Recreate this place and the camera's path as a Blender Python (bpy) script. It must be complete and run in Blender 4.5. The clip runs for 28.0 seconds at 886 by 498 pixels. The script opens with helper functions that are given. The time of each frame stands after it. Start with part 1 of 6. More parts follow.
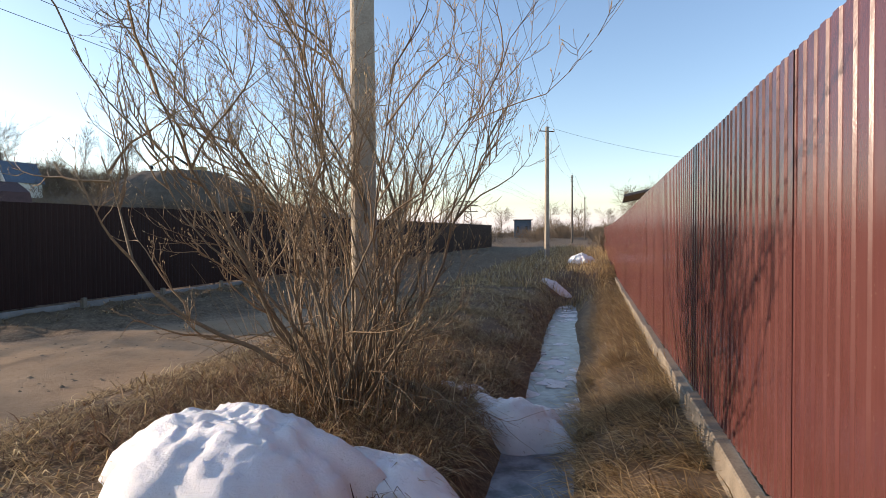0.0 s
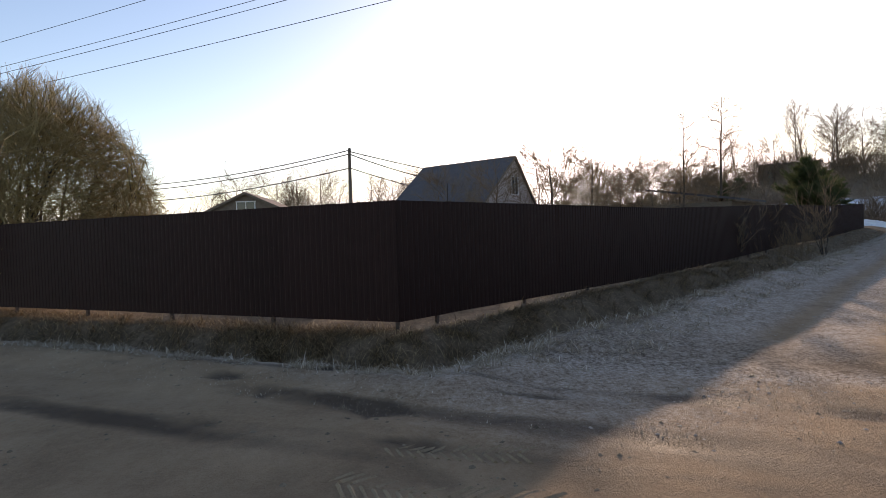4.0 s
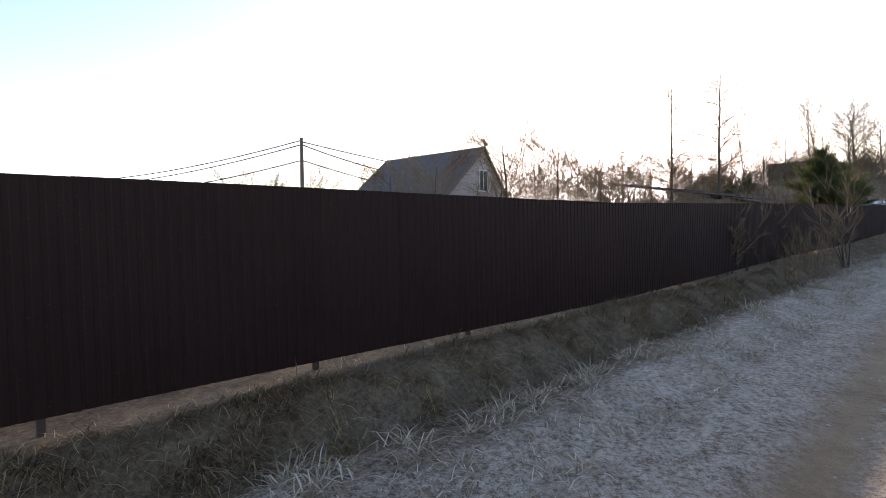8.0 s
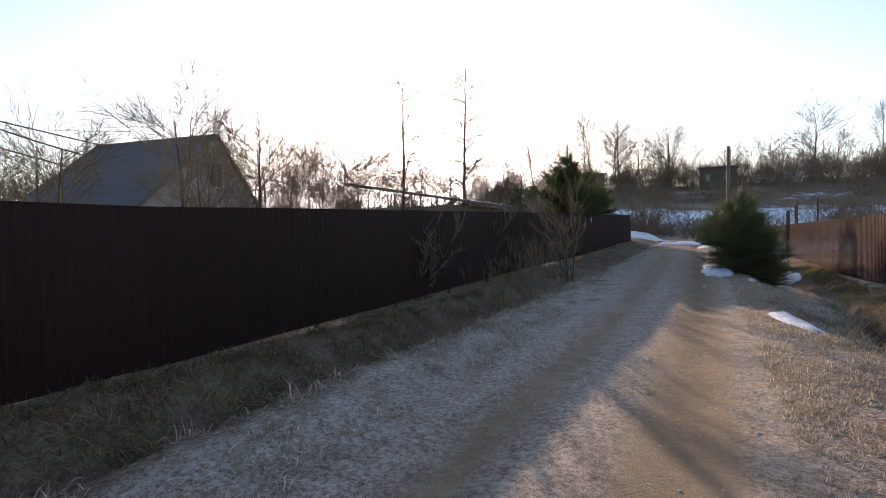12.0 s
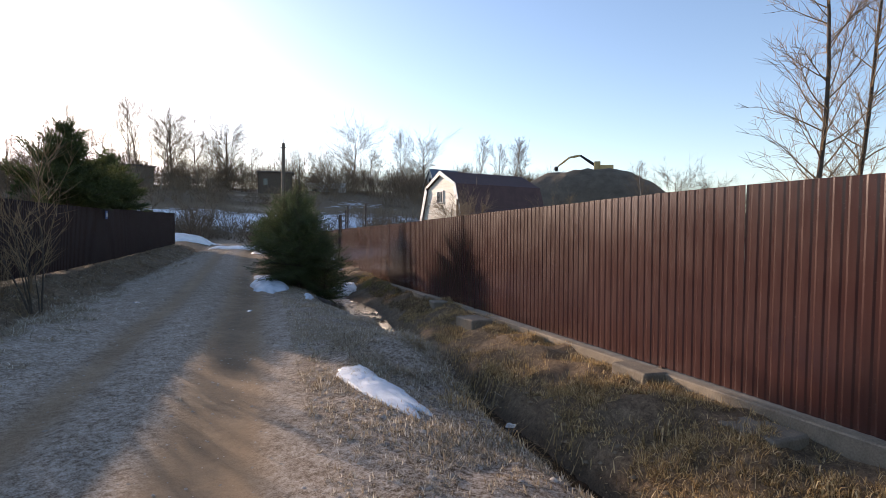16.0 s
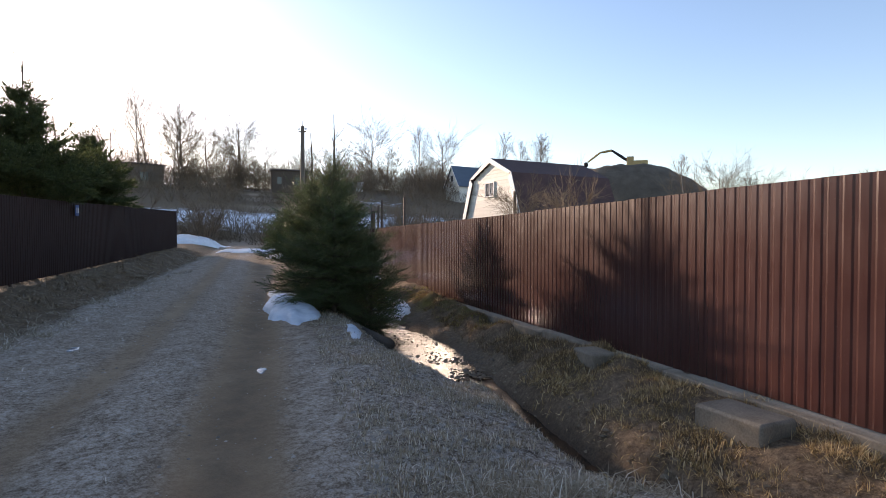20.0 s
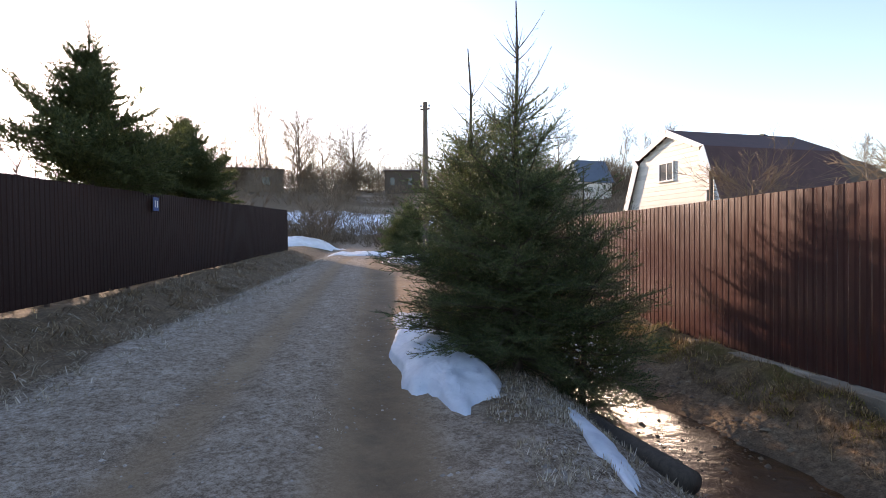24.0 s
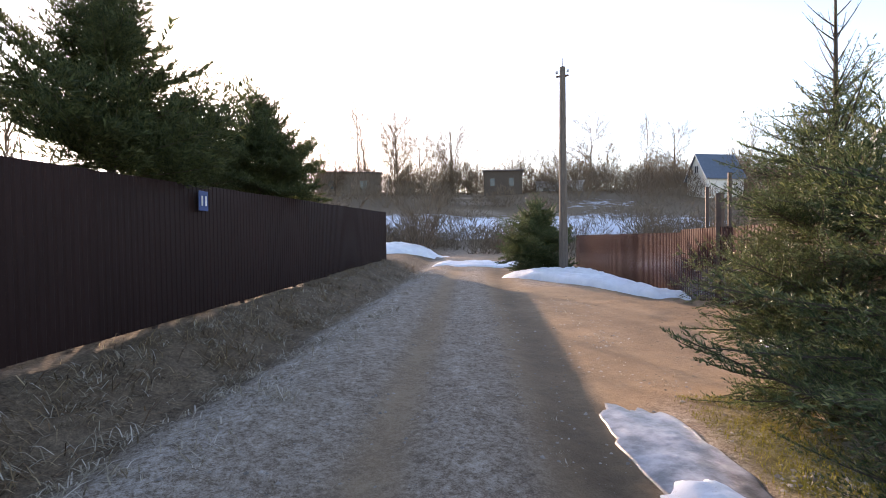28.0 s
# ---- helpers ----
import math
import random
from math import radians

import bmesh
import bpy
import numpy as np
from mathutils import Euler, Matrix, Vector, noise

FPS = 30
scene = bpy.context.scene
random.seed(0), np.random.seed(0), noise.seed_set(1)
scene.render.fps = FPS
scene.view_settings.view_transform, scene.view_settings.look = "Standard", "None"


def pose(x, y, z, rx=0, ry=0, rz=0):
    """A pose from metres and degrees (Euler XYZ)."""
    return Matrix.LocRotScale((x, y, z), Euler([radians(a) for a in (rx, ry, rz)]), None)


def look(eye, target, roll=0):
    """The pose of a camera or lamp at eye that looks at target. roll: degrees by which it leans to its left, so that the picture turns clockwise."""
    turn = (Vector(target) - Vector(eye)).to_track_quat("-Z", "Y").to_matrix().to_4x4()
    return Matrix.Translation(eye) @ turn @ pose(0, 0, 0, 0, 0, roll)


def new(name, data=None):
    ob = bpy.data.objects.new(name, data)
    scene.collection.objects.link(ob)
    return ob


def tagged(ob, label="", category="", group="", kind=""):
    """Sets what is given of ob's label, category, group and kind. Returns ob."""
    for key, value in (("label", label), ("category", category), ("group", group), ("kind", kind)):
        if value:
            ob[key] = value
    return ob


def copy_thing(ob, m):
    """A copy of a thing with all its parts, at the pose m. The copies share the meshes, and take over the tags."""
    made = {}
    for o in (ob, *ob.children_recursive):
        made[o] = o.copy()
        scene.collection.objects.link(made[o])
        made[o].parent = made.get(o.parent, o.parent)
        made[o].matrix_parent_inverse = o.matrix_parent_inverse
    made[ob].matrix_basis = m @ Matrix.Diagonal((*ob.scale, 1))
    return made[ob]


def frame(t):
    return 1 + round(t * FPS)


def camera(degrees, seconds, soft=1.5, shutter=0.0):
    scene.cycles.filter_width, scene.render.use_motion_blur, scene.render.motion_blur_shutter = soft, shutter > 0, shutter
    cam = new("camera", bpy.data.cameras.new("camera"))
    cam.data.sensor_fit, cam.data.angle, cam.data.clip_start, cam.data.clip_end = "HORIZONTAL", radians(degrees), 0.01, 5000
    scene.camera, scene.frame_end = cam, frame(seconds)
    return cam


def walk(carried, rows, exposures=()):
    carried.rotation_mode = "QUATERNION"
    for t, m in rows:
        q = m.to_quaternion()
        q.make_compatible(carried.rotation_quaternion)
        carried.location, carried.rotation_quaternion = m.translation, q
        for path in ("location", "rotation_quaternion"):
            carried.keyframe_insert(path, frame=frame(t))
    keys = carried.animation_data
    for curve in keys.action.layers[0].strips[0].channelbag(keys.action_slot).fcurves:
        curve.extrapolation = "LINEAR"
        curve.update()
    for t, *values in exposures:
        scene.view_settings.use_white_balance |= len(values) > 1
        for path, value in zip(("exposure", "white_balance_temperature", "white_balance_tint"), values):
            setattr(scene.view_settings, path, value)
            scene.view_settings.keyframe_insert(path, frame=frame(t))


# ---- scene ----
# The walk: seconds, eye, yaw, pitch, roll
cam = camera(78.7, 28.0, soft=0.85)
PATH = [
    (0, -0.700, -0.970, 1.550, 0.10, -1.69, 0.26),
    (0.5, -0.700, -0.970, 1.550, 4.81, -1.40, 0.00),
    (1, -0.750, -0.980, 1.550, 8.40, -1.34, 0.10),
    (1.5, -0.950, -1.000, 1.550, 15.67, -1.27, -0.20),
    (2, -1.300, -1.050, 1.550, 39.46, -1.41, -0.20),
    (2.4, -1.740, -1.106, 1.550, 64.30, -1.54, 0.44),
    (2.5, -1.850, -1.120, 1.550, 69.70, -1.57, 0.60),
    (3, -2.490, -1.170, 1.550, 84.20, -1.50, 1.05),
    (3.5, -3.190, -1.310, 1.550, 90.80, -1.40, 1.50),
    (5.5, -5.979, -0.534, 1.679, 103.12, -1.25, 1.62),
    (6, -6.661, -0.254, 1.671, 103.31, -1.16, 1.62),
    (6.5, -7.277, 0.117, 1.675, 101.76, -1.22, 1.59),
    (7, -7.944, 0.491, 1.659, 101.09, -1.31, 1.47),
    (7.5, -8.541, 0.928, 1.636, 98.04, -1.31, 1.38),
    (8, -9.153, 1.423, 1.605, 96.56, -1.32, 1.26),
    (8.5, -9.695, 1.977, 1.562, 92.91, -1.36, 1.15),
    (9, -10.253, 2.535, 1.589, 90.96, -1.38, 1.05),
    (9.5, -10.733, 3.093, 1.659, 88.17, -1.42, 0.92),
    (10, -11.259, 3.584, 1.667, 87.36, -1.44, 0.85),
    (10.5, -11.731, 4.064, 1.679, 86.61, -1.50, 0.73),
    (11, -12.258, 4.563, 1.671, 86.90, -1.46, 0.75),
    (11.5, -12.808, 5.156, 1.780, 85.92, -1.45, 0.78),
    (12, -13.400, 5.846, 1.819, 78.19, -1.50, 0.74),
    (12.5, -13.911, 6.404, 1.835, 60.79, -1.44, 0.25),
    (13, -14.446, 6.841, 1.831, 51.46, -1.43, -0.07),
    (13.5, -15.050, 7.344, 1.800, 43.71, -1.39, -0.22),
    (15.5, -17.066, 9.005, 1.761, 33.81, -1.23, -0.50),
    (16, -17.554, 9.403, 1.788, 34.06, -1.26, -0.49),
    (16.5, -18.057, 9.851, 1.788, 34.06, -1.23, -0.47),
    (17, -18.580, 10.234, 1.788, 34.20, -1.24, -0.52),
    (17.5, -19.114, 10.639, 1.800, 34.20, -1.25, -0.46),
    (18, -19.644, 10.971, 1.792, 34.21, -1.23, -0.48),
    (18.5, -20.155, 11.376, 1.792, 34.26, -1.17, -0.33),
    (19, -20.686, 11.708, 1.784, 34.55, -1.15, -0.40),
    (19.5, -21.212, 12.106, 1.772, 34.94, -1.17, -0.34),
    (20, -21.723, 12.480, 1.772, 35.34, -1.18, -0.25),
    (20.5, -22.230, 12.893, 1.757, 35.65, -1.16, -0.15),
    (22.5, -24.278, 14.375, 1.714, 36.93, -1.18, 0.07),
    (23, -24.816, 14.734, 1.702, 37.90, -1.18, 0.09),
    (23.5, -25.389, 15.066, 1.683, 40.46, -1.09, 0.16),
    (24, -25.912, 15.362, 1.690, 46.67, -1.02, 0.27),
    (24.5, -26.462, 15.748, 1.675, 49.56, -1.02, 0.52),
    (25, -26.965, 16.084, 1.687, 51.23, -1.02, 0.53),
    (25.5, -27.499, 16.431, 1.683, 52.32, -0.86, 0.60),
    (26, -28.041, 16.712, 1.702, 53.90, -0.81, 0.52),
    (26.5, -28.599, 17.008, 1.710, 54.76, -0.77, 0.64),
    (27, -29.110, 17.222, 1.761, 55.20, -0.72, 0.59),
    (27.5, -29.617, 17.441, 1.776, 55.06, -0.69, 0.68),
    (28, -30.116, 17.460, 1.835, 56.54, -0.60, 0.36),
]
EXPOSURE = [
    (0, 1.04, 7050, 19), (1, 1.0, 7150, 19), (2, 0.74, 7300, 20), (3, 0.65, 7500, 24), (6, 1.22, 7750, 25), (7, 1.42, 7750, 26), (8, 1.44, 7700, 26), (11, 1.28, 7600, 25),
    (12, 1.02, 7500, 25), (13, 0.74, 7300, 23), (16, 0.97, 7150, 23), (17, 0.95, 7150, 23), (20, 1.14, 7300, 24), (23, 1.42, 7550, 26), (25, 1.9, 7700, 28), (26, 2.2, 7800, 28), (28, 1.9, 7900, 29),
]
walk(cam, [(t, pose(x, y, z, 90 + pitch, roll, yaw)) for t, x, y, z, yaw, pitch, roll in PATH], EXPOSURE)

# Sky and sun
SUN_AZ, SUN_EL = 80.4, 12.9
sun_dir = Vector((-math.sin(radians(SUN_AZ)) * math.cos(radians(SUN_EL)), math.cos(radians(SUN_AZ)) * math.cos(radians(SUN_EL)), math.sin(radians(SUN_EL))))
world = bpy.data.worlds.new("spring_sky")
scene.world = world
world.use_nodes = True
wt = world.node_tree
sky = wt.nodes.new("ShaderNodeTexSky")
sky.sky_type, sky.sun_disc = "NISHITA", False
sky.sun_elevation, sky.sun_rotation = radians(SUN_EL), radians(-SUN_AZ)
sky.air_density, sky.dust_density, sky.ozone_density = 1.0, 0.55, 2.2
wt.nodes["Background"].inputs["Strength"].default_value = 0.15
# thin haze: the glow round the low sun is white, the far side a clear blue
tone = wt.nodes.new("ShaderNodeHueSaturation")
tone.inputs["Saturation"].default_value = 1.05
parts_of_sky, joined_sky = wt.nodes.new("ShaderNodeSeparateColor"), wt.nodes.new("ShaderNodeCombineColor")
wt.links.new(sky.outputs["Color"], tone.inputs["Color"])
wt.links.new(tone.outputs["Color"], parts_of_sky.inputs["Color"])
wt.links.new(parts_of_sky.outputs[0], joined_sky.inputs[0])
for channel, share_of_red in ((1, 0.97), (2, 0.94)):
    least, most = wt.nodes.new("ShaderNodeMath"), wt.nodes.new("ShaderNodeMath")
    least.operation, most.operation = "MULTIPLY", "MAXIMUM"
    least.inputs[1].default_value = share_of_red
    wt.links.new(parts_of_sky.outputs[0], least.inputs[0])
    wt.links.new(least.outputs[0], most.inputs[0])
    wt.links.new(parts_of_sky.outputs[channel], most.inputs[1])
    wt.links.new(most.outputs[0], joined_sky.inputs[channel])
wt.links.new(joined_sky.outputs[0], wt.nodes["Background"].inputs["Color"])
sun_data = bpy.data.lights.new("sun", "SUN")
sun_data.energy, sun_data.angle, sun_data.color = 3.1, radians(0.55), (1.0, 0.86, 0.68)
sun = new("sun", sun_data)
sun.matrix_world = look((0, 0, 60), Vector((0, 0, 60)) - sun_dir)

# ---- materials ----


def shader(name):
    m = bpy.data.materials.new(name)
    m.use_nodes = True
    return m, m.node_tree.nodes, m.node_tree.links, m.node_tree.nodes["Principled BSDF"]


def noise_node(nodes, links, coord, scale, detail=5.0, rough=0.6, stretch=None):
    n = nodes.new("ShaderNodeTexNoise")
    n.inputs["Scale"].default_value, n.inputs["Detail"].default_value, n.inputs["Roughness"].default_value = scale, detail, rough
    if stretch:
        mp = nodes.new("ShaderNodeMapping")
        mp.inputs["Scale"].default_value = stretch
        links.new(coord, mp.inputs["Vector"])
        coord = mp.outputs["Vector"]
    links.new(coord, n.inputs["Vector"])
    return n.outputs["Fac"]


def ramp_node(nodes, links, fac, stops):
    r = nodes.new("ShaderNodeValToRGB")
    els = r.color_ramp.elements
    while len(els) < len(stops):
        els.new(0.5)
    for el, (p, c) in zip(els, stops):
        el.position = p
        el.color = (*c, 1) if len(c) == 3 else c
    links.new(fac, r.inputs["Fac"])
    return r.outputs["Color"]


def mix_node(nodes, links, fac, a, b, mode="MIX"):
    n = nodes.new("ShaderNodeMix")
    n.data_type, n.blend_type = "RGBA", mode
    for key, v in ((0, fac), (6, a), (7, b)):
        if isinstance(v, (int, float)):
            n.inputs[key].default_value = v
        elif isinstance(v, tuple):
            n.inputs[key].default_value = (*v, 1)
        else:
            links.new(v, n.inputs[key])
    return n.outputs[2]


def math_node(nodes, links, op, a, b=0.0, c=0.0, clamp=False):
    n = nodes.new("ShaderNodeMath")
    n.operation, n.use_clamp = op, clamp
    for k, v in enumerate((a, b, c)):
        if isinstance(v, (int, float)):
            n.inputs[k].default_value = v
        else:
            links.new(v, n.inputs[k])
    return n.outputs[0]


def bump_node(nodes, links, bsdf, height, strength, distance):
    b = nodes.new("ShaderNodeBump")
    b.inputs["Strength"].default_value, b.inputs["Distance"].default_value = strength, distance
    links.new(height, b.inputs["Height"])
    links.new(b.outputs["Normal"], bsdf.inputs["Normal"])


def surface(name, dark, light, scale=6.0, fine=60.0, rough=0.7, bump=0.3, depth=0.01, metal=0.0, stretch=None, vary=0.12, island=False, trans=0.0, spec=0.4):
    """A surface with stains at one scale, grain at another, and piece-to-piece variation."""
    m, nodes, links, bsdf = shader(name)
    co = nodes.new("ShaderNodeTexCoord").outputs["Object"]
    big = noise_node(nodes, links, co, scale, stretch=stretch)
    small = noise_node(nodes, links, co, fine, 3.0, stretch=stretch)
    mid = mix_node(nodes, links, 0.45, big, small)
    col = ramp_node(nodes, links, mid, [(0.3, dark), (0.7, light)])
    if island:
        rnd = nodes.new("ShaderNodeNewGeometry").outputs["Random Per Island"]
    else:
        rnd = nodes.new("ShaderNodeObjectInfo").outputs["Random"]
    val = math_node(nodes, links, "MULTIPLY_ADD", rnd, 2 * vary, 1 - vary)
    hsv = nodes.new("ShaderNodeHueSaturation")
    links.new(col, hsv.inputs["Color"])
    links.new(val, hsv.inputs["Value"])
    links.new(hsv.outputs["Color"], bsdf.inputs["Base Color"])
    bsdf.inputs["Metallic"].default_value = metal
    bsdf.inputs["Specular IOR Level"].default_value = spec
    links.new(math_node(nodes, links, "MULTIPLY_ADD", mid, 0.3, rough - 0.15, clamp=True), bsdf.inputs["Roughness"])
    if bump:
        bump_node(nodes, links, bsdf, mid, bump, depth)
    return m


def leafy(name, dark, light, rough=0.6, glow=0.3, white=None):
    """Thin blades and needles: colour by piece, and light that passes through."""
    m, nodes, links, bsdf = shader(name)
    rnd = nodes.new("ShaderNodeNewGeometry").outputs["Random Per Island"]
    stops = [(0.0, dark), (0.75, light)] + ([(1.0, white)] if white else [(1.0, light)])
    col = ramp_node(nodes, links, rnd, stops)
    links.new(col, bsdf.inputs["Base Color"])
    bsdf.inputs["Roughness"].default_value = rough
    bsdf.inputs["Specular IOR Level"].default_value = 0.25
    tr = nodes.new("ShaderNodeBsdfTranslucent")
    links.new(col, tr.inputs["Color"])
    mx = nodes.new("ShaderNodeMixShader")
    mx.inputs["Fac"].default_value = glow
    links.new(bsdf.outputs["BSDF"], mx.inputs[1])
    links.new(tr.outputs["BSDF"], mx.inputs[2])
    links.new(mx.outputs["Shader"], nodes["Material Output"].inputs["Surface"])
    return m


def painted_sheet(name, base, faded, rough, spec=0.5):
    """Coated profiled steel: even paint, run marks, dust specks, a slight ripple."""
    m, nodes, links, bsdf = shader(name)
    tc = nodes.new("ShaderNodeTexCoord").outputs["Object"]
    oi = nodes.new("ShaderNodeObjectInfo")
    shift = nodes.new("ShaderNodeVectorMath")
    shift.operation = "MULTIPLY_ADD"
    shift.inputs[1].default_value = (1, 1, 1)
    links.new(tc, shift.inputs[0])
    comb = nodes.new("ShaderNodeCombineXYZ")
    links.new(math_node(nodes, links, "MULTIPLY", oi.outputs["Random"], 37.0), comb.inputs[0])
    links.new(math_node(nodes, links, "MULTIPLY", oi.outputs["Random"], 19.0), comb.inputs[2])
    links.new(comb.outputs[0], shift.inputs[2])
    co = shift.outputs[0]
    runs = noise_node(nodes, links, co, 5.0, 4.0, 0.6, stretch=(6, 6, 0.5))
    patch = noise_node(nodes, links, co, 1.2, 3.0)
    fine = noise_node(nodes, links, co, 90.0, 2.0)
    mid = mix_node(nodes, links, 0.5, runs, patch)
    col = ramp_node(nodes, links, mid, [(0.3, base), (0.72, faded)])
    specks = ramp_node(nodes, links, noise_node(nodes, links, co, 55.0, 1.0), [(0.70, (0, 0, 0)), (0.73, (1, 1, 1))])
    col = mix_node(nodes, links, math_node(nodes, links, "MULTIPLY", specks, 0.09), col, (0.32, 0.26, 0.2))
    val = math_node(nodes, links, "MULTIPLY_ADD", oi.outputs["Random"], 0.16, 0.92)
    hsv = nodes.new("ShaderNodeHueSaturation")
    links.new(col, hsv.inputs["Color"])
    links.new(val, hsv.inputs["Value"])
    links.new(hsv.outputs["Color"], bsdf.inputs["Base Color"])
    bsdf.inputs["Specular IOR Level"].default_value = spec
    links.new(math_node(nodes, links, "MULTIPLY_ADD", mid, 0.25, rough - 0.12, clamp=True), bsdf.inputs["Roughness"])
    bump_node(nodes, links, bsdf, mix_node(nodes, links, 0.25, patch, fine), 0.16, 0.010)
    return m


def snow_surface(name, dirt, low=(0.74, 0.735, 0.73), high=(0.90, 0.89, 0.87)):
    m, nodes, links, bsdf = shader(name)
    co = nodes.new("ShaderNodeTexCoord").outputs["Object"]
    big = noise_node(nodes, links, co, 3.0, 5.0)
    grain = noise_node(nodes, links, co, 70.0, 4.0, 0.7)
    col = ramp_node(nodes, links, big, [(0.3, low), (0.65, high)])
    spots = ramp_node(nodes, links, noise_node(nodes, links, co, 28.0, 3.0, 0.75), [(0.62, (0, 0, 0)), (0.72, (1, 1, 1))])
    col = mix_node(nodes, links, math_node(nodes, links, "MULTIPLY", spots, dirt), col, (0.2, 0.16, 0.12))
    links.new(col, bsdf.inputs["Base Color"])
    bsdf.inputs["Roughness"].default_value = 0.6
    bsdf.inputs["Subsurface Weight"].default_value = 0.25
    bsdf.inputs["Subsurface Radius"].default_value = (0.05, 0.06, 0.08)
    bsdf.inputs["Subsurface Scale"].default_value = 0.4
    bump_node(nodes, links, bsdf, mix_node(nodes, links, 0.5, big, grain), 0.6, 0.03)
    return m


def ground_surface():
    """Earth of the place: road dirt, frosted gravel, dead grass, moss, wet mud with painted shade, by four stored
    shares.
    """
    m, nodes, links, bsdf = shader("ground_earth")
    co = nodes.new("ShaderNodeNewGeometry").outputs["Position"]
    at = nodes.new("ShaderNodeAttribute")
    at.attribute_name = "kinds"
    sep = nodes.new("ShaderNodeSeparateColor")
    links.new(at.outputs["Color"], sep.inputs["Color"])
    at2 = nodes.new("ShaderNodeAttribute")
    at2.attribute_name = "kinds_more"
    sep2 = nodes.new("ShaderNodeSeparateColor")
    links.new(at2.outputs["Color"], sep2.inputs["Color"])
    big = noise_node(nodes, links, co, 0.8, 6.0, 0.65)
    mid = noise_node(nodes, links, co, 5.0, 6.0, 0.7)
    fine = noise_node(nodes, links, co, 70.0, 5.0, 0.8)
    pebble = nodes.new("ShaderNodeTexVoronoi")
    pebble.inputs["Scale"].default_value = 55.0
    links.new(co, pebble.inputs["Vector"])
    knot = noise_node(nodes, links, co, 21.0, 4.0, 0.6)
    grain = mix_node(nodes, links, 0.45, mix_node(nodes, links, 0.55, mid, knot), fine)
    gravel = ramp_node(nodes, links, grain, [(0.38, (0.12, 0.084, 0.057)), (0.5, (0.295, 0.22, 0.155)), (0.62, (0.53, 0.42, 0.315))])
    dirt = ramp_node(nodes, links, mix_node(nodes, links, 0.5, big, grain), [(0.3, (0.17, 0.108, 0.062)), (0.5, (0.345, 0.238, 0.145)), (0.7, (0.49, 0.355, 0.225))])
    grass = ramp_node(nodes, links, grain, [(0.38, (0.06, 0.038, 0.024)), (0.5, (0.185, 0.128, 0.08)), (0.64, (0.40, 0.285, 0.18))])
    moss = ramp_node(nodes, links, grain, [(0.3, (0.05, 0.045, 0.012)), (0.55, (0.17, 0.14, 0.035)), (0.75, (0.30, 0.23, 0.07))])

    def share(src, soft=0.5):
        return math_node(nodes, links, "SMOOTH_MAX", math_node(nodes, links, "MULTIPLY_ADD", math_node(nodes, links, "ADD", src, math_node(nodes, links, "MULTIPLY_ADD", mid, soft, -soft / 2)), 2.2, -0.6, clamp=True), 0.0, 0.0)

    col = mix_node(nodes, links, share(sep.outputs[0]), gravel, dirt)
    col = mix_node(nodes, links, share(sep.outputs[1]), col, grass)
    col = mix_node(nodes, links, share(sep2.outputs[0]), col, moss)
    frost_fac = math_node(nodes, links, "MULTIPLY", share(sep.outputs[2], 0.45), math_node(nodes, links, "MULTIPLY_ADD", mix_node(nodes, links, 0.5, mix_node(nodes, links, 0.7, mid, knot), fine), 6.5, -2.9, clamp=True))
    col = mix_node(nodes, links, frost_fac, col, (0.60, 0.53, 0.455))
    wet = share(sep2.outputs[1])
    col = mix_node(nodes, links, math_node(nodes, links, "MULTIPLY", wet, 0.8), col, (0.046, 0.029, 0.017))
    snow_fac = math_node(nodes, links, "MULTIPLY_ADD", math_node(nodes, links, "ADD", sep2.outputs[2], math_node(nodes, links, "MULTIPLY_ADD", big, 0.7, -0.35)), 7.0, -3.0, clamp=True)
    col = mix_node(nodes, links, snow_fac, col, (0.80, 0.82, 0.86))
    links.new(col, bsdf.inputs["Base Color"])
    links.new(math_node(nodes, links, "MULTIPLY_ADD", wet, -0.22, 0.92, clamp=True), bsdf.inputs["Roughness"])
    bsdf.inputs["Specular IOR Level"].default_value = 0.2
    hgt = mix_node(nodes, links, 0.15, grain, pebble.outputs["Distance"])
    bump_node(nodes, links, bsdf, hgt, 0.9, 0.05)
    return m


def water_surface(name, tint, rough):
    m, nodes, links, bsdf = shader(name)
    co = nodes.new("ShaderNodeTexCoord").outputs["Object"]
    n = noise_node(nodes, links, co, 5.0, 5.0, 0.6)
    links.new(ramp_node(nodes, links, n, [(0.38, tuple(c * 0.3 for c in tint)), (0.55, tint), (0.68, tuple(c * 1.5 for c in tint))]), bsdf.inputs["Base Color"])
    bsdf.inputs["Roughness"].default_value = rough
    bsdf.inputs["Specular IOR Level"].default_value = 0.6
    bump_node(nodes, links, bsdf, n, 0.45, 0.02)
    return m


M_GROUND = ground_surface()
M_RED = painted_sheet("oxide_red_sheet", (0.082, 0.027, 0.024), (0.122, 0.045, 0.039), 0.22)
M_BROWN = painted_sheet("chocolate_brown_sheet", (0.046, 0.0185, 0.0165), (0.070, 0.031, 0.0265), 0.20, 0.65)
# the same brown coat, darkened in colour for fence sides in shade
M_BROWN_SHADED = painted_sheet("shaded_brown_sheet", (0.019, 0.008, 0.0065), (0.031, 0.0135, 0.011), 0.55, 0.15)
M_STEEL = surface("post_steel", (0.05, 0.035, 0.03), (0.12, 0.08, 0.06), 8, 80, 0.6, 0.2, 0.004, metal=0.3)
M_CONCRETE = surface("weathered_concrete", (0.12, 0.095, 0.068), (0.31, 0.26, 0.195), 5, 60, 0.85, 0.4, 0.012)
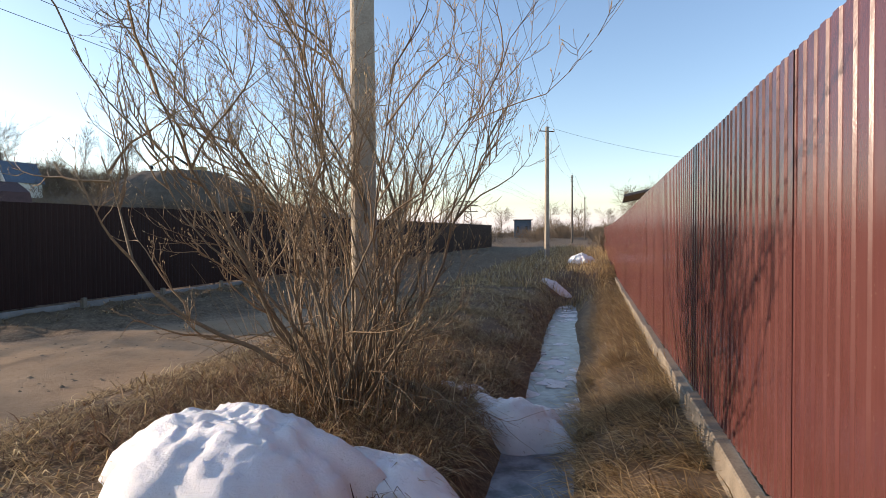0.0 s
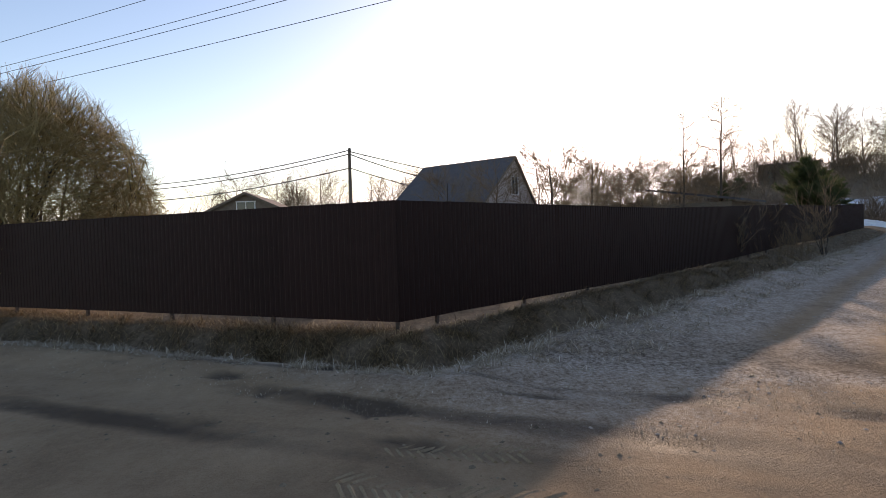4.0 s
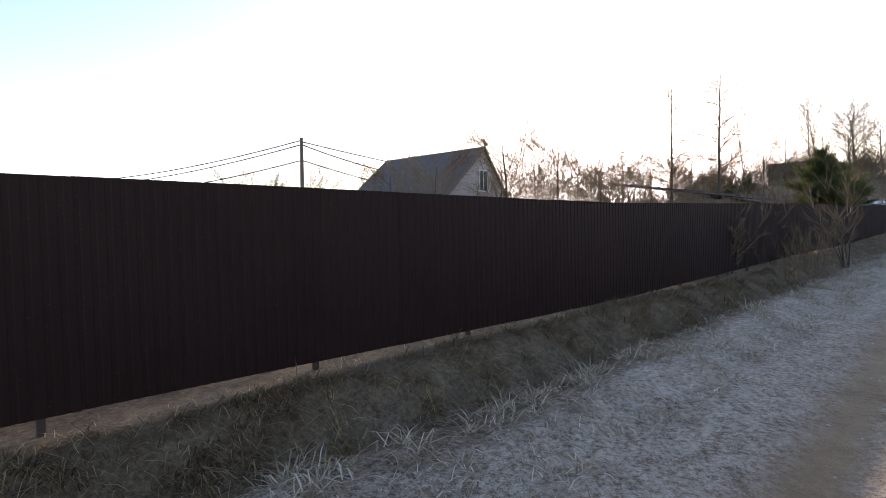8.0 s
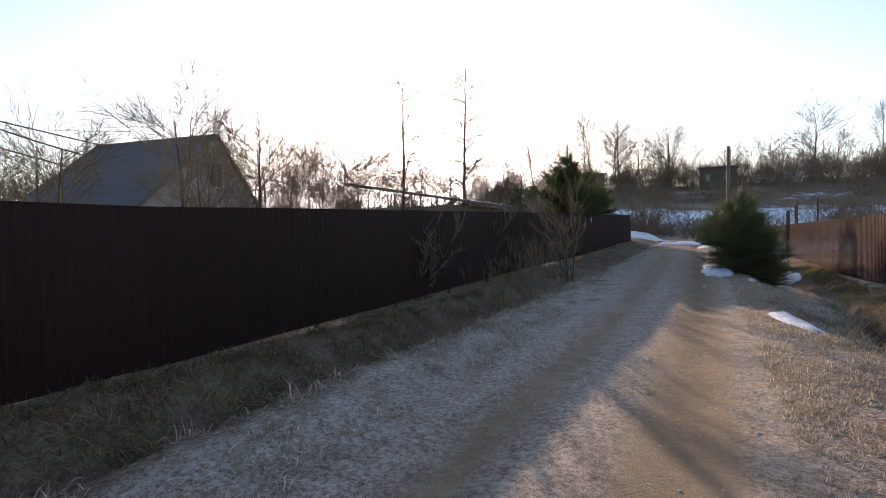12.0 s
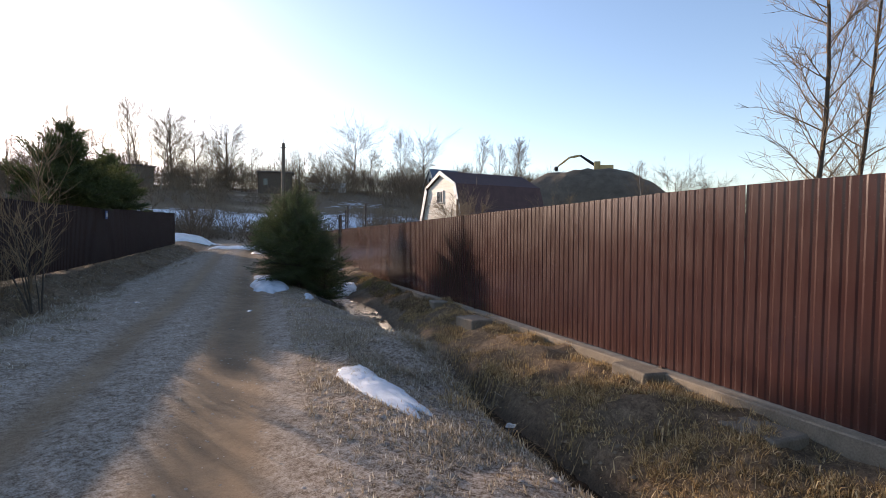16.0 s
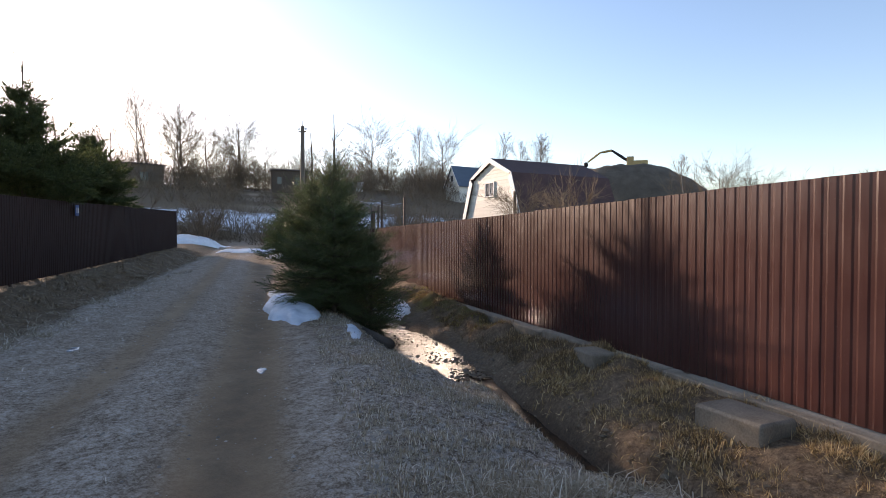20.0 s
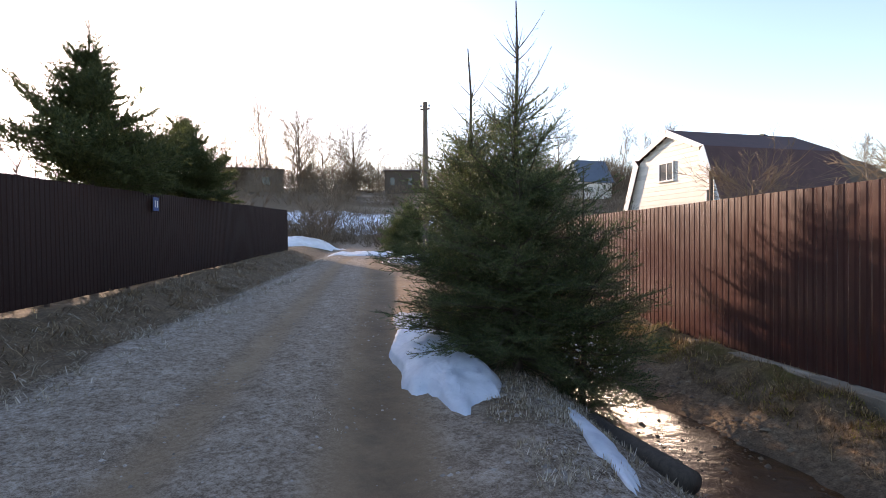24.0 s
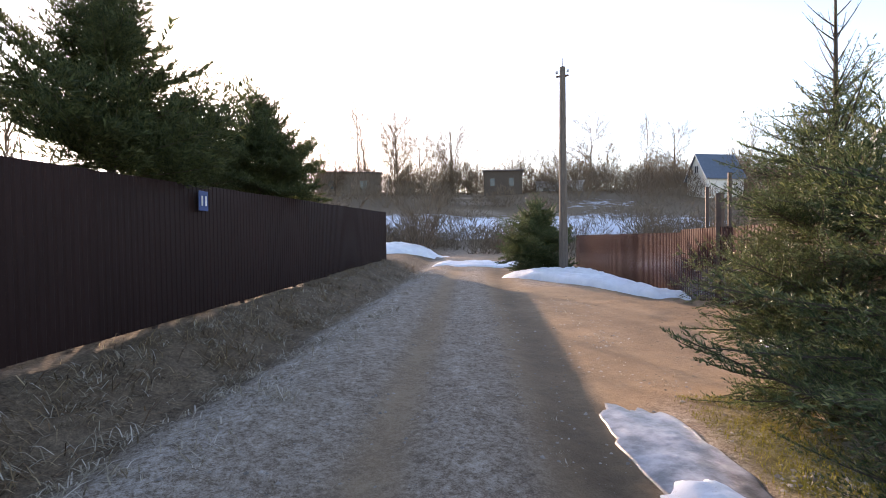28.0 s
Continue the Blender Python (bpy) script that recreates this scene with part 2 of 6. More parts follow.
M_CONCRETE_POLE = surface("pole_concrete", (0.24, 0.20, 0.15), (0.46, 0.40, 0.31), 4, 50, 0.85, 0.4, 0.01)
M_SLATE = surface("asbestos_board", (0.15, 0.14, 0.13), (0.28, 0.27, 0.25), 6, 70, 0.8, 0.2, 0.006)
M_WOODPOLE = surface("old_pole_wood", (0.07, 0.055, 0.045), (0.2, 0.165, 0.13), 5, 40, 0.85, 0.5, 0.01, stretch=(5, 5, 0.4))
M_BARK = surface("grey_brown_bark", (0.045, 0.034, 0.026), (0.13, 0.10, 0.075), 9, 60, 0.9, 0.6, 0.01, stretch=(3, 3, 0.7))
M_BIRCH = surface("birch_bark", (0.12, 0.10, 0.08), (0.5, 0.46, 0.41), 9, 40, 0.8, 0.3, 0.01, stretch=(0.6, 0.6, 3))
M_TWIG = surface("bare_twigs", (0.12, 0.078, 0.044), (0.33, 0.225, 0.125), 12, 90, 0.75, 0.0)
M_WILLOW_BARK = surface("willow_bark", (0.11, 0.08, 0.05), (0.30, 0.23, 0.145), 12, 90, 0.75, 0.3, 0.005)
M_WILLOW_TWIG = surface("yellow_willow_twigs", (0.20, 0.14, 0.05), (0.36, 0.27, 0.11), 9, 60, 0.7, 0.0)
M_BRUSH = surface("brushwood", (0.10, 0.07, 0.046), (0.22, 0.16, 0.105), 3, 30, 0.9, 0.0)
M_NEEDLE = leafy("spruce_needles", (0.038, 0.060, 0.027), (0.11, 0.145, 0.058), 0.42, 0.32, (0.25, 0.26, 0.11))
M_NEEDLE_DARK = leafy("far_spruce_needles", (0.038, 0.054, 0.022), (0.10, 0.12, 0.045), 0.6, 0.4)
M_STRAW = leafy("dry_straw", (0.13, 0.078, 0.035), (0.62, 0.43, 0.20), 0.6, 0.38, (0.88, 0.71, 0.42))
M_RUSSET = leafy("russet_dead_grass", (0.085, 0.042, 0.022), (0.33, 0.185, 0.095), 0.7, 0.3, (0.60, 0.41, 0.23))
# dead grass browned down, with the left bank's shade in its colour
M_BANK_SHADED = leafy("shaded_dead_grass", (0.085, 0.052, 0.028), (0.31, 0.205, 0.105), 0.7, 0.25, (0.60, 0.45, 0.26))
M_FROST = leafy("frosted_grass", (0.24, 0.175, 0.105), (0.54, 0.45, 0.325), 0.7, 0.38, (0.84, 0.77, 0.65))
M_MOSS = leafy("yellow_green_moss", (0.14, 0.125, 0.02), (0.34, 0.30, 0.055), 0.8, 0.3)
M_SNOW = snow_surface("old_snow", 0.25)
M_SNOW_DIRTY = snow_surface("dirty_snow", 0.85)
# icy snow whose bluish grey also holds the shade of the spruces
M_SNOW_ICY_SHADED = snow_surface("icy_shaded_snow", 0.3, (0.50, 0.57, 0.63), (0.76, 0.81, 0.85))
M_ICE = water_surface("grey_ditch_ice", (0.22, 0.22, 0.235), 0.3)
# ice with the sky's glint painted in as a pale base colour
M_GLINT_ICE = water_surface("sky_glint_ice", (0.42, 0.45, 0.49), 0.2)
M_WATER = water_surface("brown_ditch_water", (0.06, 0.028, 0.013), 0.10)
M_ROOF_GREY = surface("grey_slate_roof", (0.055, 0.05, 0.052), (0.12, 0.11, 0.11), 3, 40, 0.75, 0.2, 0.01)
M_ROOF_BROWN = surface("brown_metal_roof", (0.05, 0.026, 0.024), (0.10, 0.054, 0.05), 3, 50, 0.8, 0.2, 0.01)
M_SIDING = surface("cream_siding", (0.70, 0.66, 0.57), (0.84, 0.80, 0.71), 3, 50, 0.7, 0.1, 0.004)
M_PINK = surface("pale_rose_siding", (0.46, 0.38, 0.34), (0.60, 0.50, 0.45), 3, 50, 0.7, 0.1, 0.004)
M_TRIM = surface("white_painted_trim", (0.66, 0.65, 0.62), (0.82, 0.81, 0.78), 6, 60, 0.6, 0.1, 0.003)
M_WOOD = surface("grey_board_wood", (0.10, 0.08, 0.06), (0.26, 0.21, 0.16), 3, 40, 0.85, 0.4, 0.01, stretch=(1, 1, 5))
M_WOOD_NEW = surface("new_yellow_wood", (0.40, 0.27, 0.13), (0.62, 0.45, 0.25), 4, 40, 0.8, 0.3, 0.006)
M_BLUE_ROOF = surface("blue_grey_roof", (0.06, 0.085, 0.115), (0.12, 0.155, 0.20), 3, 40, 0.5, 0.1, 0.01)
M_TRAILER = surface("trailer_white", (0.52, 0.51, 0.48), (0.72, 0.71, 0.68), 1, 30, 0.6, 0.1, 0.01)
M_DARK = surface("dark_rubber", (0.012, 0.012, 0.012), (0.035, 0.034, 0.032), 8, 60, 0.7, 0.2, 0.005)
M_YELLOW = surface("excavator_yellow", (0.34, 0.24, 0.10), (0.55, 0.40, 0.17), 3, 40, 0.5, 0.1, 0.005)
M_SOIL = surface("heaped_soil", (0.06, 0.047, 0.034), (0.17, 0.135, 0.10), 0.6, 8, 0.95, 0.8, 0.2)
M_WIRE = surface("cable", (0.015, 0.015, 0.016), (0.03, 0.03, 0.032), 8, 60, 0.6, 0.0)
M_SIGN = surface("blue_enamel_sign", (0.02, 0.05, 0.16), (0.03, 0.075, 0.22), 8, 60, 0.4, 0.0)
M_PORCELAIN = surface("insulator_porcelain", (0.5, 0.5, 0.48), (0.75, 0.74, 0.72), 8, 60, 0.3, 0.0)
M_RUST = surface("rusty_iron", (0.06, 0.03, 0.018), (0.18, 0.09, 0.05), 8, 60, 0.8, 0.4, 0.006)
mg, ng, lg, bg = shader("window_glass")
bg.inputs["Base Color"].default_value = (0.03, 0.04, 0.05, 1)
bg.inputs["Roughness"].default_value = 0.05
M_GLASS = mg

# ---- geometry helpers ----
UP = Vector((0, 0, 1))


class Geo:
    """Collects vertices and faces of one mesh."""

    def __init__(self):
        self.v, self.f = [], []

    def add(self, verts, faces):
        n = len(self.v)
        self.v.extend(verts)
        self.f.extend([tuple(i + n for i in f) for f in faces])

    def tube(self, pts, radii, sides=5, cap=True):
        pts = [Vector(p) for p in pts]
        n0 = len(self.v)
        for i, p in enumerate(pts):
            d = (pts[min(i + 1, len(pts) - 1)] - pts[max(i - 1, 0)]).normalized()
            a = d.cross(Vector((0.31, 0.92, 0.23)) if abs(d.z) > 0.9 else UP).normalized()
            b = d.cross(a)
            for k in range(sides):
                w = 2 * math.pi * k / sides
                self.v.append(p + (a * math.cos(w) + b * math.sin(w)) * radii[i])
        for i in range(len(pts) - 1):
            for k in range(sides):
                q, r = n0 + i * sides + k, n0 + i * sides + (k + 1) % sides
                self.f.append((q, r, r + sides, q + sides))
        if cap:
            self.f.append(tuple(n0 + k for k in range(sides))[::-1])
            self.f.append(tuple(n0 + (len(pts) - 1) * sides + k for k in range(sides)))

    def box(self, c, s, m=None, bev=0.0):
        """A box with chamfered edges: centre, full size."""
        b = min(bev, min(s) * 0.45)
        h = [x / 2 for x in s]
        bm = bmesh.new()
        bmesh.ops.create_cube(bm, size=1.0)
        for v in bm.verts:
            v.co = Vector((v.co.x * s[0], v.co.y * s[1], v.co.z * s[2]))
        if b:
            bmesh.ops.bevel(bm, geom=bm.edges[:], offset=b, segments=1, affect="EDGES")
        mm = Matrix.Translation(c) @ (m or Matrix())
        bm.verts.index_update()
        self.add([mm @ v.co for v in bm.verts], [tuple(v.index for v in f.verts) for f in bm.faces])
        bm.free()

    def prism(self, outline, a, b, m=None):
        """A closed outline of (y, z) pushed along x from a to b."""
        n = len(outline)
        m = m or Matrix()
        self.add([m @ Vector((x, y, z)) for x in (a, b) for y, z in outline], [(i, (i + 1) % n, n + (i + 1) % n, n + i) for i in range(n)] + [tuple(range(n))[::-1], tuple(range(n, 2 * n))])

    def mesh(self, name, mat, smooth=False):
        me = bpy.data.meshes.new(name)
        me.from_pydata([tuple(v) for v in self.v], [], self.f)
        me.materials.append(mat)
        if smooth:
            me.polygons.foreach_set("use_smooth", [True] * len(me.polygons))
        return me


def arrays_mesh(name, verts, faces, mat, smooth=False):
    """A mesh from arrays of vertices (n, 3) and triangles or quads (k, 3 or 4)."""
    me = bpy.data.meshes.new(name)
    verts, faces = np.asarray(verts, np.float32), np.asarray(faces, np.int32)
    k = faces.shape[1]
    me.vertices.add(len(verts))
    me.vertices.foreach_set("co", verts.ravel())
    me.loops.add(faces.size)
    me.loops.foreach_set("vertex_index", faces.ravel())
    me.polygons.add(len(faces))
    me.polygons.foreach_set("loop_start", np.arange(0, faces.size, k, dtype=np.int32))
    me.update(calc_edges=True)
    me.materials.append(mat)
    if smooth:
        me.polygons.foreach_set("use_smooth", np.ones(len(faces), bool))
    return me


def thing(name, m, label, category, group="", kind=""):
    ob = new(name)
    ob.empty_display_size = 0.1
    ob.matrix_basis = m
    return tagged(ob, label, category, group, kind)


def part(name, geo, mat, parent, label="", m=None, smooth=False):
    """One mesh object under a thing or a part."""
    me = geo if isinstance(geo, bpy.types.Mesh) else geo.mesh(name, mat, smooth)
    ob = new(name, me)
    ob.parent = parent
    if m is not None:
        ob.matrix_basis = m
    return tagged(ob, label)


def solo(name, geo, mat, m, label, category, group="", kind="", smooth=False):
    """A thing that is one mesh."""
    me = geo if isinstance(geo, bpy.types.Mesh) else geo.mesh(name, mat, smooth)
    ob = new(name, me)
    ob.matrix_basis = m
    return tagged(ob, label, category, group, kind)


# ---- the plan: the lane and the main road ----
U2, V2, O2 = np.array([-0.790, 0.613]), np.array([0.613, 0.790]), np.array([-10.66, 2.67])
D2, E2 = np.array([0.300, 0.954]), np.array([0.954, -0.300])


def lane(u, v):
    p = O2 + u * U2 + v * V2
    return float(p[0]), float(p[1])


def main_road(m, e):
    p = m * D2 + e * E2
    return float(p[0]), float(p[1])


def step(a, b, x):
    t = np.clip((x - a) / (b - a), 0, 1)
    return t * t * (3 - 2 * t)


def bell(x, c, w):
    return np.exp(-(((x - c) / w) ** 2))


RNG = np.random.default_rng(7)
LATTICE = RNG.random((256, 256))


def wave(x, y, size, octaves=3, shift=0.0):
    """Smooth value noise, about -1 to 1."""
    out, amp, tot = np.zeros_like(x, dtype=float), 1.0, 0.0
    for k in range(octaves):
        a, b = x / size + 17.3 * k + shift + 500, y / size + 9.1 * k + shift + 500
        i, j = np.floor(a).astype(int), np.floor(b).astype(int)
        fa, fb = a - i, b - j
        fa, fb = fa * fa * (3 - 2 * fa), fb * fb * (3 - 2 * fb)
        g = lambda p, q: LATTICE[p % 256, q % 256]
        out += amp * ((g(i, j) * (1 - fa) + g(i + 1, j) * fa) * (1 - fb) + (g(i, j + 1) * (1 - fa) + g(i + 1, j + 1) * fa) * fb - 0.5) * 2
        tot += amp
        amp *= 0.5
        size *= 0.47
    return out / tot


LANE_U = [-80, -3, 4, 8, 16, 24, 32, 40, 50, 66, 80, 95, 112, 140, 600]
LANE_Z = [0, 0.0, 0.10, 0.18, 0.24, 0.32, 0.52, 0.80, 1.05, 1.4, 4.2, 7.6, 10.2, 11.5, 12]


def lies(x, y):
    x, y = np.asarray(x, float), np.asarray(y, float)
    u, v = (x - O2[0]) * U2[0] + (y - O2[1]) * U2[1], (x - O2[0]) * V2[0] + (y - O2[1]) * V2[1]
    m, e = x * D2[0] + y * D2[1], x * E2[0] + y * E2[1]
    return u, v, m, e


def ditch_line(m):
    """Where the roadside ditch runs beside the red fence."""
    return np.interp(m, [0, 3, 8, 20, 60], [-0.8, -0.95, -1.25, -2.1, -3.2])


def lane_share(u, v):
    return step(-1.2, 1.2, u + 0.12 * v)


def lane_ditch(u):
    """Where the ditch on the sunlit side of the lane runs."""
    u = np.asarray(u, float)
    return np.interp(u, [0, 3, 8, 20, 23, 27], [3.75, 3.55, 3.5, 3.4, 3.15, 3.0]) + 0.10 * wave(u, u * 0 + 9, 2.2, 2)


def left_fence_v(u):
    return np.interp(u, [-2.05, 46.5, 80], [-5.36, -4.2, -4.0])


def fence_gap(u, v, e):
    """The distance out from the shaded brown fence, along either side and round its corner."""
    a, b = v - left_fence_v(u) + 0.16 * wave(u, u * 0 + 5, 1.7, 3), e + 10.91
    return np.maximum(a, b) + 0.12 * np.exp(-np.abs(a - b) / 0.5)


def left_ditch(d):
    """The ditch's profile below the shaded brown fence."""
    return np.interp(d, [-0.5, 0.45, 0.75, 1.3, 1.62, 1.95, 2.2, 2.7, 3.3], [0.08, 0.08, -0.08, -0.60, -0.64, -0.12, 0.05, 0.09, 0.0])


PITS = [(-4.17, -8.83, 1.2), (-2.27, -8.73, 1.2), (-0.92, -8.61, 1.0), (0.82, -8.12, 1.1), (-4.91, -5.1, 0.9), (-1.48, -5.43, 1.2), (-4.36, -5.71, 0.8), (-3.72, -6.4, 1.1), (-4.17, -6.92, 1.0), (-0.52, -7.73, 0.9), (-2.6, -5.77, 0.8)]


def pits(m, e):
    """Trodden muddy hollows in the road, drawn out along it."""
    out = np.clip(wave(m * 0.42, e, 0.42, 3, 40.0) - 0.36, 0, 1)
    for pm, pe, a in PITS:
        out = out + 0.30 * np.exp(-(((m - pm) / (0.26 * a)) ** 2 + ((e - pe) / (0.13 * a)) ** 2)) * (1 + 0.8 * wave(m, e, 0.12, 2))
    return out


def height(x, y, rough=True):
    """The ground's height."""
    u, v, m, e = lies(x, y)
    z = np.interp(u, LANE_U, LANE_Z)
    flat = np.interp(u, LANE_U[:9] + [600], LANE_Z[:9] + [1.3])
    hill = step(-75, -25, v) * (1 - step(85, 140, v))
    z = flat + (z - flat) * hill
    L = lane_share(u, v)
    # the lane: verges, ditches, banks, ruts
    lf = left_fence_v(u)
    deep = 1 - 0.72 * step(15, 24, u)
    wl = v - lf + 0.16 * wave(u, u * 0 + 5, 1.7, 3)
    inner = step(-1.2, 0.6, u)
    zl = left_ditch(wl) * deep * inner
    zl += 0.07 * (1 - deep) * step(lf + 1.0, lf + 0.2, v) + 0.22 * (1 - deep) * step(-2.4, -4.4, v)
    wander = 0.12 * wave(u, u * 0 + 3, 9.0, 2)
    wander_r = np.interp(u, [8, 22, 30, 40], [0, 0.0, -0.25, -0.5])
    zl += -0.045 * bell(v, -0.75 + wander + wander_r, 0.28) - 0.05 * bell(v, 0.75 + wander + wander_r, 0.36)
    zl += 0.05 * bell(v, 1.95, 0.5) * (1 - step(26, 30, u))
    dw = np.interp(u, [0, 3, 20.3, 22.5, 27], [0.55, 0.25, 0.25, 0.88, 0.88])
    zl += -np.interp(u, [0, 3, 20, 22.5, 27], [0.30, 0.44, 0.46, 0.40, 0.40]) * np.exp(-np.abs((v - lane_ditch(u)) / dw) ** 2.6) * (1 - step(27.6, 28.6, u))
    zl += -0.10 * step(2.0, 3.2, v) * (1 - step(3.9, 5.0, v)) * (1 - step(26, 29, u))
    zl += 0.07 * step(4.2, 4.85, v) * (1 - step(26, 29, u)) * step(4, 6, u)
    zl += -0.13 * step(3.9, 4.4, v) * step(20, 23, u) * (1 - step(27, 29, u))
    zl += -0.38 * step(2.2, 4.2, v) * step(34, 40, u) * (1 - step(60, 70, u))
    zl += 0.34 * np.exp(-(((u - 1.9) / 1.35) ** 2 + ((v - 1.9) / 0.95) ** 2)) - 0.12 * np.exp(-(((u - 2.9) / 0.45) ** 2 + ((v - 1.0) / 0.4) ** 2))
    zl += 0.22 * np.exp(-(((u - 5.4) / 1.8) ** 2 + ((v - 2.2) / 0.7) ** 2))
    zl += 0.30 * np.exp(-(np.abs((u - 16.5) / 1.05) ** 3 + np.abs((v - 2.75) / 0.66) ** 3)) + 0.10 * bell(v, 4.38, 0.32) * step(5, 7, u) * (1 - step(20, 22, u))
    zl += 0.15 * bell(v, 4.35, 0.33) * step(20.5, 22.5, u) * (1 - step(27, 28.5, u)) * (1 + 0.8 * wave(u, v, 0.5, 2, 3.0))
    # the main road with its verge and the ditch by the red fence
    near = 1 - step(40, 70, np.abs(m))
    zm = 0.04 * bell(e, -7.3, 1.6)
    hump = step(-5.3, -4.3, e) * (1 - step(-2.5, -1.7, e))
    zm += 0.13 * hump * step(0.2, 2.2, m)
    dl = ditch_line(m)
    zm += -0.48 * np.exp(-(np.abs((e - dl - 0.08 * wave(m, m * 0 + 2, 1.3, 2)) / 0.50) ** 3)) * step(1.5, 2.4, m) * (1 - step(24, 32, m))
    zm += 0.06 * step(dl + 0.5, dl + 1.2, e)
    zm += -0.019 * np.clip(m + 1, 0, 20) * step(-4.4, -1.6, e)
    zm += (0.04 * bell(e, -9.45, 0.2) - 0.06 * step(-10.1, -10.8, e)) * step(5.0, 6.5, m)
    zz = z + zl * L + zm * (1 - L) * near + 0.92 * left_ditch(fence_gap(u, v, e)) * (1 - L * inner) * near * (1 - step(2.0, 4.0, u)) * (1 - step(0.0, 1.0, v))
    zz = zz + 0.13 * step(-0.1, 0.22, u + 0.12 * wave(x, y, 0.7, 2)) * (1 - step(1.2, 3.2, u)) * bell(v, 2.1, 1.25)
    if rough:
        road = bell(e, -7.3, 2.0) * (1 - L)
        zz = zz + 0.020 * wave(x, y, 0.9, 3) * (1 - 0.3 * road) + 0.02 * wave(x, y, 3.0, 2)
        zz = zz + (0.045 + 0.085 * step(3.7, 4.1, v)) * wave(x, y, 0.38, 3) * step(1.8, 2.6, np.abs(v)) * L + 0.03 * wave(x, y, 0.9, 2, 2.0) * step(1.8, 2.6, v) * L + 0.03 * wave(x, y, 0.3, 2) * hump
        zz = zz - 0.15 * pits(m, e) * road + (0.030 * wave(m * 0.10, e, 0.42, 2, 21.0) + 0.018 * wave(m, e, 0.3, 2, 31.0)) * road
        heap_side = np.exp(-(((u - 2.6) / 2.2) ** 2 + ((v - 2.0) / 1.3) ** 2)) * L
        zz = zz + heap_side * (0.10 * wave(x, y, 0.55, 3, 4.0))
        far = step(60, 90, u) + step(60, 90, np.abs(m)) * (1 - L)
        zz = zz + np.clip(far, 0, 1) * 0.6 * wave(x, y, 14.0, 3)
    return zz


def ground_z(x, y):
    return float(height(np.array([x]), np.array([y]))[0])


def axis(lo, hi, fine, ends):
    core = np.arange(lo, hi + fine / 2, fine)
    out, d, s = [], fine, 0.0
    while s < ends:
        d *= 1.13
        s += d
        out.append(s)
    out = np.array(out)
    return np.concatenate([(lo - out)[::-1], core, hi + out])


gx, gy = axis(-44.0, 3.5, 0.12, 900.0), axis(-9.0, 31.0, 0.12, 900.0)
GX, GY = np.meshgrid(gx, gy)
GZ = height(GX, GY)
nx, ny = len(gx), len(gy)
idx = np.arange(nx * ny).reshape(ny, nx)
quads = np.stack([idx[:-1, :-1], idx[:-1, 1:], idx[1:, 1:], idx[1:, :-1]], -1).reshape(-1, 4)
ground_mesh = arrays_mesh("ground", np.stack([GX, GY, GZ], -1).reshape(-1, 3), quads, M_GROUND, True)
gu, gv, gm, ge = lies(GX, GY)
GL = lane_share(gu, gv)
w1, w2 = wave(GX, GY, 1.6, 3, 3.0), wave(GX, GY, 0.5, 2, 8.0)
rut_wander = 0.12 * wave(gu, gu * 0 + 3, 9.0, 2) + np.interp(gu, [8, 22, 30, 40], [0, 0.0, -0.25, -0.5])
ruts = np.clip(bell(gv, -0.75 + rut_wander, 0.32) + bell(gv, 0.75 + rut_wander, 0.42), 0, 1)
drive = step(28.5, 30.0, gu) * (1 - step(37, 39, gu)) * step(0.2, 1.0, gv) * (1 - step(6.5, 8.0, gv))
inlane = step(-2.9, -2.3, gv + 0.2 * w1) * (1 - step(1.3, 2.0, gv + 0.3 * w1))
onroad = step(-10.0, -9.4, ge + 0.2 * w1) * (1 - step(-5.3, -4.8, ge + 0.25 * w1))
rut_l, rut_r = bell(gv, -0.75 + rut_wander, 0.30), bell(gv, 0.72 + rut_wander, 0.46)
dirt_lane = np.clip(0.62 * rut_l + 0.95 * rut_r + drive + 0.25 * (1 - step(0, 6, gu)), 0, 1) * inlane + drive * (1 - inlane)
dirt = dirt_lane * GL + onroad * (1 - GL)
grass = (1 - np.clip(inlane + drive, 0, 1)) * GL + (1 - onroad) * (1 - GL)
mid_strip = bell(gv, 0.0 + rut_wander, 0.33) * inlane * 0.35 * (1 - step(26, 34, gu))
grass = np.clip(grass + mid_strip * GL, 0, 1)
shade_frost = np.clip(0.72 - 0.5 * rut_l - 0.72 * rut_r, 0, 1) * inlane + 0.92 * step(1.4, 2.0, gv) * (1 - step(2.9, 3.4, gv)) + 0.45 * step(-3.3, -2.6, gv) * (1 - inlane) * (1 - step(-1.8, -1.4, gv)) + 0.55 * np.exp(-(((gu - 1.9) / 1.8) ** 2 + ((gv - 1.9) / 1.3) ** 2))
mouth = step(-6.5, -3.0, gu) * (1 - step(-1.5, 2.0, gv)) * (1 - GL) * step(1.75, 2.1, fence_gap(gu, gv, ge))
dirt = np.clip(dirt - 0.6 * mouth, 0, 1)
frost = 0.6 * mouth + np.clip(shade_frost, 0, 1) * GL * (1 - drive) * (1 - 0.32 * step(17, 25, gu) * step(-2.4, -1.8, gv)) * (1 - step(50, 60, gu)) + 0.5 * bell(ge, np.where(gm < -4.5, -8.75, -9.75), 0.3) * (1 - GL)
moss = bell(gv, 4.35, 0.45) * step(22.5, 25, gu) * (1 - step(27.5, 29, gu)) * GL * (0.6 + 0.5 * wave(gu, gv, 0.8, 2, 6.0)) + 1.1 * bell(gv, 1.95, 0.55) * bell(gu, 28.0, 1.3)
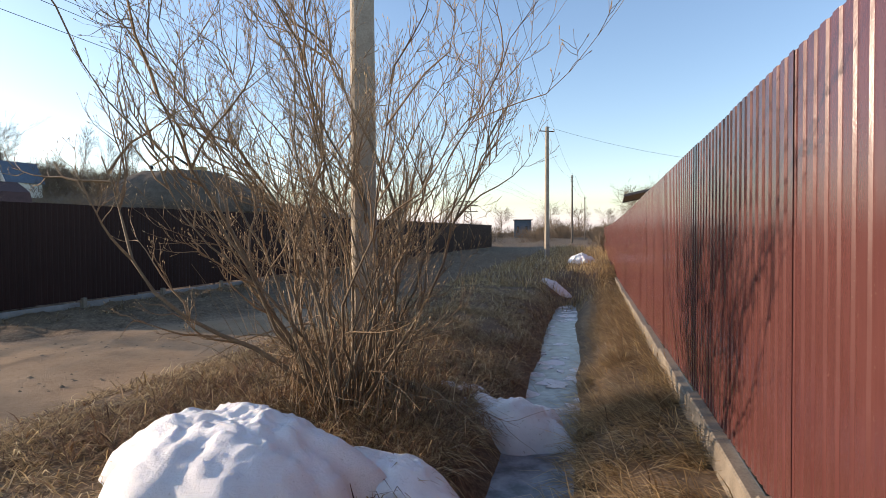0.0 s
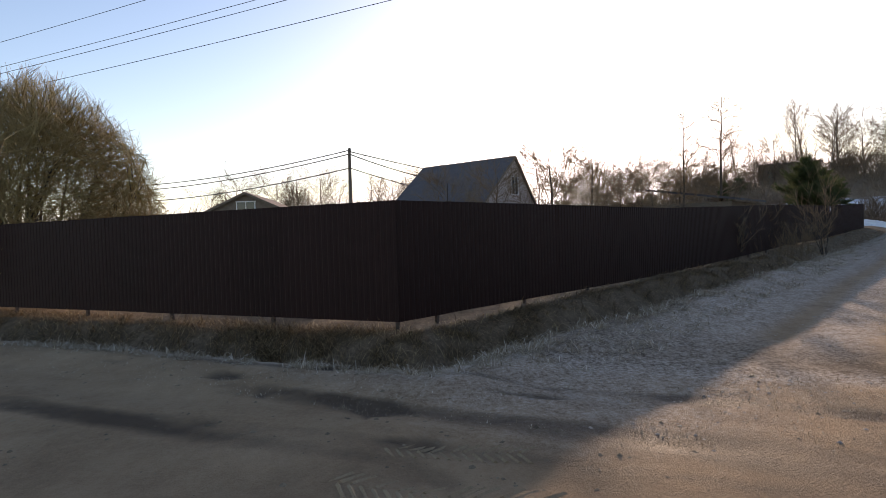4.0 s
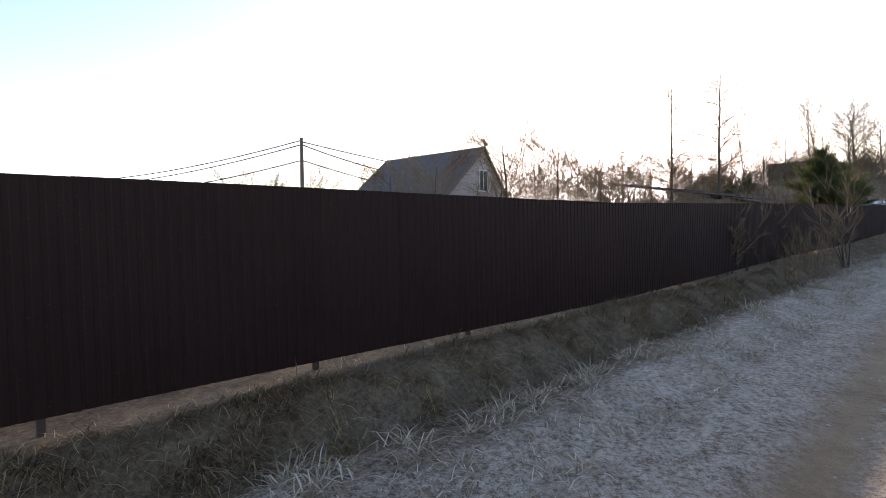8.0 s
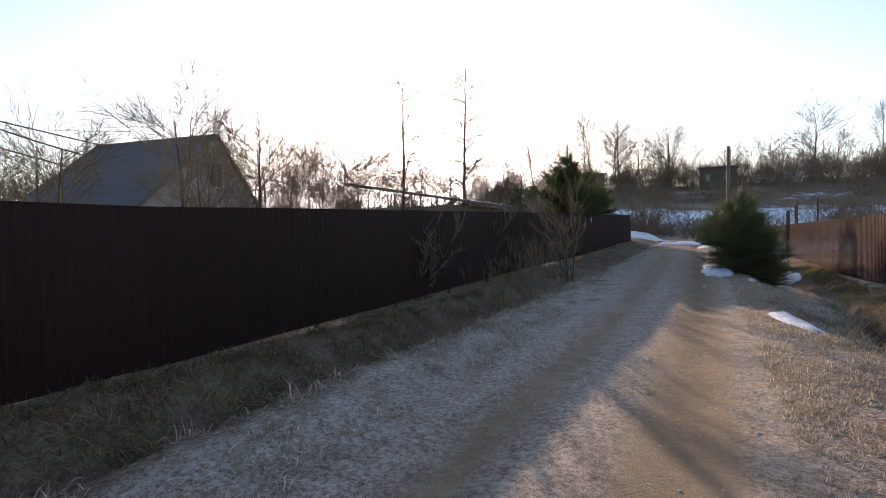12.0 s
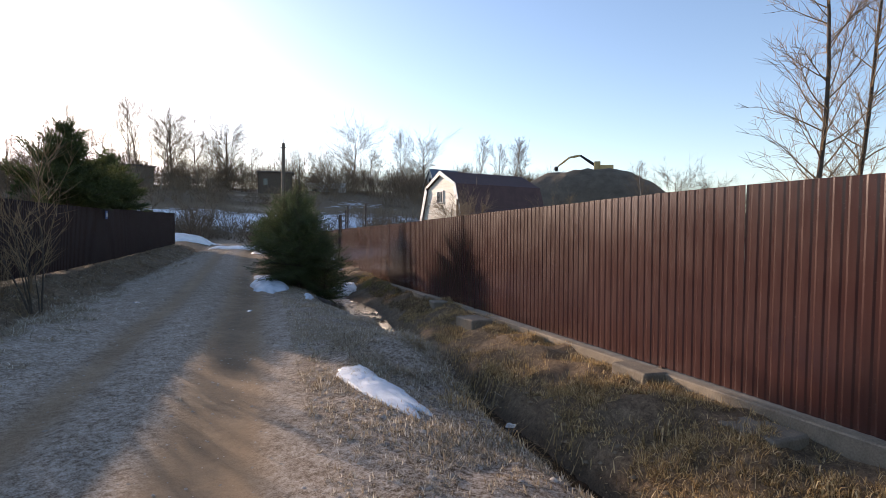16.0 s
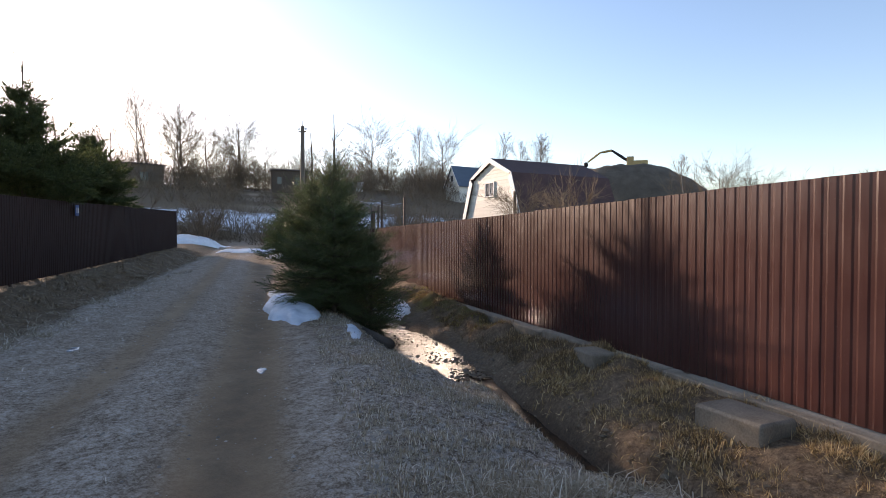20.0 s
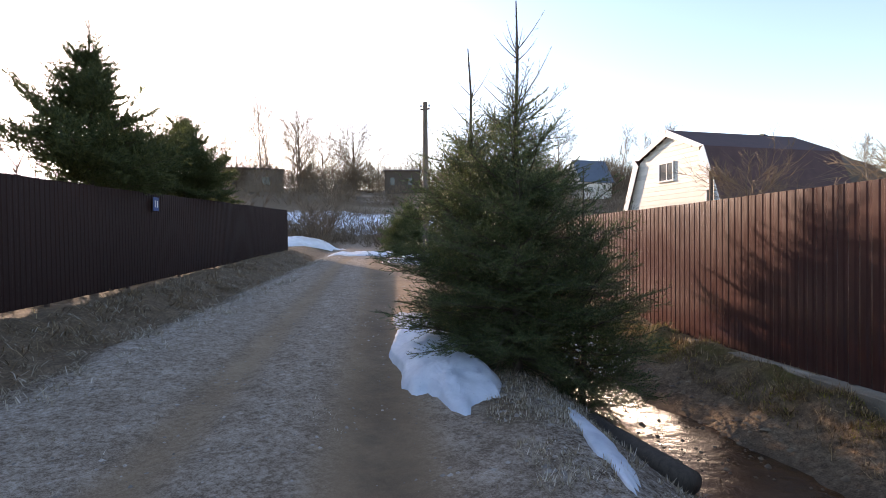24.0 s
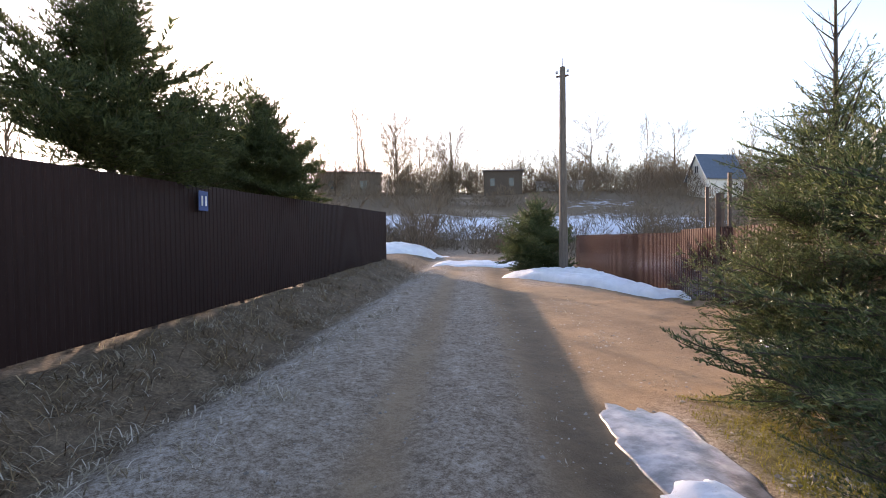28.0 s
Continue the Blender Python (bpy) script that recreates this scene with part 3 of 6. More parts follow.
moss = moss + 0.22 * bell(gv, 4.5, 0.5) * step(4, 6, gu) * (1 - step(17, 20, gu)) * GL
streaks = np.clip(wave(gm * 0.07, ge + 0.1 * wave(gm, ge, 2.5, 2), 0.5, 3, 21.0) * 1.6 - 0.15, 0, 1)
mud = (1.7 * pits(gm, ge) + 0.66 * streaks + 0.4 * np.clip(wave(gm * 0.3, ge, 0.9, 3, 12.0) - 0.05, 0, 1)) * (1 - GL) * onroad
# drive term is no damp: it paints the drive's weaker sunlight darker
# left ditch and corner terms: damp bottom plus the ditch's painted shade
wet = mud + (0.52 * rut_r + 0.24 * rut_l) * inlane * GL * (1 - drive) + 0.42 * drive * GL + 0.9 * bell(gv, lane_ditch(gu), np.interp(gu, [0, 20.3, 22.5], [0.26, 0.26, 0.7])) * step(0, 1, gu) * (1 - step(27.5, 29, gu)) * GL + 0.95 * bell(gv, left_fence_v(gu) + 1.5, 0.28) * GL * (1 - step(12, 20, gu)) + 0.95 * bell(fence_gap(gu, gv, ge), 1.5, 0.28) * (1 - step(-5.0, -3.5, gm)) * (1 - GL)
snowy = np.clip(0.75 * bell(gu, 76, 9) + 0.45 * bell(gu, 92, 6) * step(-5, 15, gv), 0, 1) * step(-28, -14, gv) * (1 - step(14, 34, gv))
bank = step(3.7, 4.0, gv) * (1 - step(4.9, 5.2, gv)) * GL * step(2, 4, gu) * (1 - step(20, 22, gu))
grass = grass * (1 - 0.25 * bank)
dirt = np.clip(dirt + 0.3 * bank, 0, 1)
for label, chans in (("kinds", (dirt, grass, frost)), ("kinds_more", (moss, wet, snowy))):
    att = ground_mesh.color_attributes.new(label, "FLOAT_COLOR", "POINT")
    att.data.foreach_set("color", np.stack([*chans, np.ones_like(GX)], -1).reshape(-1).astype(np.float32))
ground = tagged(new("ground", ground_mesh), "bare spring ground with dirt road, frosted lane, ditches and dead grass", "ground", kind="structure")


def blades(name, xy, mat, length, lean, width, label, category="grass", flat=0.5, wind=None, simple=False):
    """Grass as one sheet of separate bent blades rooted on the ground."""
    n = len(xy)
    z = height(xy[:, 0], xy[:, 1]) - 0.01
    a = RNG.uniform(0, 2 * np.pi, n) if wind is None else wind + RNG.normal(0, 0.7, n)
    L = RNG.uniform(*length, n)
    tilt = np.clip(RNG.normal(lean, 0.3, n), 0.05, 1.5)
    d = np.stack([np.cos(a), np.sin(a)], -1)
    side = np.stack([-d[:, 1], d[:, 0], np.zeros(n)], -1) * (RNG.uniform(*width, n) / 2)[:, None]
    root = np.column_stack([xy, z])
    if simple:
        tip = root + np.column_stack([d * (np.sin(tilt) * L)[:, None], np.cos(tilt) * L])
        verts = np.stack([root - side, root + side, tip], 1).reshape(-1, 3)
        return solo(name, arrays_mesh(name, verts, np.arange(3 * n).reshape(-1, 3), mat), mat, Matrix(), label, category, kind="stuff")
    h1, r1 = np.cos(tilt) * L * 0.5, np.sin(tilt) * L * 0.5
    mid_p = root + np.column_stack([d * r1[:, None], h1])
    t2 = np.clip(tilt + RNG.uniform(0.2, 0.9, n) * flat * 1.6, 0, 1.9)
    tip = mid_p + np.column_stack([d * (np.sin(t2) * L * 0.5)[:, None], np.cos(t2) * L * 0.5])
    low = height(tip[:, 0], tip[:, 1], False) + 0.012
    tip[:, 2] = np.maximum(tip[:, 2], low)
    mid_p[:, 2] = np.maximum(mid_p[:, 2], height(mid_p[:, 0], mid_p[:, 1], False) + 0.015)
    verts = np.stack([root - side, root + side, mid_p + side * 0.8, mid_p - side * 0.8, tip], 1).reshape(-1, 3)
    b = np.arange(n)[:, None] * 5
    tris = np.concatenate([b + np.array([[0, 1, 2]]), b + np.array([[0, 2, 3]]), b + np.array([[3, 2, 4]])])
    return solo(name, arrays_mesh(name, verts, tris, mat), mat, Matrix(), label, category, kind="stuff")


def clumped(xy, per, spread):
    """Roots gathered in clumps round the given middles."""
    n = len(xy)
    size = np.repeat(RNG.uniform(0.5, 1.4, n), per)[:, None]
    return np.repeat(xy, per, 0) + RNG.normal(0, spread, (n * per, 2)) * size


def tufts(name, xy, per, mat, length, spread, width, label, lean=0.8):
    """Short grass in separate tufts whose blades lean outwards from each middle."""
    n = len(xy)
    a = RNG.uniform(0, 2 * np.pi, (n, per))
    size = RNG.uniform(0.5, 1.25, (n, 1))
    r = spread * size * np.sqrt(RNG.random((n, per)))
    d = np.stack([np.cos(a), np.sin(a)], -1)
    root = xy[:, None, :] + d * r[..., None]
    flat_root = root.reshape(-1, 2)
    z = height(flat_root[:, 0], flat_root[:, 1]).reshape(n, per) - 0.008
    tilt = np.clip(RNG.normal(lean, 0.35, (n, per)), 0.05, 1.5)
    L = RNG.uniform(*length, (n, per)) * size
    root = np.concatenate([root, z[..., None]], -1)
    tip = root + np.concatenate([d * (np.sin(tilt) * L)[..., None], (np.cos(tilt) * L)[..., None]], -1)
    side = np.stack([-d[..., 1], d[..., 0], np.zeros((n, per))], -1) * (RNG.uniform(*width, (n, per)) / 2)[..., None]
    verts = np.stack([root - side, root + side, tip], 2).reshape(-1, 3)
    return solo(name, arrays_mesh(name, verts, np.arange(len(verts)).reshape(-1, 3), mat), mat, Matrix(), label, "grass", kind="stuff")


def scatter_lane(n, u0, u1, v0, v1, clump=0.5, keep=None):
    u, v = RNG.uniform(u0, u1, n * 2), RNG.uniform(v0, v1, n * 2)
    x, y = O2[0] + u * U2[0] + v * V2[0], O2[1] + u * U2[1] + v * V2[1]
    ok = wave(x, y, 0.45, 2, 5.0) + RNG.uniform(-0.6, 0.6, n * 2) > clump - 0.5
    if keep is not None:
        ok &= keep(u, v)
    return np.column_stack([x, y])[ok][:n]


def scatter_main(n, m0, m1, e0, e1, clump=0.5, keep=None):
    m, e = RNG.uniform(m0, m1, n * 2), RNG.uniform(e0, e1, n * 2)
    x, y = m * D2[0] + e * E2[0], m * D2[1] + e * E2[1]
    ok = wave(x, y, 0.45, 2, 5.0) + RNG.uniform(-0.6, 0.6, n * 2) > clump - 0.5
    if keep is not None:
        ok &= keep(m, e)
    return np.column_stack([x, y])[ok][:n]


# ---- fences ----
def sheet_mesh(name, mat, pitch, ribs, high, groove, depth, narrow):
    """One profiled steel sheet: wide flats parted by narrow folds, with its own thickness."""
    prof = []
    for k in range(ribs):
        x = k * pitch
        prof += [(x, 0.0), (x + pitch * (1 - groove), 0.0), (x + pitch * (1 - groove + narrow), -depth), (x + pitch * (1 - narrow), -depth)]
    prof.append((ribs * pitch, 0.0))
    g = Geo()
    n = len(prof)
    vs = [(x, y, z) for z in (0.0, high) for x, y in prof] + [(x, y - 0.0016, z) for z in (0.0, high) for x, y in prof]
    fs = []
    for i in range(n - 1):
        fs += [(i, i + 1, n + i + 1, n + i), (2 * n + i, 3 * n + i, 3 * n + i + 1, 2 * n + i + 1), (n + i, n + i + 1, 3 * n + i + 1, 3 * n + i), (i, 2 * n + i, 2 * n + i + 1, i + 1)]
    fs += [(0, n, 3 * n, 2 * n), (n - 1, 3 * n - 1, 4 * n - 1, 2 * n - 1)]
    g.add(vs, fs)
    return g.mesh(name, mat)


def post_mesh(high, size=0.06):
    g = Geo()
    g.box((0, 0, high / 2), (size, size, high), bev=0.006)
    g.box((0, 0, high + 0.004), (size + 0.006, size + 0.006, 0.008))
    return g.mesh("post", M_STEEL)


def fence(label, a, b, z_at, mat, high=1.94, pitch=0.115, ribs=10, groove=0.52, depth=0.008, narrow=0.11, step_z=True, foot=0.6, group="", posts=2.5, rails=True, top_at=None):
    """A run of sheets from a to b; z_at gives the lower edge by the distance along. The profile's face is to the left of a to b."""
    a, b = Vector((*a, 0)), Vector((*b, 0))
    run = (b - a).length
    ang = math.atan2(b.y - a.y, b.x - a.x)
    th = thing("fence", Matrix.Translation((a.x, a.y, z_at(0))) @ Matrix.Rotation(ang, 4, "Z"), label, "fence", group)
    w = pitch * ribs - 0.006
    me = sheet_mesh("panel", mat, pitch, ribs, high, groove, depth, narrow)
    z0 = z_at(0)
    n_sheets = max(1, round(run / w))
    fit_x = run / (n_sheets * w)
    for k in range(n_sheets):
        s = k * w * fit_x
        jig = random.uniform(-0.006, 0.006)
        tall = (top_at(s) - z_at(s)) / high if top_at else 1.0
        over = 0.0008 if k % 2 else 0.0
        slope = math.atan2(z_at(s + w) - z_at(s), w)
        part("panel", me, mat, th, m=Matrix.Translation((s, over, z_at(s) - z0 + jig)) @ Matrix.Rotation(-slope, 4, "Y") @ Matrix.Rotation(radians(random.uniform(-0.08, 0.08)), 4, "X") @ Matrix.Diagonal((fit_x, 1, tall, 1)))
    if posts:
        pm = post_mesh(high + foot - 0.02)
        for k in range(int(run / posts) + 1):
            s = min(k * posts + 0.05, run - 0.05)
            low = foot if not top_at else high + foot - (top_at(s) - z_at(s)) + 0.01
            part("post", pm, M_STEEL, th, m=Matrix.Translation((s, -depth - 0.036, z_at(s) - z0 - low)))
    if rails:
        for hz in (0.3, (high if not top_at else 1.7) - 0.32):
            g = Geo()
            n = max(2, int(run / 6))
            for k in range(n):
                s0, s1 = run * k / n, run * (k + 1) / n - 0.01
                p = [(s, -depth - 0.02 + dy, z_at(s) - z0 + hz + dz) for s in (s0, s1) for dy, dz in ((-0.012, -0.02), (0.012, -0.02), (0.012, 0.02), (-0.012, 0.02))]
                g.add(p, [(0, 1, 5, 4), (1, 2, 6, 5), (2, 3, 7, 6), (3, 0, 4, 7), (3, 2, 1, 0), (4, 5, 6, 7)])
            part("rail", g, M_STEEL, th)
    return th


LC, RC = (-12.33, -2.82), (-8.70, 8.03)
LEND, REND = (-49.9, 27.75), (-37.6, 29.1)


def lerp_z(xs, zs):
    return lambda s: float(np.interp(s, xs, zs))


fence("brown profiled steel fence standing along the frosted lane", LEND, LC, lerp_z([0, 17, 24, 38, 48.5], [1.18, 0.72, 0.64, 0.26, 0.22]), M_BROWN_SHADED, group="brown fences of the lane")
fence("shaded brown profiled steel fence along the dirt road", LC, main_road(-60, -10.9 - 0.0), lerp_z([0, 60], [0.22, 0.2]), M_BROWN_SHADED, group="brown fences of the lane")
fence("sunlit brown profiled steel fence above a concrete footing", RC, REND, lerp_z([0, 6, 12, 19, 27, 36], [0.21, 0.36, 0.44, 0.42, 0.34, 0.3]), M_BROWN, top_at=lerp_z([0, 5, 8.8, 12, 16, 20, 22, 32, 36], [2.18, 2.20, 2.23, 2.275, 2.245, 2.21, 2.18, 2.13, 2.13]), depth=0.0065, narrow=0.15, group="brown fences of the lane")
fence("brown profiled steel fence in shade above a grey board skirt", main_road(46, -10.75), RC, lerp_z([0, 42], [0.3, 0.21]), M_BROWN_SHADED, group="brown fences of the lane")
RED_A, RED_B = (-0.67, -4.09), (12.1, 42.2)
fence("oxide red profiled steel fence with shadows of bare branches", RED_A, RED_B, lerp_z([0, 3, 19, 30, 48], [0.30, 0.28, -0.06, -0.2, -0.2]), M_RED, high=2.14, group="red fence")
fence("brown profiled steel fence behind a snow bank", lane(37.6, 4.4), lane(51, 4.2), lerp_z([0, 14], [0.35, 0.5]), M_BROWN, high=1.7, group="brown fences of the lane")

# ---- footings of the fences ----
def footing(label, a, b, z_top, high, wide, mat, seg=2.4):
    a, b = Vector((*a, 0)), Vector((*b, 0))
    run, ang = (b - a).length, math.atan2(b.y - a.y, b.x - a.x)
    th = thing("footing", Matrix.Translation((a.x, a.y, 0)) @ Matrix.Rotation(ang, 4, "Z"), label, "footing")
    n = int(run / seg)
    for k in range(n):
        g = Geo()
        w = run / n
        g.box((0, 0, 0), (w - 0.012, wide, high), bev=0.012)
        s = (k + 0.5) * w
        part("slab", g, mat, th, m=Matrix.Translation((s, random.uniform(-0.012, 0.012), z_top(s) - high / 2 + random.uniform(-0.01, 0.008))))
    return th


rdir = (Vector(REND) - Vector(RC)).normalized()
rnor = Vector((-rdir.y, rdir.x))
if rnor.dot(Vector(V2)) > 0:
    rnor = -rnor
off = rnor * 0.02
footing("low weathered concrete strip footing under a brown fence", (RC[0] + off.x + rdir.x * 2.3, RC[1] + off.y + rdir.y * 2.3), (REND[0] + off.x, REND[1] + off.y), lerp_z([0, 3.7, 9.7, 16.7, 24.7, 34], [0.255, 0.345, 0.425, 0.405, 0.325, 0.285]), 0.42, 0.2, M_CONCRETE)
# grey skirting boards with short concrete posts round the corner plot
sk = thing("board_skirt", Matrix(), "grey cement board skirt between short concrete posts under a brown fence", "skirt")
for a, b, n in ((RC, main_road(13.2, -10.8), 4), (RC, (RC[0] + rdir.x * 2.2, RC[1] + rdir.y * 2.2), 1)):
    a, b = Vector((*a, 0)), Vector((*b, 0))
    d = (b - a).normalized()
    nor = Vector((d.y, -d.x, 0))
    if nor.dot(Vector((*E2, 0)) - Vector((*V2, 0)) * 0.8) < 0:
        nor = -nor
    ang = math.atan2(d.y, d.x)
    w = (b - a).length / n
    for k in range(n):
        c = a + d * ((k + 0.5) * w) + nor * 0.05
        g = Geo()
        g.box((0, 0, 0), (w - 0.11, 0.035, 0.24), bev=0.006)
        part("board", g, M_SLATE, sk, m=Matrix.Translation((c.x, c.y, 0.06)) @ Matrix.Rotation(ang, 4, "Z"))
        g = Geo()
        g.box((0, 0, 0), (0.09, 0.09, 0.5), bev=0.01)
        p = a + d * (k * w) + nor * 0.10
        part("short_post", g, M_CONCRETE, sk, m=Matrix.Translation((p.x, p.y, 0.02)) @ Matrix.Rotation(ang, 4, "Z"))
redd = (Vector(RED_B) - Vector(RED_A)).normalized()
redn = Vector((-redd.y, redd.x))
footing("thin weathered concrete strip under the red fence", (RED_A[0] + redn.x * 0.03, RED_A[1] + redn.y * 0.03), (RED_B[0] + redn.x * 0.03, RED_B[1] + redn.y * 0.03), lerp_z([0, 3, 19, 30, 48], [0.29, 0.27, -0.07, -0.21, -0.21]), 0.4, 0.10, M_CONCRETE, 2.0)


def concrete_block(u, v, z, size, turn, label):
    g = Geo()
    g.box((0, 0, 0), size, bev=0.02)
    x, y = lane(u, v)
    th = solo("concrete_block", g, M_CONCRETE, Matrix.Translation((x, y, z - size[2] / 2)) @ Matrix.Rotation(radians(turn), 4, "Z"), label, "block", "blocks along the footing")
    bv = th.modifiers.new("chip", "BEVEL")
    bv.width, bv.segments = 0.008, 2
    return th


LANE_TURN = math.degrees(math.atan2(rdir.y, rdir.x))
concrete_block(12.75, 4.74, 0.34, (0.50, 0.40, 0.45), LANE_TURN + 3, "large grey concrete block beside the fence footing")
concrete_block(14.35, 4.86, 0.43, (0.58, 0.30, 0.42), LANE_TURN - 3, "grey concrete block beside the fence footing")
concrete_block(18.1, 4.45, 0.43, (0.60, 0.40, 0.40), LANE_TURN + 5, "grey concrete block lying in grass by the fence")
concrete_block(20.3, 4.52, 0.46, (0.46, 0.32, 0.42), LANE_TURN - 3, "small grey concrete block lying in grass by the fence")


# ---- poles and wires ----
def pole(label, x, y, top, kind, arm_turn=0.0, arms=1, z=None, thick=0.125):
    z = ground_z(x, y) - 0.3 if z is None else z
    th = thing("utility_pole", Matrix.Translation((x, y, z)), label, "utility pole", "poles of the power line")
    h = top - z
    g = Geo()
    if kind == "concrete":
        a, b = 0.125, 0.085
        n = 6
        vs, fs = [], []
        for k in range(n + 1):
            t = k / n
            w, d, c = a + (b - a) * t, (a + (b - a) * t) * 0.8, 0.02
            vs += [(w - c, d, h * t), (w, d - c, h * t), (w, -d + c, h * t), (w - c, -d, h * t), (-w + c, -d, h * t), (-w, -d + c, h * t), (-w, d - c, h * t), (-w + c, d, h * t)]
        for k in range(n):
            fs += [(k * 8 + (i + 1) % 8, k * 8 + i, k * 8 + 8 + i, k * 8 + 8 + (i + 1) % 8) for i in range(8)]
        fs += [tuple(range(8)), tuple(range(n * 8, n * 8 + 8))[::-1]]
        g.add(vs, fs)
        part("shaft", g, M_CONCRETE_POLE, th, m=Matrix.Rotation(radians(arm_turn), 4, "Z"))
    else:
        pts = [(0.02 * math.sin(3 * t), 0.015 * math.cos(5 * t), h * t) for t in [i / 8 for i in range(9)]]
        g.tube(pts, [thick * (1 - 0.36 * i / 8) for i in range(9)], 10)
        part("shaft", g, M_WOODPOLE, th, smooth=False)
    rot = Matrix.Rotation(radians(arm_turn), 4, "Z")
    for k in range(arms):
        g = Geo()
        wide = 0.9 if kind == "concrete" else 0.36
        g.box((0, 0, 0), (wide, 0.05, 0.05), bev=0.006)
        arm = part("crossarm", g, M_RUST, th, m=Matrix.Translation((0, 0, h - 0.25 - 0.45 * k)) @ rot)
        for dx in (-wide * 0.44, wide * 0.44):
            g = Geo()
            g.tube([(dx, 0, 0.02), (dx, 0, 0.10)], [0.008, 0.008], 6)
            g.tube([(dx, 0, 0.09), (dx, 0, 0.12), (dx, 0, 0.15), (dx, 0, 0.17)], [0.035, 0.045, 0.03, 0.02], 8)
            part("insulator", g, M_PORCELAIN, arm)
    g = Geo()
    g.tube([(0, 0, 0), (0, 0, 0.28)], [0.012, 0.01], 6)
    part("spike", g, M_RUST, th, m=Matrix.Translation((0, 0, h - 0.02)))
    return th


def wire(a, b, sag, r=0.006, label="thin black overhead wire"):
    a, b = Vector(a), Vector(b)
    pts = []
    for i in range(17):
        t = i / 16
        pts.append(a.lerp(b, t) - UP * sag * 4 * t * (1 - t))
    g = Geo()
    g.tube(pts, [r] * 17, 4)
    return solo("overhead_wire", g, M_WIRE, Matrix(), label, "wire", "overhead wires")


pole("grey concrete utility pole standing in a bare bush", -1.48, 4.30, 8.2, "concrete", 17)
pole("pale concrete utility pole by the dirt road", 5.03, 29.1, 7.4, "concrete", 17)
pole("dark wooden utility pole far down the road", 14.2, 62.0, 8.2, "wood", 17, 2)
pole("grey utility pole far down the road", 23.5, 92.0, 7.6, "wood", 17, 1)
pole("dark wooden utility pole behind the brown fence", -46.0, -12.7, 8.75, "wood", 60, 2, 0.0, 0.19)
pole("tall weathered wooden utility pole beside a young spruce", -40.93, 28.65, 6.75, "wood", 30, 1, None, 0.13)
for dx in (-0.38, 0.38):
    wire((-1.48 + dx, 4.3 - dx * 0.3, 8.1), (5.03 + dx, 29.1 - dx * 0.3, 7.3), 0.5)
    wire((5.03 + dx, 29.1, 7.3), (14.2 + dx, 62, 8.1), 0.6)
    wire((14.2 + dx, 62, 8.1), (23.5 + dx, 92, 7.5), 0.5, 0.012)
for e, z in ((-15.0, 7.4), (-14.7, 7.9), (-15.2, 8.4), (-14.6, 8.9)):
    for k in range(5):
        p, q = main_road(-85 + 41 * k, e), main_road(-44 + 41 * k, e)
        wire((*p, z), (*q, z), 0.25, 0.009)
wire((5.03, 29.1, 7.4), (19.0, 29.5, 5.2), 0.5)
wire((-46.0, -12.7, 8.6), (-64.0, -46.0, 8.6), 0.6, 0.042)
wire((-46.0, -12.7, 8.3), (-64.0, -46.0, 8.0), 0.6, 0.042)
wire((-46.0, -12.7, 7.2), (-62.0, -46.0, 6.6), 0.7, 0.042)
wire((-46.0, -12.7, 8.3), (-50.0, -2.0, 5.5), 0.4, 0.042)
wire((-46.0, -12.7, 8.5), (-75.0, 10.0, 6.5), 0.5, 0.042)
wire((-46.0, -12.7, 7.2), (-58.0, 0.0, 4.5), 0.4, 0.042)


# ---- trees ----
def branch(g, rnd, start, way, length, r, sides, wobble, rise, steps=5):
    """A tapering crooked limb. Returns its points."""
    p, d = Vector(start), Vector(way).normalized()
    pts = [p.copy()]
    for k in range(steps):
        d = (d + Vector((rnd.gauss(0, wobble), rnd.gauss(0, wobble), rnd.gauss(0, wobble) + rise))).normalized()
        p = p + d * (length / steps)
        pts.append(p.copy())
    g.tube(pts, [max(r * (1 - 0.82 * i / steps), 0.0012) for i in range(steps + 1)], sides, cap=False)
    return pts


def along(pts, t):
    k = min(int(t * (len(pts) - 1)), len(pts) - 2)
    f = t * (len(pts) - 1) - k
    return pts[k].lerp(pts[k + 1], f), (pts[k + 1] - pts[k]).normalized()


def side_way(rnd, d, angle):
    a = d.cross(Vector((rnd.gauss(0, 1), rnd.gauss(0, 1), rnd.gauss(0, 1)))).normalized()
    return (d * math.cos(angle) + a * math.sin(angle)).normalized()


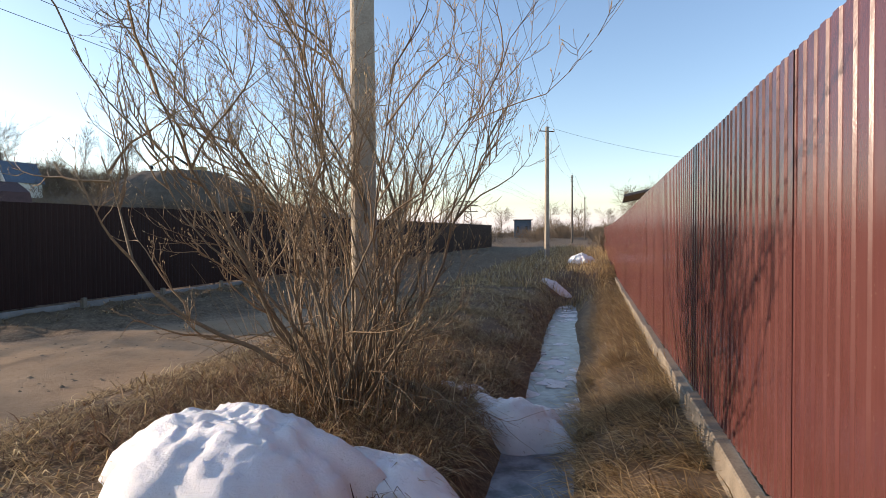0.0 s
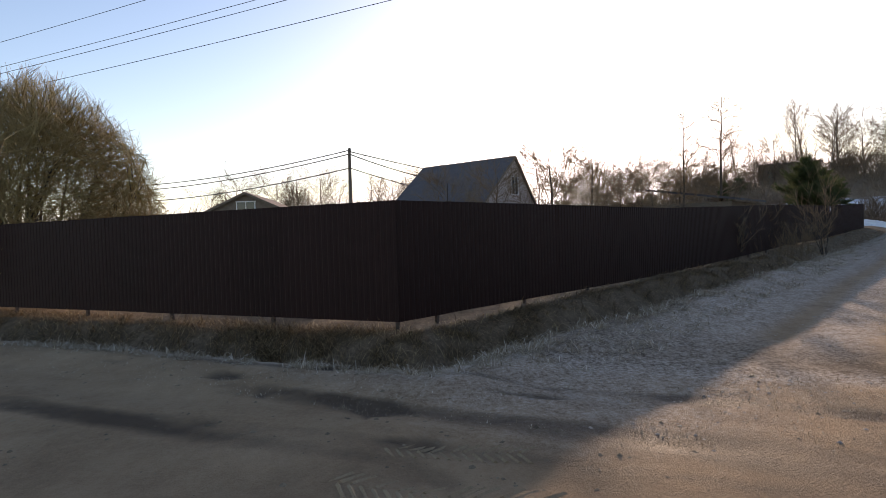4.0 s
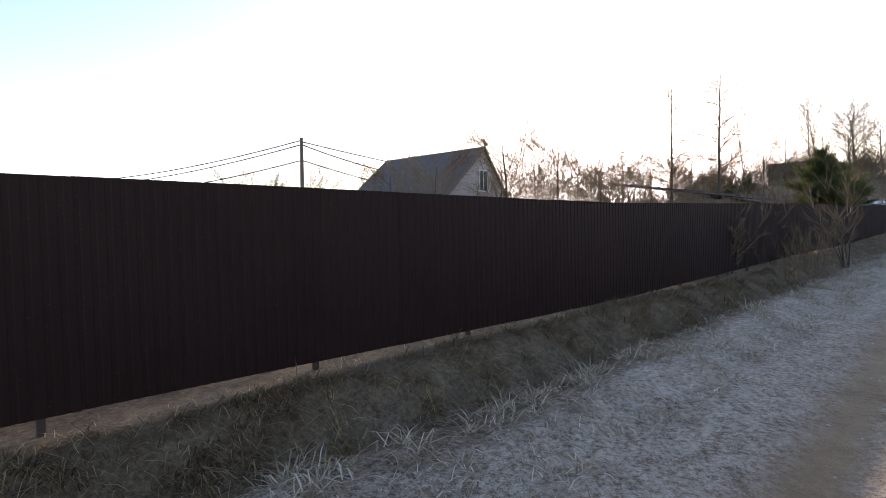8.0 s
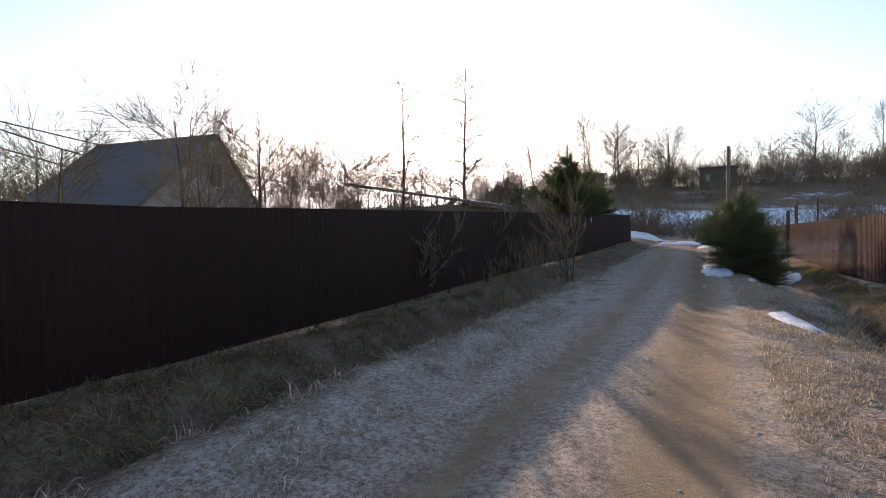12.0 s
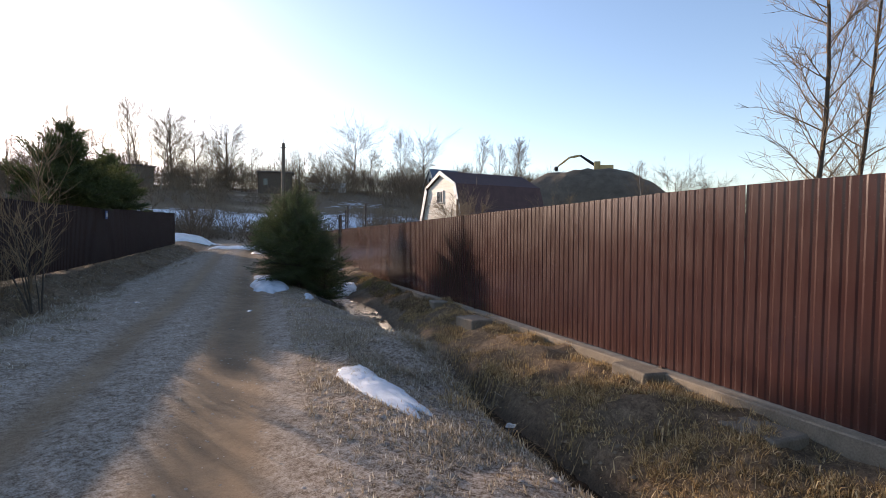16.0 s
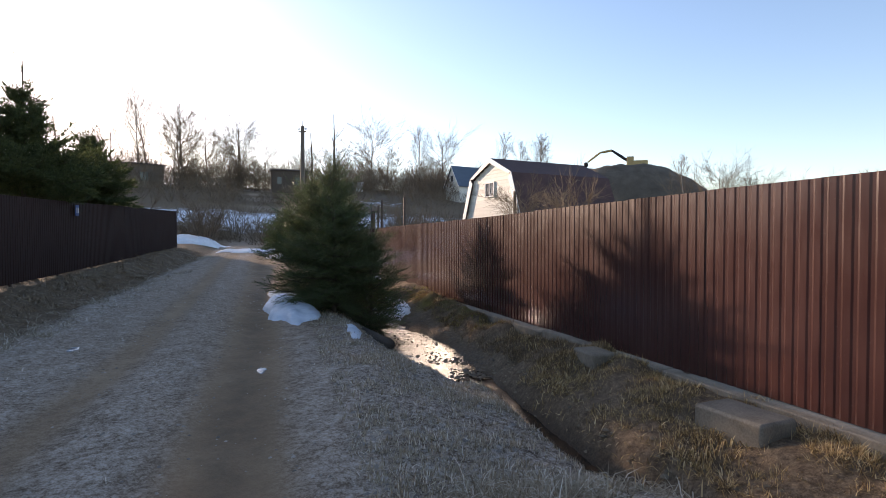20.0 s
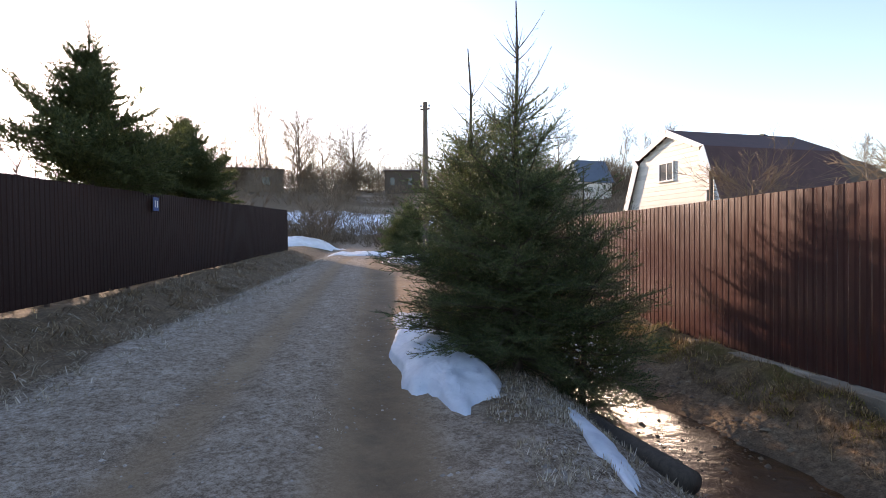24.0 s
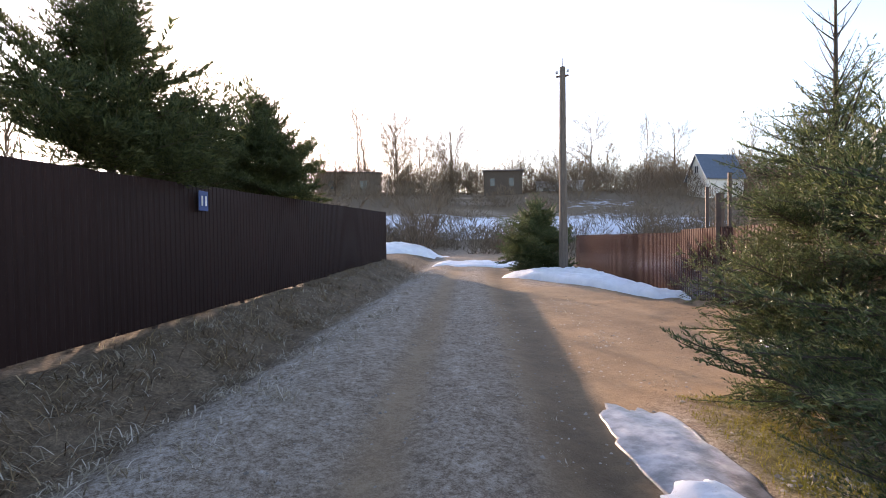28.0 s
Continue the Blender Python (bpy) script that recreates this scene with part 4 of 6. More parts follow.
def bare_tree(label, seed, high, r, m, bark, twig, limbs=26, spread=0.55, first=0.25, twigs=9, fine=3, rise=0.06, category="tree", group="", angle=0.7, min_r=0.006):
    """A leafless tree: trunk, limbs, branches and twigs."""
    rnd = random.Random(seed)
    th = thing("bare_tree", m, label, category, group)
    gt, gb = Geo(), Geo()
    trunk = branch(gt, rnd, (0, 0, -0.2), (rnd.gauss(0, 0.03), rnd.gauss(0, 0.03), 1), high, r, 7, 0.035, 0.02, 10)
    for k in range(limbs):
        t = first + (0.97 - first) * (k + rnd.random()) / limbs
        p, d = along(trunk, t)
        reach = high * spread * (0.30 + 0.70 * math.sin(math.pi * min(1, (1 - t) * 1.05 + 0.04))) * rnd.uniform(0.6, 1.05) * 0.75
        limb = branch(gb, rnd, p, side_way(rnd, d, angle * rnd.uniform(0.7, 1.2)), reach, r * (1 - t) * 0.28 + min_r, 4, 0.09, rise, 5)
        for j in range(twigs):
            q, e = along(limb, rnd.uniform(0.2, 1))
            tw = branch(gb, rnd, q, side_way(rnd, e, rnd.uniform(0.4, 0.9)), reach * rnd.uniform(0.2, 0.5), min_r * 0.8, 3, 0.12, rise, 3)
            for i in range(fine):
                q2, e2 = along(tw, rnd.uniform(0.2, 1))
                branch(gb, rnd, q2, side_way(rnd, e2, rnd.uniform(0.3, 0.8)), reach * rnd.uniform(0.12, 0.3), min_r * 0.6, 3, 0.1, rise, 1)
    part("trunk", gt, bark, th, smooth=True)
    part("crown", gb, twig, th)
    return th


def wild_bush(label, seed, m, stems, high, bark, twig):
    """An untidy willow shrub: crooked stems that fork, thin suckers, hanging dead branches, buds."""
    rnd = random.Random(seed)
    th = thing("bare_bush", m, label, "bush")
    gs, gt, gb = Geo(), Geo(), Geo()

    def fork(p, d, L, r, depth):
        st = branch(gs if depth == 0 else gt, rnd, p, d, L, r, 6 if depth == 0 else 4 if depth == 1 else 3, (0.16, 0.19, 0.22, 0.2)[depth], 0.07 + 0.04 * depth, (10, 7, 5, 3)[depth])
        if depth == 3 or (depth == 2 and L < 0.22):
            q, e = along(st, 0.97)
            gb.tube([q, q + e * 0.018], [0.0045, 0.001], 3, cap=False)
            return
        n = (9, 6, 4)[depth]
        for j in range(n):
            q, e = along(st, rnd.uniform(0.18, 1.0) ** 0.8)
            fork(q, side_way(rnd, e, rnd.uniform(0.28, 0.72)), L * rnd.uniform(0.26, 0.54) * (0.8 if depth else 0.75), max(r * 0.42, 0.0021), depth + 1)

    for k in range(stems):
        a = rnd.uniform(0, 6.283)
        out = rnd.random() ** 1.1 * 0.62 + 0.05
        b = 0.30 * math.sqrt(rnd.random())
        L = high * rnd.uniform(0.75, 1.08) * (1 - 0.34 * out)
        fork(Vector((b * math.cos(a), b * math.sin(a), -0.12)), Vector((out * math.cos(a), out * math.sin(a), 1)), L, rnd.choice([0.010, 0.014, 0.018, 0.028]), 0)
    for k in range(210):
        a, b = rnd.uniform(0, 6.283), 0.7 * math.sqrt(rnd.random())
        branch(gt, rnd, (b * math.cos(a), b * math.sin(a), -0.1), (rnd.gauss(0, 0.35), rnd.gauss(0, 0.35), 1), rnd.uniform(0.5, 1.7), 0.005, 3, 0.12, 0.05, 7)
    for k in range(26):
        a = rnd.uniform(0, 6.283)
        p = Vector((0.3 * math.cos(a), 0.3 * math.sin(a), rnd.uniform(0.1, 0.7)))
        st = branch(gt, rnd, p, (math.cos(a), math.sin(a), rnd.uniform(0.0, 0.5)), rnd.uniform(0.7, 1.5), 0.008, 3, 0.14, -0.06, 8)
        for j in range(4):
            q, e = along(st, rnd.uniform(0.3, 1))
            branch(gt, rnd, q, side_way(rnd, e, 0.6), rnd.uniform(0.15, 0.5), 0.003, 3, 0.15, 0.0, 4)
    part("stem_base", gs, bark, th, smooth=True)
    part("crown", gt, twig, th)
    tagged(part("bud_cover", gb, M_WOOD_NEW, th, "swelling pale buds"), kind="stuff")
    return th


def dome_willow(label, seed, m, r, high):
    """A clipped-looking round willow: stems that fan out from the base and a shell of fine upright twigs."""
    rnd = random.Random(seed)
    th = thing("bare_tree", m, label, "willow")
    gs, gt = Geo(), Geo()
    tips = []
    for k in range(22):
        a, lean = rnd.uniform(0, 6.283), rnd.uniform(0.05, 1.15)
        st = branch(gs, rnd, (0.3 * math.cos(a), 0.3 * math.sin(a), -0.2), (lean * math.cos(a), lean * math.sin(a), 1), high * 0.72, 0.085, 6, 0.06, 0.05, 7)
        for j in range(12):
            q, e = along(st, rnd.uniform(0.25, 1))
            limb = branch(gs, rnd, q, side_way(rnd, e, rnd.uniform(0.3, 0.7)), rnd.uniform(0.9, 1.9), 0.026, 4, 0.08, 0.06, 4)
            tips += [along(limb, t)[0] for t in (0.4, 0.7, 1.0)]
    for k in range(5200):
        a, c = rnd.uniform(0, 6.283), rnd.random()
        q = math.sqrt(1 - c * c)
        rim = 1 + 0.05 * math.sin(3 * a + 4 * c) + rnd.gauss(0, 0.02)
        o = Vector((r * q * math.cos(a) * rim, r * q * math.sin(a) * rim, 0.8 + (high - 0.8) * c * rim))
        p = min(rnd.sample(tips, 14), key=lambda t: (t - o).length)
        way = o - p
        if way.length > 2.2:
            p = o - way.normalized() * 2.2
        mid = p.lerp(o, 0.5) + Vector((rnd.gauss(0, 0.08), rnd.gauss(0, 0.08), -0.06))
        gt.tube([p, mid, o], [0.009, 0.007, 0.003], 3, cap=False)
        for j in range(2):
            b = mid.lerp(o, rnd.uniform(0.0, 0.6))
            gt.tube([b, b + (o - mid) * 0.55 + Vector((rnd.gauss(0, 0.10), rnd.gauss(0, 0.10), rnd.uniform(0, 0.15)))], [0.006, 0.003], 3, cap=False)
    part("trunk", gs, M_BARK, th, smooth=True)
    part("crown", gt, M_WILLOW_TWIG, th)
    return th


def bush(label, seed, m, stems, high, spread, bark, twig, r=0.022, side=9, fine=4, buds=False, base=0.25, category="bush", group="", rise=0.03, thin=0.003, wobble=0.07):
    """A many-stemmed bare shrub."""
    rnd = random.Random(seed)
    th = thing("bare_bush", m, label, category, group)
    gs, gt, gb = Geo(), Geo(), Geo()
    for k in range(stems):
        a = rnd.uniform(0, 2 * math.pi)
        b = base * math.sqrt(rnd.random())
        out = rnd.uniform(0.08, 1.0) * spread
        L = high * rnd.uniform(0.55, 1.05)
        st = branch(gs, rnd, (b * math.cos(a), b * math.sin(a), -0.12), (out * math.cos(a), out * math.sin(a), 1), L, r * rnd.uniform(0.5, 1.1), 5, wobble, rise, 8)
        for j in range(side):
            q, e = along(st, rnd.uniform(0.15, 0.98))
            tw = branch(gt, rnd, q, side_way(rnd, e, rnd.uniform(0.3, 0.8)), L * rnd.uniform(0.12, 0.36), thin * 1.7, 3, 0.10, rise + 0.04, 4)
            for i in range(fine):
                q2, e2 = along(tw, rnd.uniform(0.15, 1))
                t2 = branch(gt, rnd, q2, side_way(rnd, e2, rnd.uniform(0.3, 0.8)), L * rnd.uniform(0.05, 0.16), thin, 3, 0.08, rise + 0.04, 3)
                if buds:
                    for t in (0.35, 0.65, 0.95):
                        p3, e3 = along(t2, t)
                        gb.tube([p3, p3 + e3 * 0.008 + UP * 0.003, p3 + e3 * 0.016], [0.002, 0.0045, 0.001], 4)
    part("stem_base", gs, bark, th, smooth=True)
    part("crown", gt, twig, th)
    if buds:
        tagged(part("bud_cover", gb, M_WOOD_NEW, th, "swelling pale buds"), kind="stuff")
    return th


def needle_branch(seed, L, dense, length, spike=False):
    """Triangles of one spruce branch along x: main shoot, side shoots, needles all round. Also its wood lines."""
    rng = np.random.default_rng(seed)
    shoots, lines = [], []

    def shoot(p0, d, l):
        n = max(3, int(l / 0.05))
        t = np.linspace(0, 1, n + 1)[:, None]
        bend = np.array([0, 0, 1.0]) * (0.16 * l * (t**2) - 0.10 * l * t)
        pts = p0 + d * (l * t) + bend
        shoots.append((pts, l))
        lines.append(pts)
        return pts

    main_pts = shoot(np.zeros(3), np.array([1.0, 0, 0]), L)
    s = 0.10 if not spike else 0.25
    while s < (0.97 if not spike else 0.6):
        if spike:
            sgn = rng.choice([-1, 1])
            p = main_pts[int(s * (len(main_pts) - 1))]
            d = np.array([0.75, sgn * 0.6, rng.uniform(-0.3, 0.4)])
            shoot(p, d / np.linalg.norm(d), L * rng.uniform(0.14, 0.3))
            s += 0.17
            continue
        for sgn in (-1, 1):
            t = s + rng.uniform(-0.02, 0.02)
            p = main_pts[min(int(t * (len(main_pts) - 1)), len(main_pts) - 1)]
            l = L * (0.46 * (1 - t) ** 0.8 + 0.06) * rng.uniform(0.7, 1.1)
            an = rng.uniform(0.7, 0.95)
            d = np.array([math.cos(an), sgn * math.sin(an), rng.uniform(-0.3, 0.5)])
            pts = shoot(p, d / np.linalg.norm(d), l)
            if l > 0.2:
                for w in (0.3, 0.55, 0.78):
                    for sg in (-1, 1):
                        q = pts[int(w * (len(pts) - 1))]
                        an2 = sgn * math.atan2(d[1] * sgn, d[0]) + sg * rng.uniform(0.6, 0.9)
                        dd = np.array([math.cos(an2), math.sin(an2), rng.uniform(-0.4, 0.55)])
                        shoot(q, dd / np.linalg.norm(dd), l * rng.uniform(0.34, 0.52) * (1.1 - w))
        s += max(0.06 / L, 0.055)
    tris = []
    for pts, l in shoots:
        n = max(4, int(l * dense))
        t = rng.random(n) * (len(pts) - 1)
        k = np.minimum(t.astype(int), len(pts) - 2)
        f = (t - k)[:, None]
        p = pts[k] * (1 - f) + pts[k + 1] * f
        ax = pts[k + 1] - pts[k]
        ax = ax / np.linalg.norm(ax, axis=1)[:, None]
        r = rng.normal(0, 1, (n, 3))
        r[:, 2] = np.abs(r[:, 2]) * 0.9 + 0.1 * r[:, 2]
        r -= ax * (r * ax).sum(1)[:, None]
        r /= np.linalg.norm(r, axis=1)[:, None] + 1e-9
        d = ax * 0.7 + r * 0.7
        sd = np.cross(d, rng.normal(0, 1, (n, 3)))
        sd /= np.linalg.norm(sd, axis=1)[:, None] + 1e-9
        ln = rng.uniform(0.7, 1.15, n)[:, None] * length
        wd = length * 0.13
        tris.append(np.stack([p - sd * wd, p + sd * wd, p + d * ln], 1))
    return np.concatenate(tris), lines


BRANCHES = {}


def spruce(label, seed, high, wide, m, mat, dense=420, length=0.026, whorl=0.2, per=7, group="", low=0.12, crest=0.62, bare=0.4):
    rnd = random.Random(seed)
    th = thing("spruce_tree", m, label, "spruce tree", group)
    key = (dense, length)
    if key not in BRANCHES:
        BRANCHES[key] = {L: [needle_branch(50 + i + int(L * 100), L, dense, length) for i in range(3)] for L in (0.3, 0.6, 1.0, 1.5)}
        BRANCHES[key]["spike"] = [needle_branch(90 + i, 0.6, dense * 1.5, length * 0.75, True) for i in range(4)]
    protos = BRANCHES[key]
    needles, wood = [], Geo()
    gt = Geo()
    gt.tube([(rnd.gauss(0, 0.012), rnd.gauss(0, 0.012), high * t) for t in [-0.05, 0.1, 0.25, 0.45, 0.65, 0.85, 1.0]], [high * 0.013 * (1.05 - t) + 0.004 for t in [-0.05, 0.1, 0.25, 0.45, 0.65, 0.85, 1.0]], 8)
    z = low
    while z < high - bare:
        t = z / high
        reach = wide * float(np.interp(t, [0, 0.1, 0.2, 0.35, 0.49, 0.6, 0.68, 0.76, 0.86, 1], [0.70, 0.90, 1.02, 0.98, 0.80, 0.58, 0.42, 0.33, 0.26, 0.2])) + 0.05
        top = t > crest
        n = per if not top else 4
        a0 = rnd.uniform(0, 6.28)
        for k in range(n):
            L = reach * rnd.uniform(0.68, 1.12)
            if top or (t > 0.3 and rnd.random() < 0.12):
                L = max(0.16, L * rnd.uniform(0.7, 1.3)) * (1.0 if top else 0.95)
                size, (tri, lines) = 0.6, protos["spike"][rnd.randrange(4)]
                droop = -rnd.uniform(0.55, 1.0)
            else:
                size = min((0.3, 0.6, 1.0, 1.5), key=lambda s: abs(s - L))
                tri, lines = protos[size][rnd.randrange(3)]
                droop = 0.10 - 0.95 * t + rnd.gauss(0, 0.26)
            mat4 = Matrix.Translation((0, 0, z + rnd.uniform(-0.07, 0.07))) @ Matrix.Rotation(a0 + 6.283 * k / n + rnd.gauss(0, 0.18), 4, "Z") @ Matrix.Rotation(droop, 4, "Y") @ Matrix.Rotation(rnd.gauss(0, 0.45), 4, "X")
            sc = L / size
            R = np.array(mat4.to_3x3())
            T = np.array(mat4.translation)
            needles.append((tri.reshape(-1, 3) * sc) @ R.T + T)
            for j, pts in enumerate(lines):
                if j and (len(pts) < 6 or dense < 100):
                    continue
                q = (pts[:: max(1, len(pts) // 4)] * sc) @ R.T + T
                if len(q) > 1:
                    r0 = (0.010 if j == 0 else 0.0035) * min(1.0, L + 0.3)
                    wood.tube([Vector(x) for x in q], [r0 * (1 - 0.75 * i / (len(q) - 1)) for i in range(len(q))], 3, cap=False)
        z += whorl * rnd.uniform(0.8, 1.2) * (0.8 + 0.35 * t if not top else 1.3)
    tri, lines = protos["spike"][0]
    for k in range(3):
        needles.append((tri.reshape(-1, 3) * (0.5 * bare + 0.2)) @ np.array(Matrix.Rotation(radians(-90), 3, "Y")).T + np.array([0, 0, high - bare - 0.1 + 0.28 * bare * k]))
    v = np.concatenate(needles)
    part("trunk", gt, M_BARK, th, smooth=True)
    part("bough_frame", wood, M_BARK, th)
    part("crown", arrays_mesh("crown", v, np.arange(len(v)).reshape(-1, 3), mat), mat, th)
    return th


def on(x, y, dz=0.0, turn=0.0):
    return Matrix.Translation((x, y, ground_z(x, y) + dz)) @ Matrix.Rotation(radians(turn), 4, "Z")

# ---- plants along the walk ----
wild_bush("tall leafless willow bush with swelling buds by a concrete pole", 11, on(-1.57, 3.85), 40, 3.85, M_WILLOW_BARK, M_TWIG)
NEAR = {"dense": 205, "length": 0.022}
GARDEN = {"dense": 84, "length": 0.06}
spruce("young dense green spruce with a tall bare leader beside old snow", 21, 3.8, 1.15, on(-29.45, 19.75), M_NEEDLE, group="roadside spruces", whorl=0.135, per=7, crest=0.70, **NEAR)
spruce("young green spruce with a thin leader beside the lane", 22, 3.5, 1.15, on(-30.25, 19.9), M_NEEDLE, group="roadside spruces", whorl=0.145, per=7, crest=0.70, **NEAR)
spruce("young green spruce by the dirt driveway", 23, 3.4, 1.1, on(-31.9, 22.2), M_NEEDLE, group="roadside spruces", whorl=0.12, per=8, crest=0.72, **NEAR)
spruce("small green spruce beside the ditch", 28, 2.5, 0.95, on(-29.05, 20.35), M_NEEDLE, group="roadside spruces", whorl=0.13, per=8, crest=0.72, **NEAR)
spruce("bushy young spruce beside a utility pole and snow", 24, 2.6, 1.35, on(-42.7, 29.3), M_NEEDLE, group="roadside spruces", whorl=0.17, per=8, crest=0.8, bare=0.15, **GARDEN)
spruce("tall spruce behind the brown fence", 25, 5.7, 2.35, on(-39.2, 17.78), M_NEEDLE_DARK, group="garden spruces", whorl=0.21, per=7, low=2.15, crest=0.84, bare=0.25, **GARDEN)
spruce("broad spruce behind the brown fence", 26, 4.7, 2.5, on(-43.1, 20.9), M_NEEDLE_DARK, group="garden spruces", whorl=0.17, per=8, low=2.0, crest=0.86, bare=0.2, **GARDEN)
spruce("low spruce behind the brown fence", 27, 3.9, 2.3, on(-41.4, 19.1), M_NEEDLE_DARK, group="garden spruces", whorl=0.19, per=7, low=2.0, crest=0.86, bare=0.2, **GARDEN)
dome_willow("large round-crowned yellowish willow behind the brown fence", 31, on(-18.72, -15.2), 3.75, 6.5)
larch1 = bare_tree("bare young larch behind the brown fence", 41, 8.7, 0.10, on(-36.4, 11.5), M_BARK, M_TWIG, limbs=64, spread=0.24, first=0.12, twigs=7, fine=3, rise=0.02, angle=1.15, group="garden trees", min_r=0.016)
bare_tree("slim bare larch behind the brown fence", 42, 7.4, 0.085, on(-33.2, 8.45), M_BARK, M_TWIG, limbs=52, spread=0.22, first=0.12, twigs=6, fine=3, rise=0.02, angle=1.15, group="garden trees", min_r=0.015)
bare_tree("bare larch tree behind the sunlit fence", 43, 6.3, 0.045, on(-17.6, 17.6), M_BARK, M_TWIG, limbs=60, spread=0.22, first=0.12, twigs=11, fine=4, rise=0.09, angle=1.0, group="garden trees", min_r=0.0045)
bare_tree("slim bare larch tree behind the sunlit fence", 46, 5.7, 0.045, on(-17.1, 18.3), M_BARK, M_TWIG, limbs=50, spread=0.21, first=0.12, twigs=8, fine=4, rise=0.09, angle=1.0, group="garden trees", min_r=0.004)
apple = bare_tree("bare old apple tree behind the brown fence", 44, 5.2, 0.10, on(-31.0, 1.5), M_BARK, M_TWIG, limbs=26, spread=0.85, first=0.16, twigs=12, fine=6, rise=0.03, angle=0.95, group="garden trees", min_r=0.011)
for x, y, s, r in ((-37.5, 3.0, 0.95, 33), (-40.5, 5.5, 0.95, 77), (-38.5, 10.0, 0.8, 111), (-47.0, 12.5, 0.85, 15), (-46.0, 4.0, 0.95, 320), (-44.0, 8.0, 0.85, 190), (-48.0, 10.0, 0.85, 250), (-35.5, 7.0, 0.85, 222), (-34.5, -4.0, 0.85, 70), (-36.0, 1.2, 0.8, 120), (-38.5, 6.5, 0.9, 200), (-30.5, 6.2, 0.6, 330), (-33.0, 4.5, 0.7, 150), (-32.0, 3.6, 0.92, 64), (-29.6, -1.2, 0.8, 200), (-28.4, 2.6, 0.6, 15), (-26.5, 24.2, 0.45, 260), (-30.0, 28.5, 0.5, 310), (-23.5, 25.0, 0.45, 170), (-14.5, 20.5, 0.6, 80)):
    copy_thing(apple, on(x, y, 0, r) @ Matrix.Scale(s, 4))
shrub = bush("leafless garden bush behind a fence", 45, on(-40.0, 3.0), 26, 3.6, 0.6, M_BARK, M_BRUSH, r=0.02, side=9, fine=5, base=0.5, group="garden bushes", thin=0.012)
for x, y, s, r in ((-41.5, 7.5, 1.1, 90), (-45.5, 10.5, 1.15, 10), (-47.0, 15.5, 1.2, 220), (-43.0, 17.5, 0.95, 330), (-48.5, 20.5, 1.0, 200), (-50.5, 23.5, 0.95, 30), (-26.0, 7.8, 0.68, 75), (-29.5, 10.0, 0.75, 100), (-23.6, 5.0, 0.66, 15), (-37.6, 32.5, 0.8, 0), (-35.0, 30.2, 0.66, 60), (-53.5, 26.5, 1.0, 90), (-56.0, 33.0, 1.0, 130)):
    copy_thing(shrub, on(x, y, 0, r) @ Matrix.Scale(s, 4))

bush("slim leafless sapling on the verge before the brown fence", 71, on(-30.6, 13.9), 6, 3.6, 0.3, M_BARK, M_TWIG, r=0.022, side=15, fine=6, base=0.12, thin=0.005, group="verge saplings")
weed = bush("dry leafless weed stalks on the ditch bank", 72, on(*lane(20.2, -4.0)), 16, 1.5, 0.5, M_TWIG, M_TWIG, r=0.006, side=6, fine=3, base=0.45, thin=0.0028, group="verge saplings")
for u, v, sc, r in ((16.8, -4.1, 0.85, 30), (18.6, -3.9, 1.1, 80), (21.6, -4.1, 1.05, 140), (23.2, -4.0, 0.8, 210)):
    copy_thing(weed, on(*lane(u, v), 0, r) @ Matrix.Scale(sc, 4))

# distant trees
birch = bare_tree("tall bare birch on the far slope", 51, 12.0, 0.13, on(-102, 55), M_BIRCH, M_BRUSH, limbs=44, spread=0.4, first=0.12, twigs=7, fine=4, rise=0.06, angle=0.65, group="far trees", min_r=0.019)
maple = bare_tree("bare round-crowned tree on the far slope", 52, 10.0, 0.2, on(-104, 68), M_BARK, M_BRUSH, limbs=34, spread=1.0, first=0.16, twigs=11, fine=6, rise=0.03, angle=0.95, group="far trees", min_r=0.019)
ash = bare_tree("bare wide-crowned tree on the skyline", 53, 9.0, 0.17, on(-112, 62), M_BARK, M_BRUSH, limbs=34, spread=0.95, first=0.1, twigs=11, fine=6, rise=0.035, angle=0.95, group="far trees", min_r=0.019)
rt = random.Random(5)


def polar(az, far, eye=(-20.0, 11.0)):
    return eye[0] - math.sin(radians(az)) * far, eye[1] + math.cos(radians(az)) * far


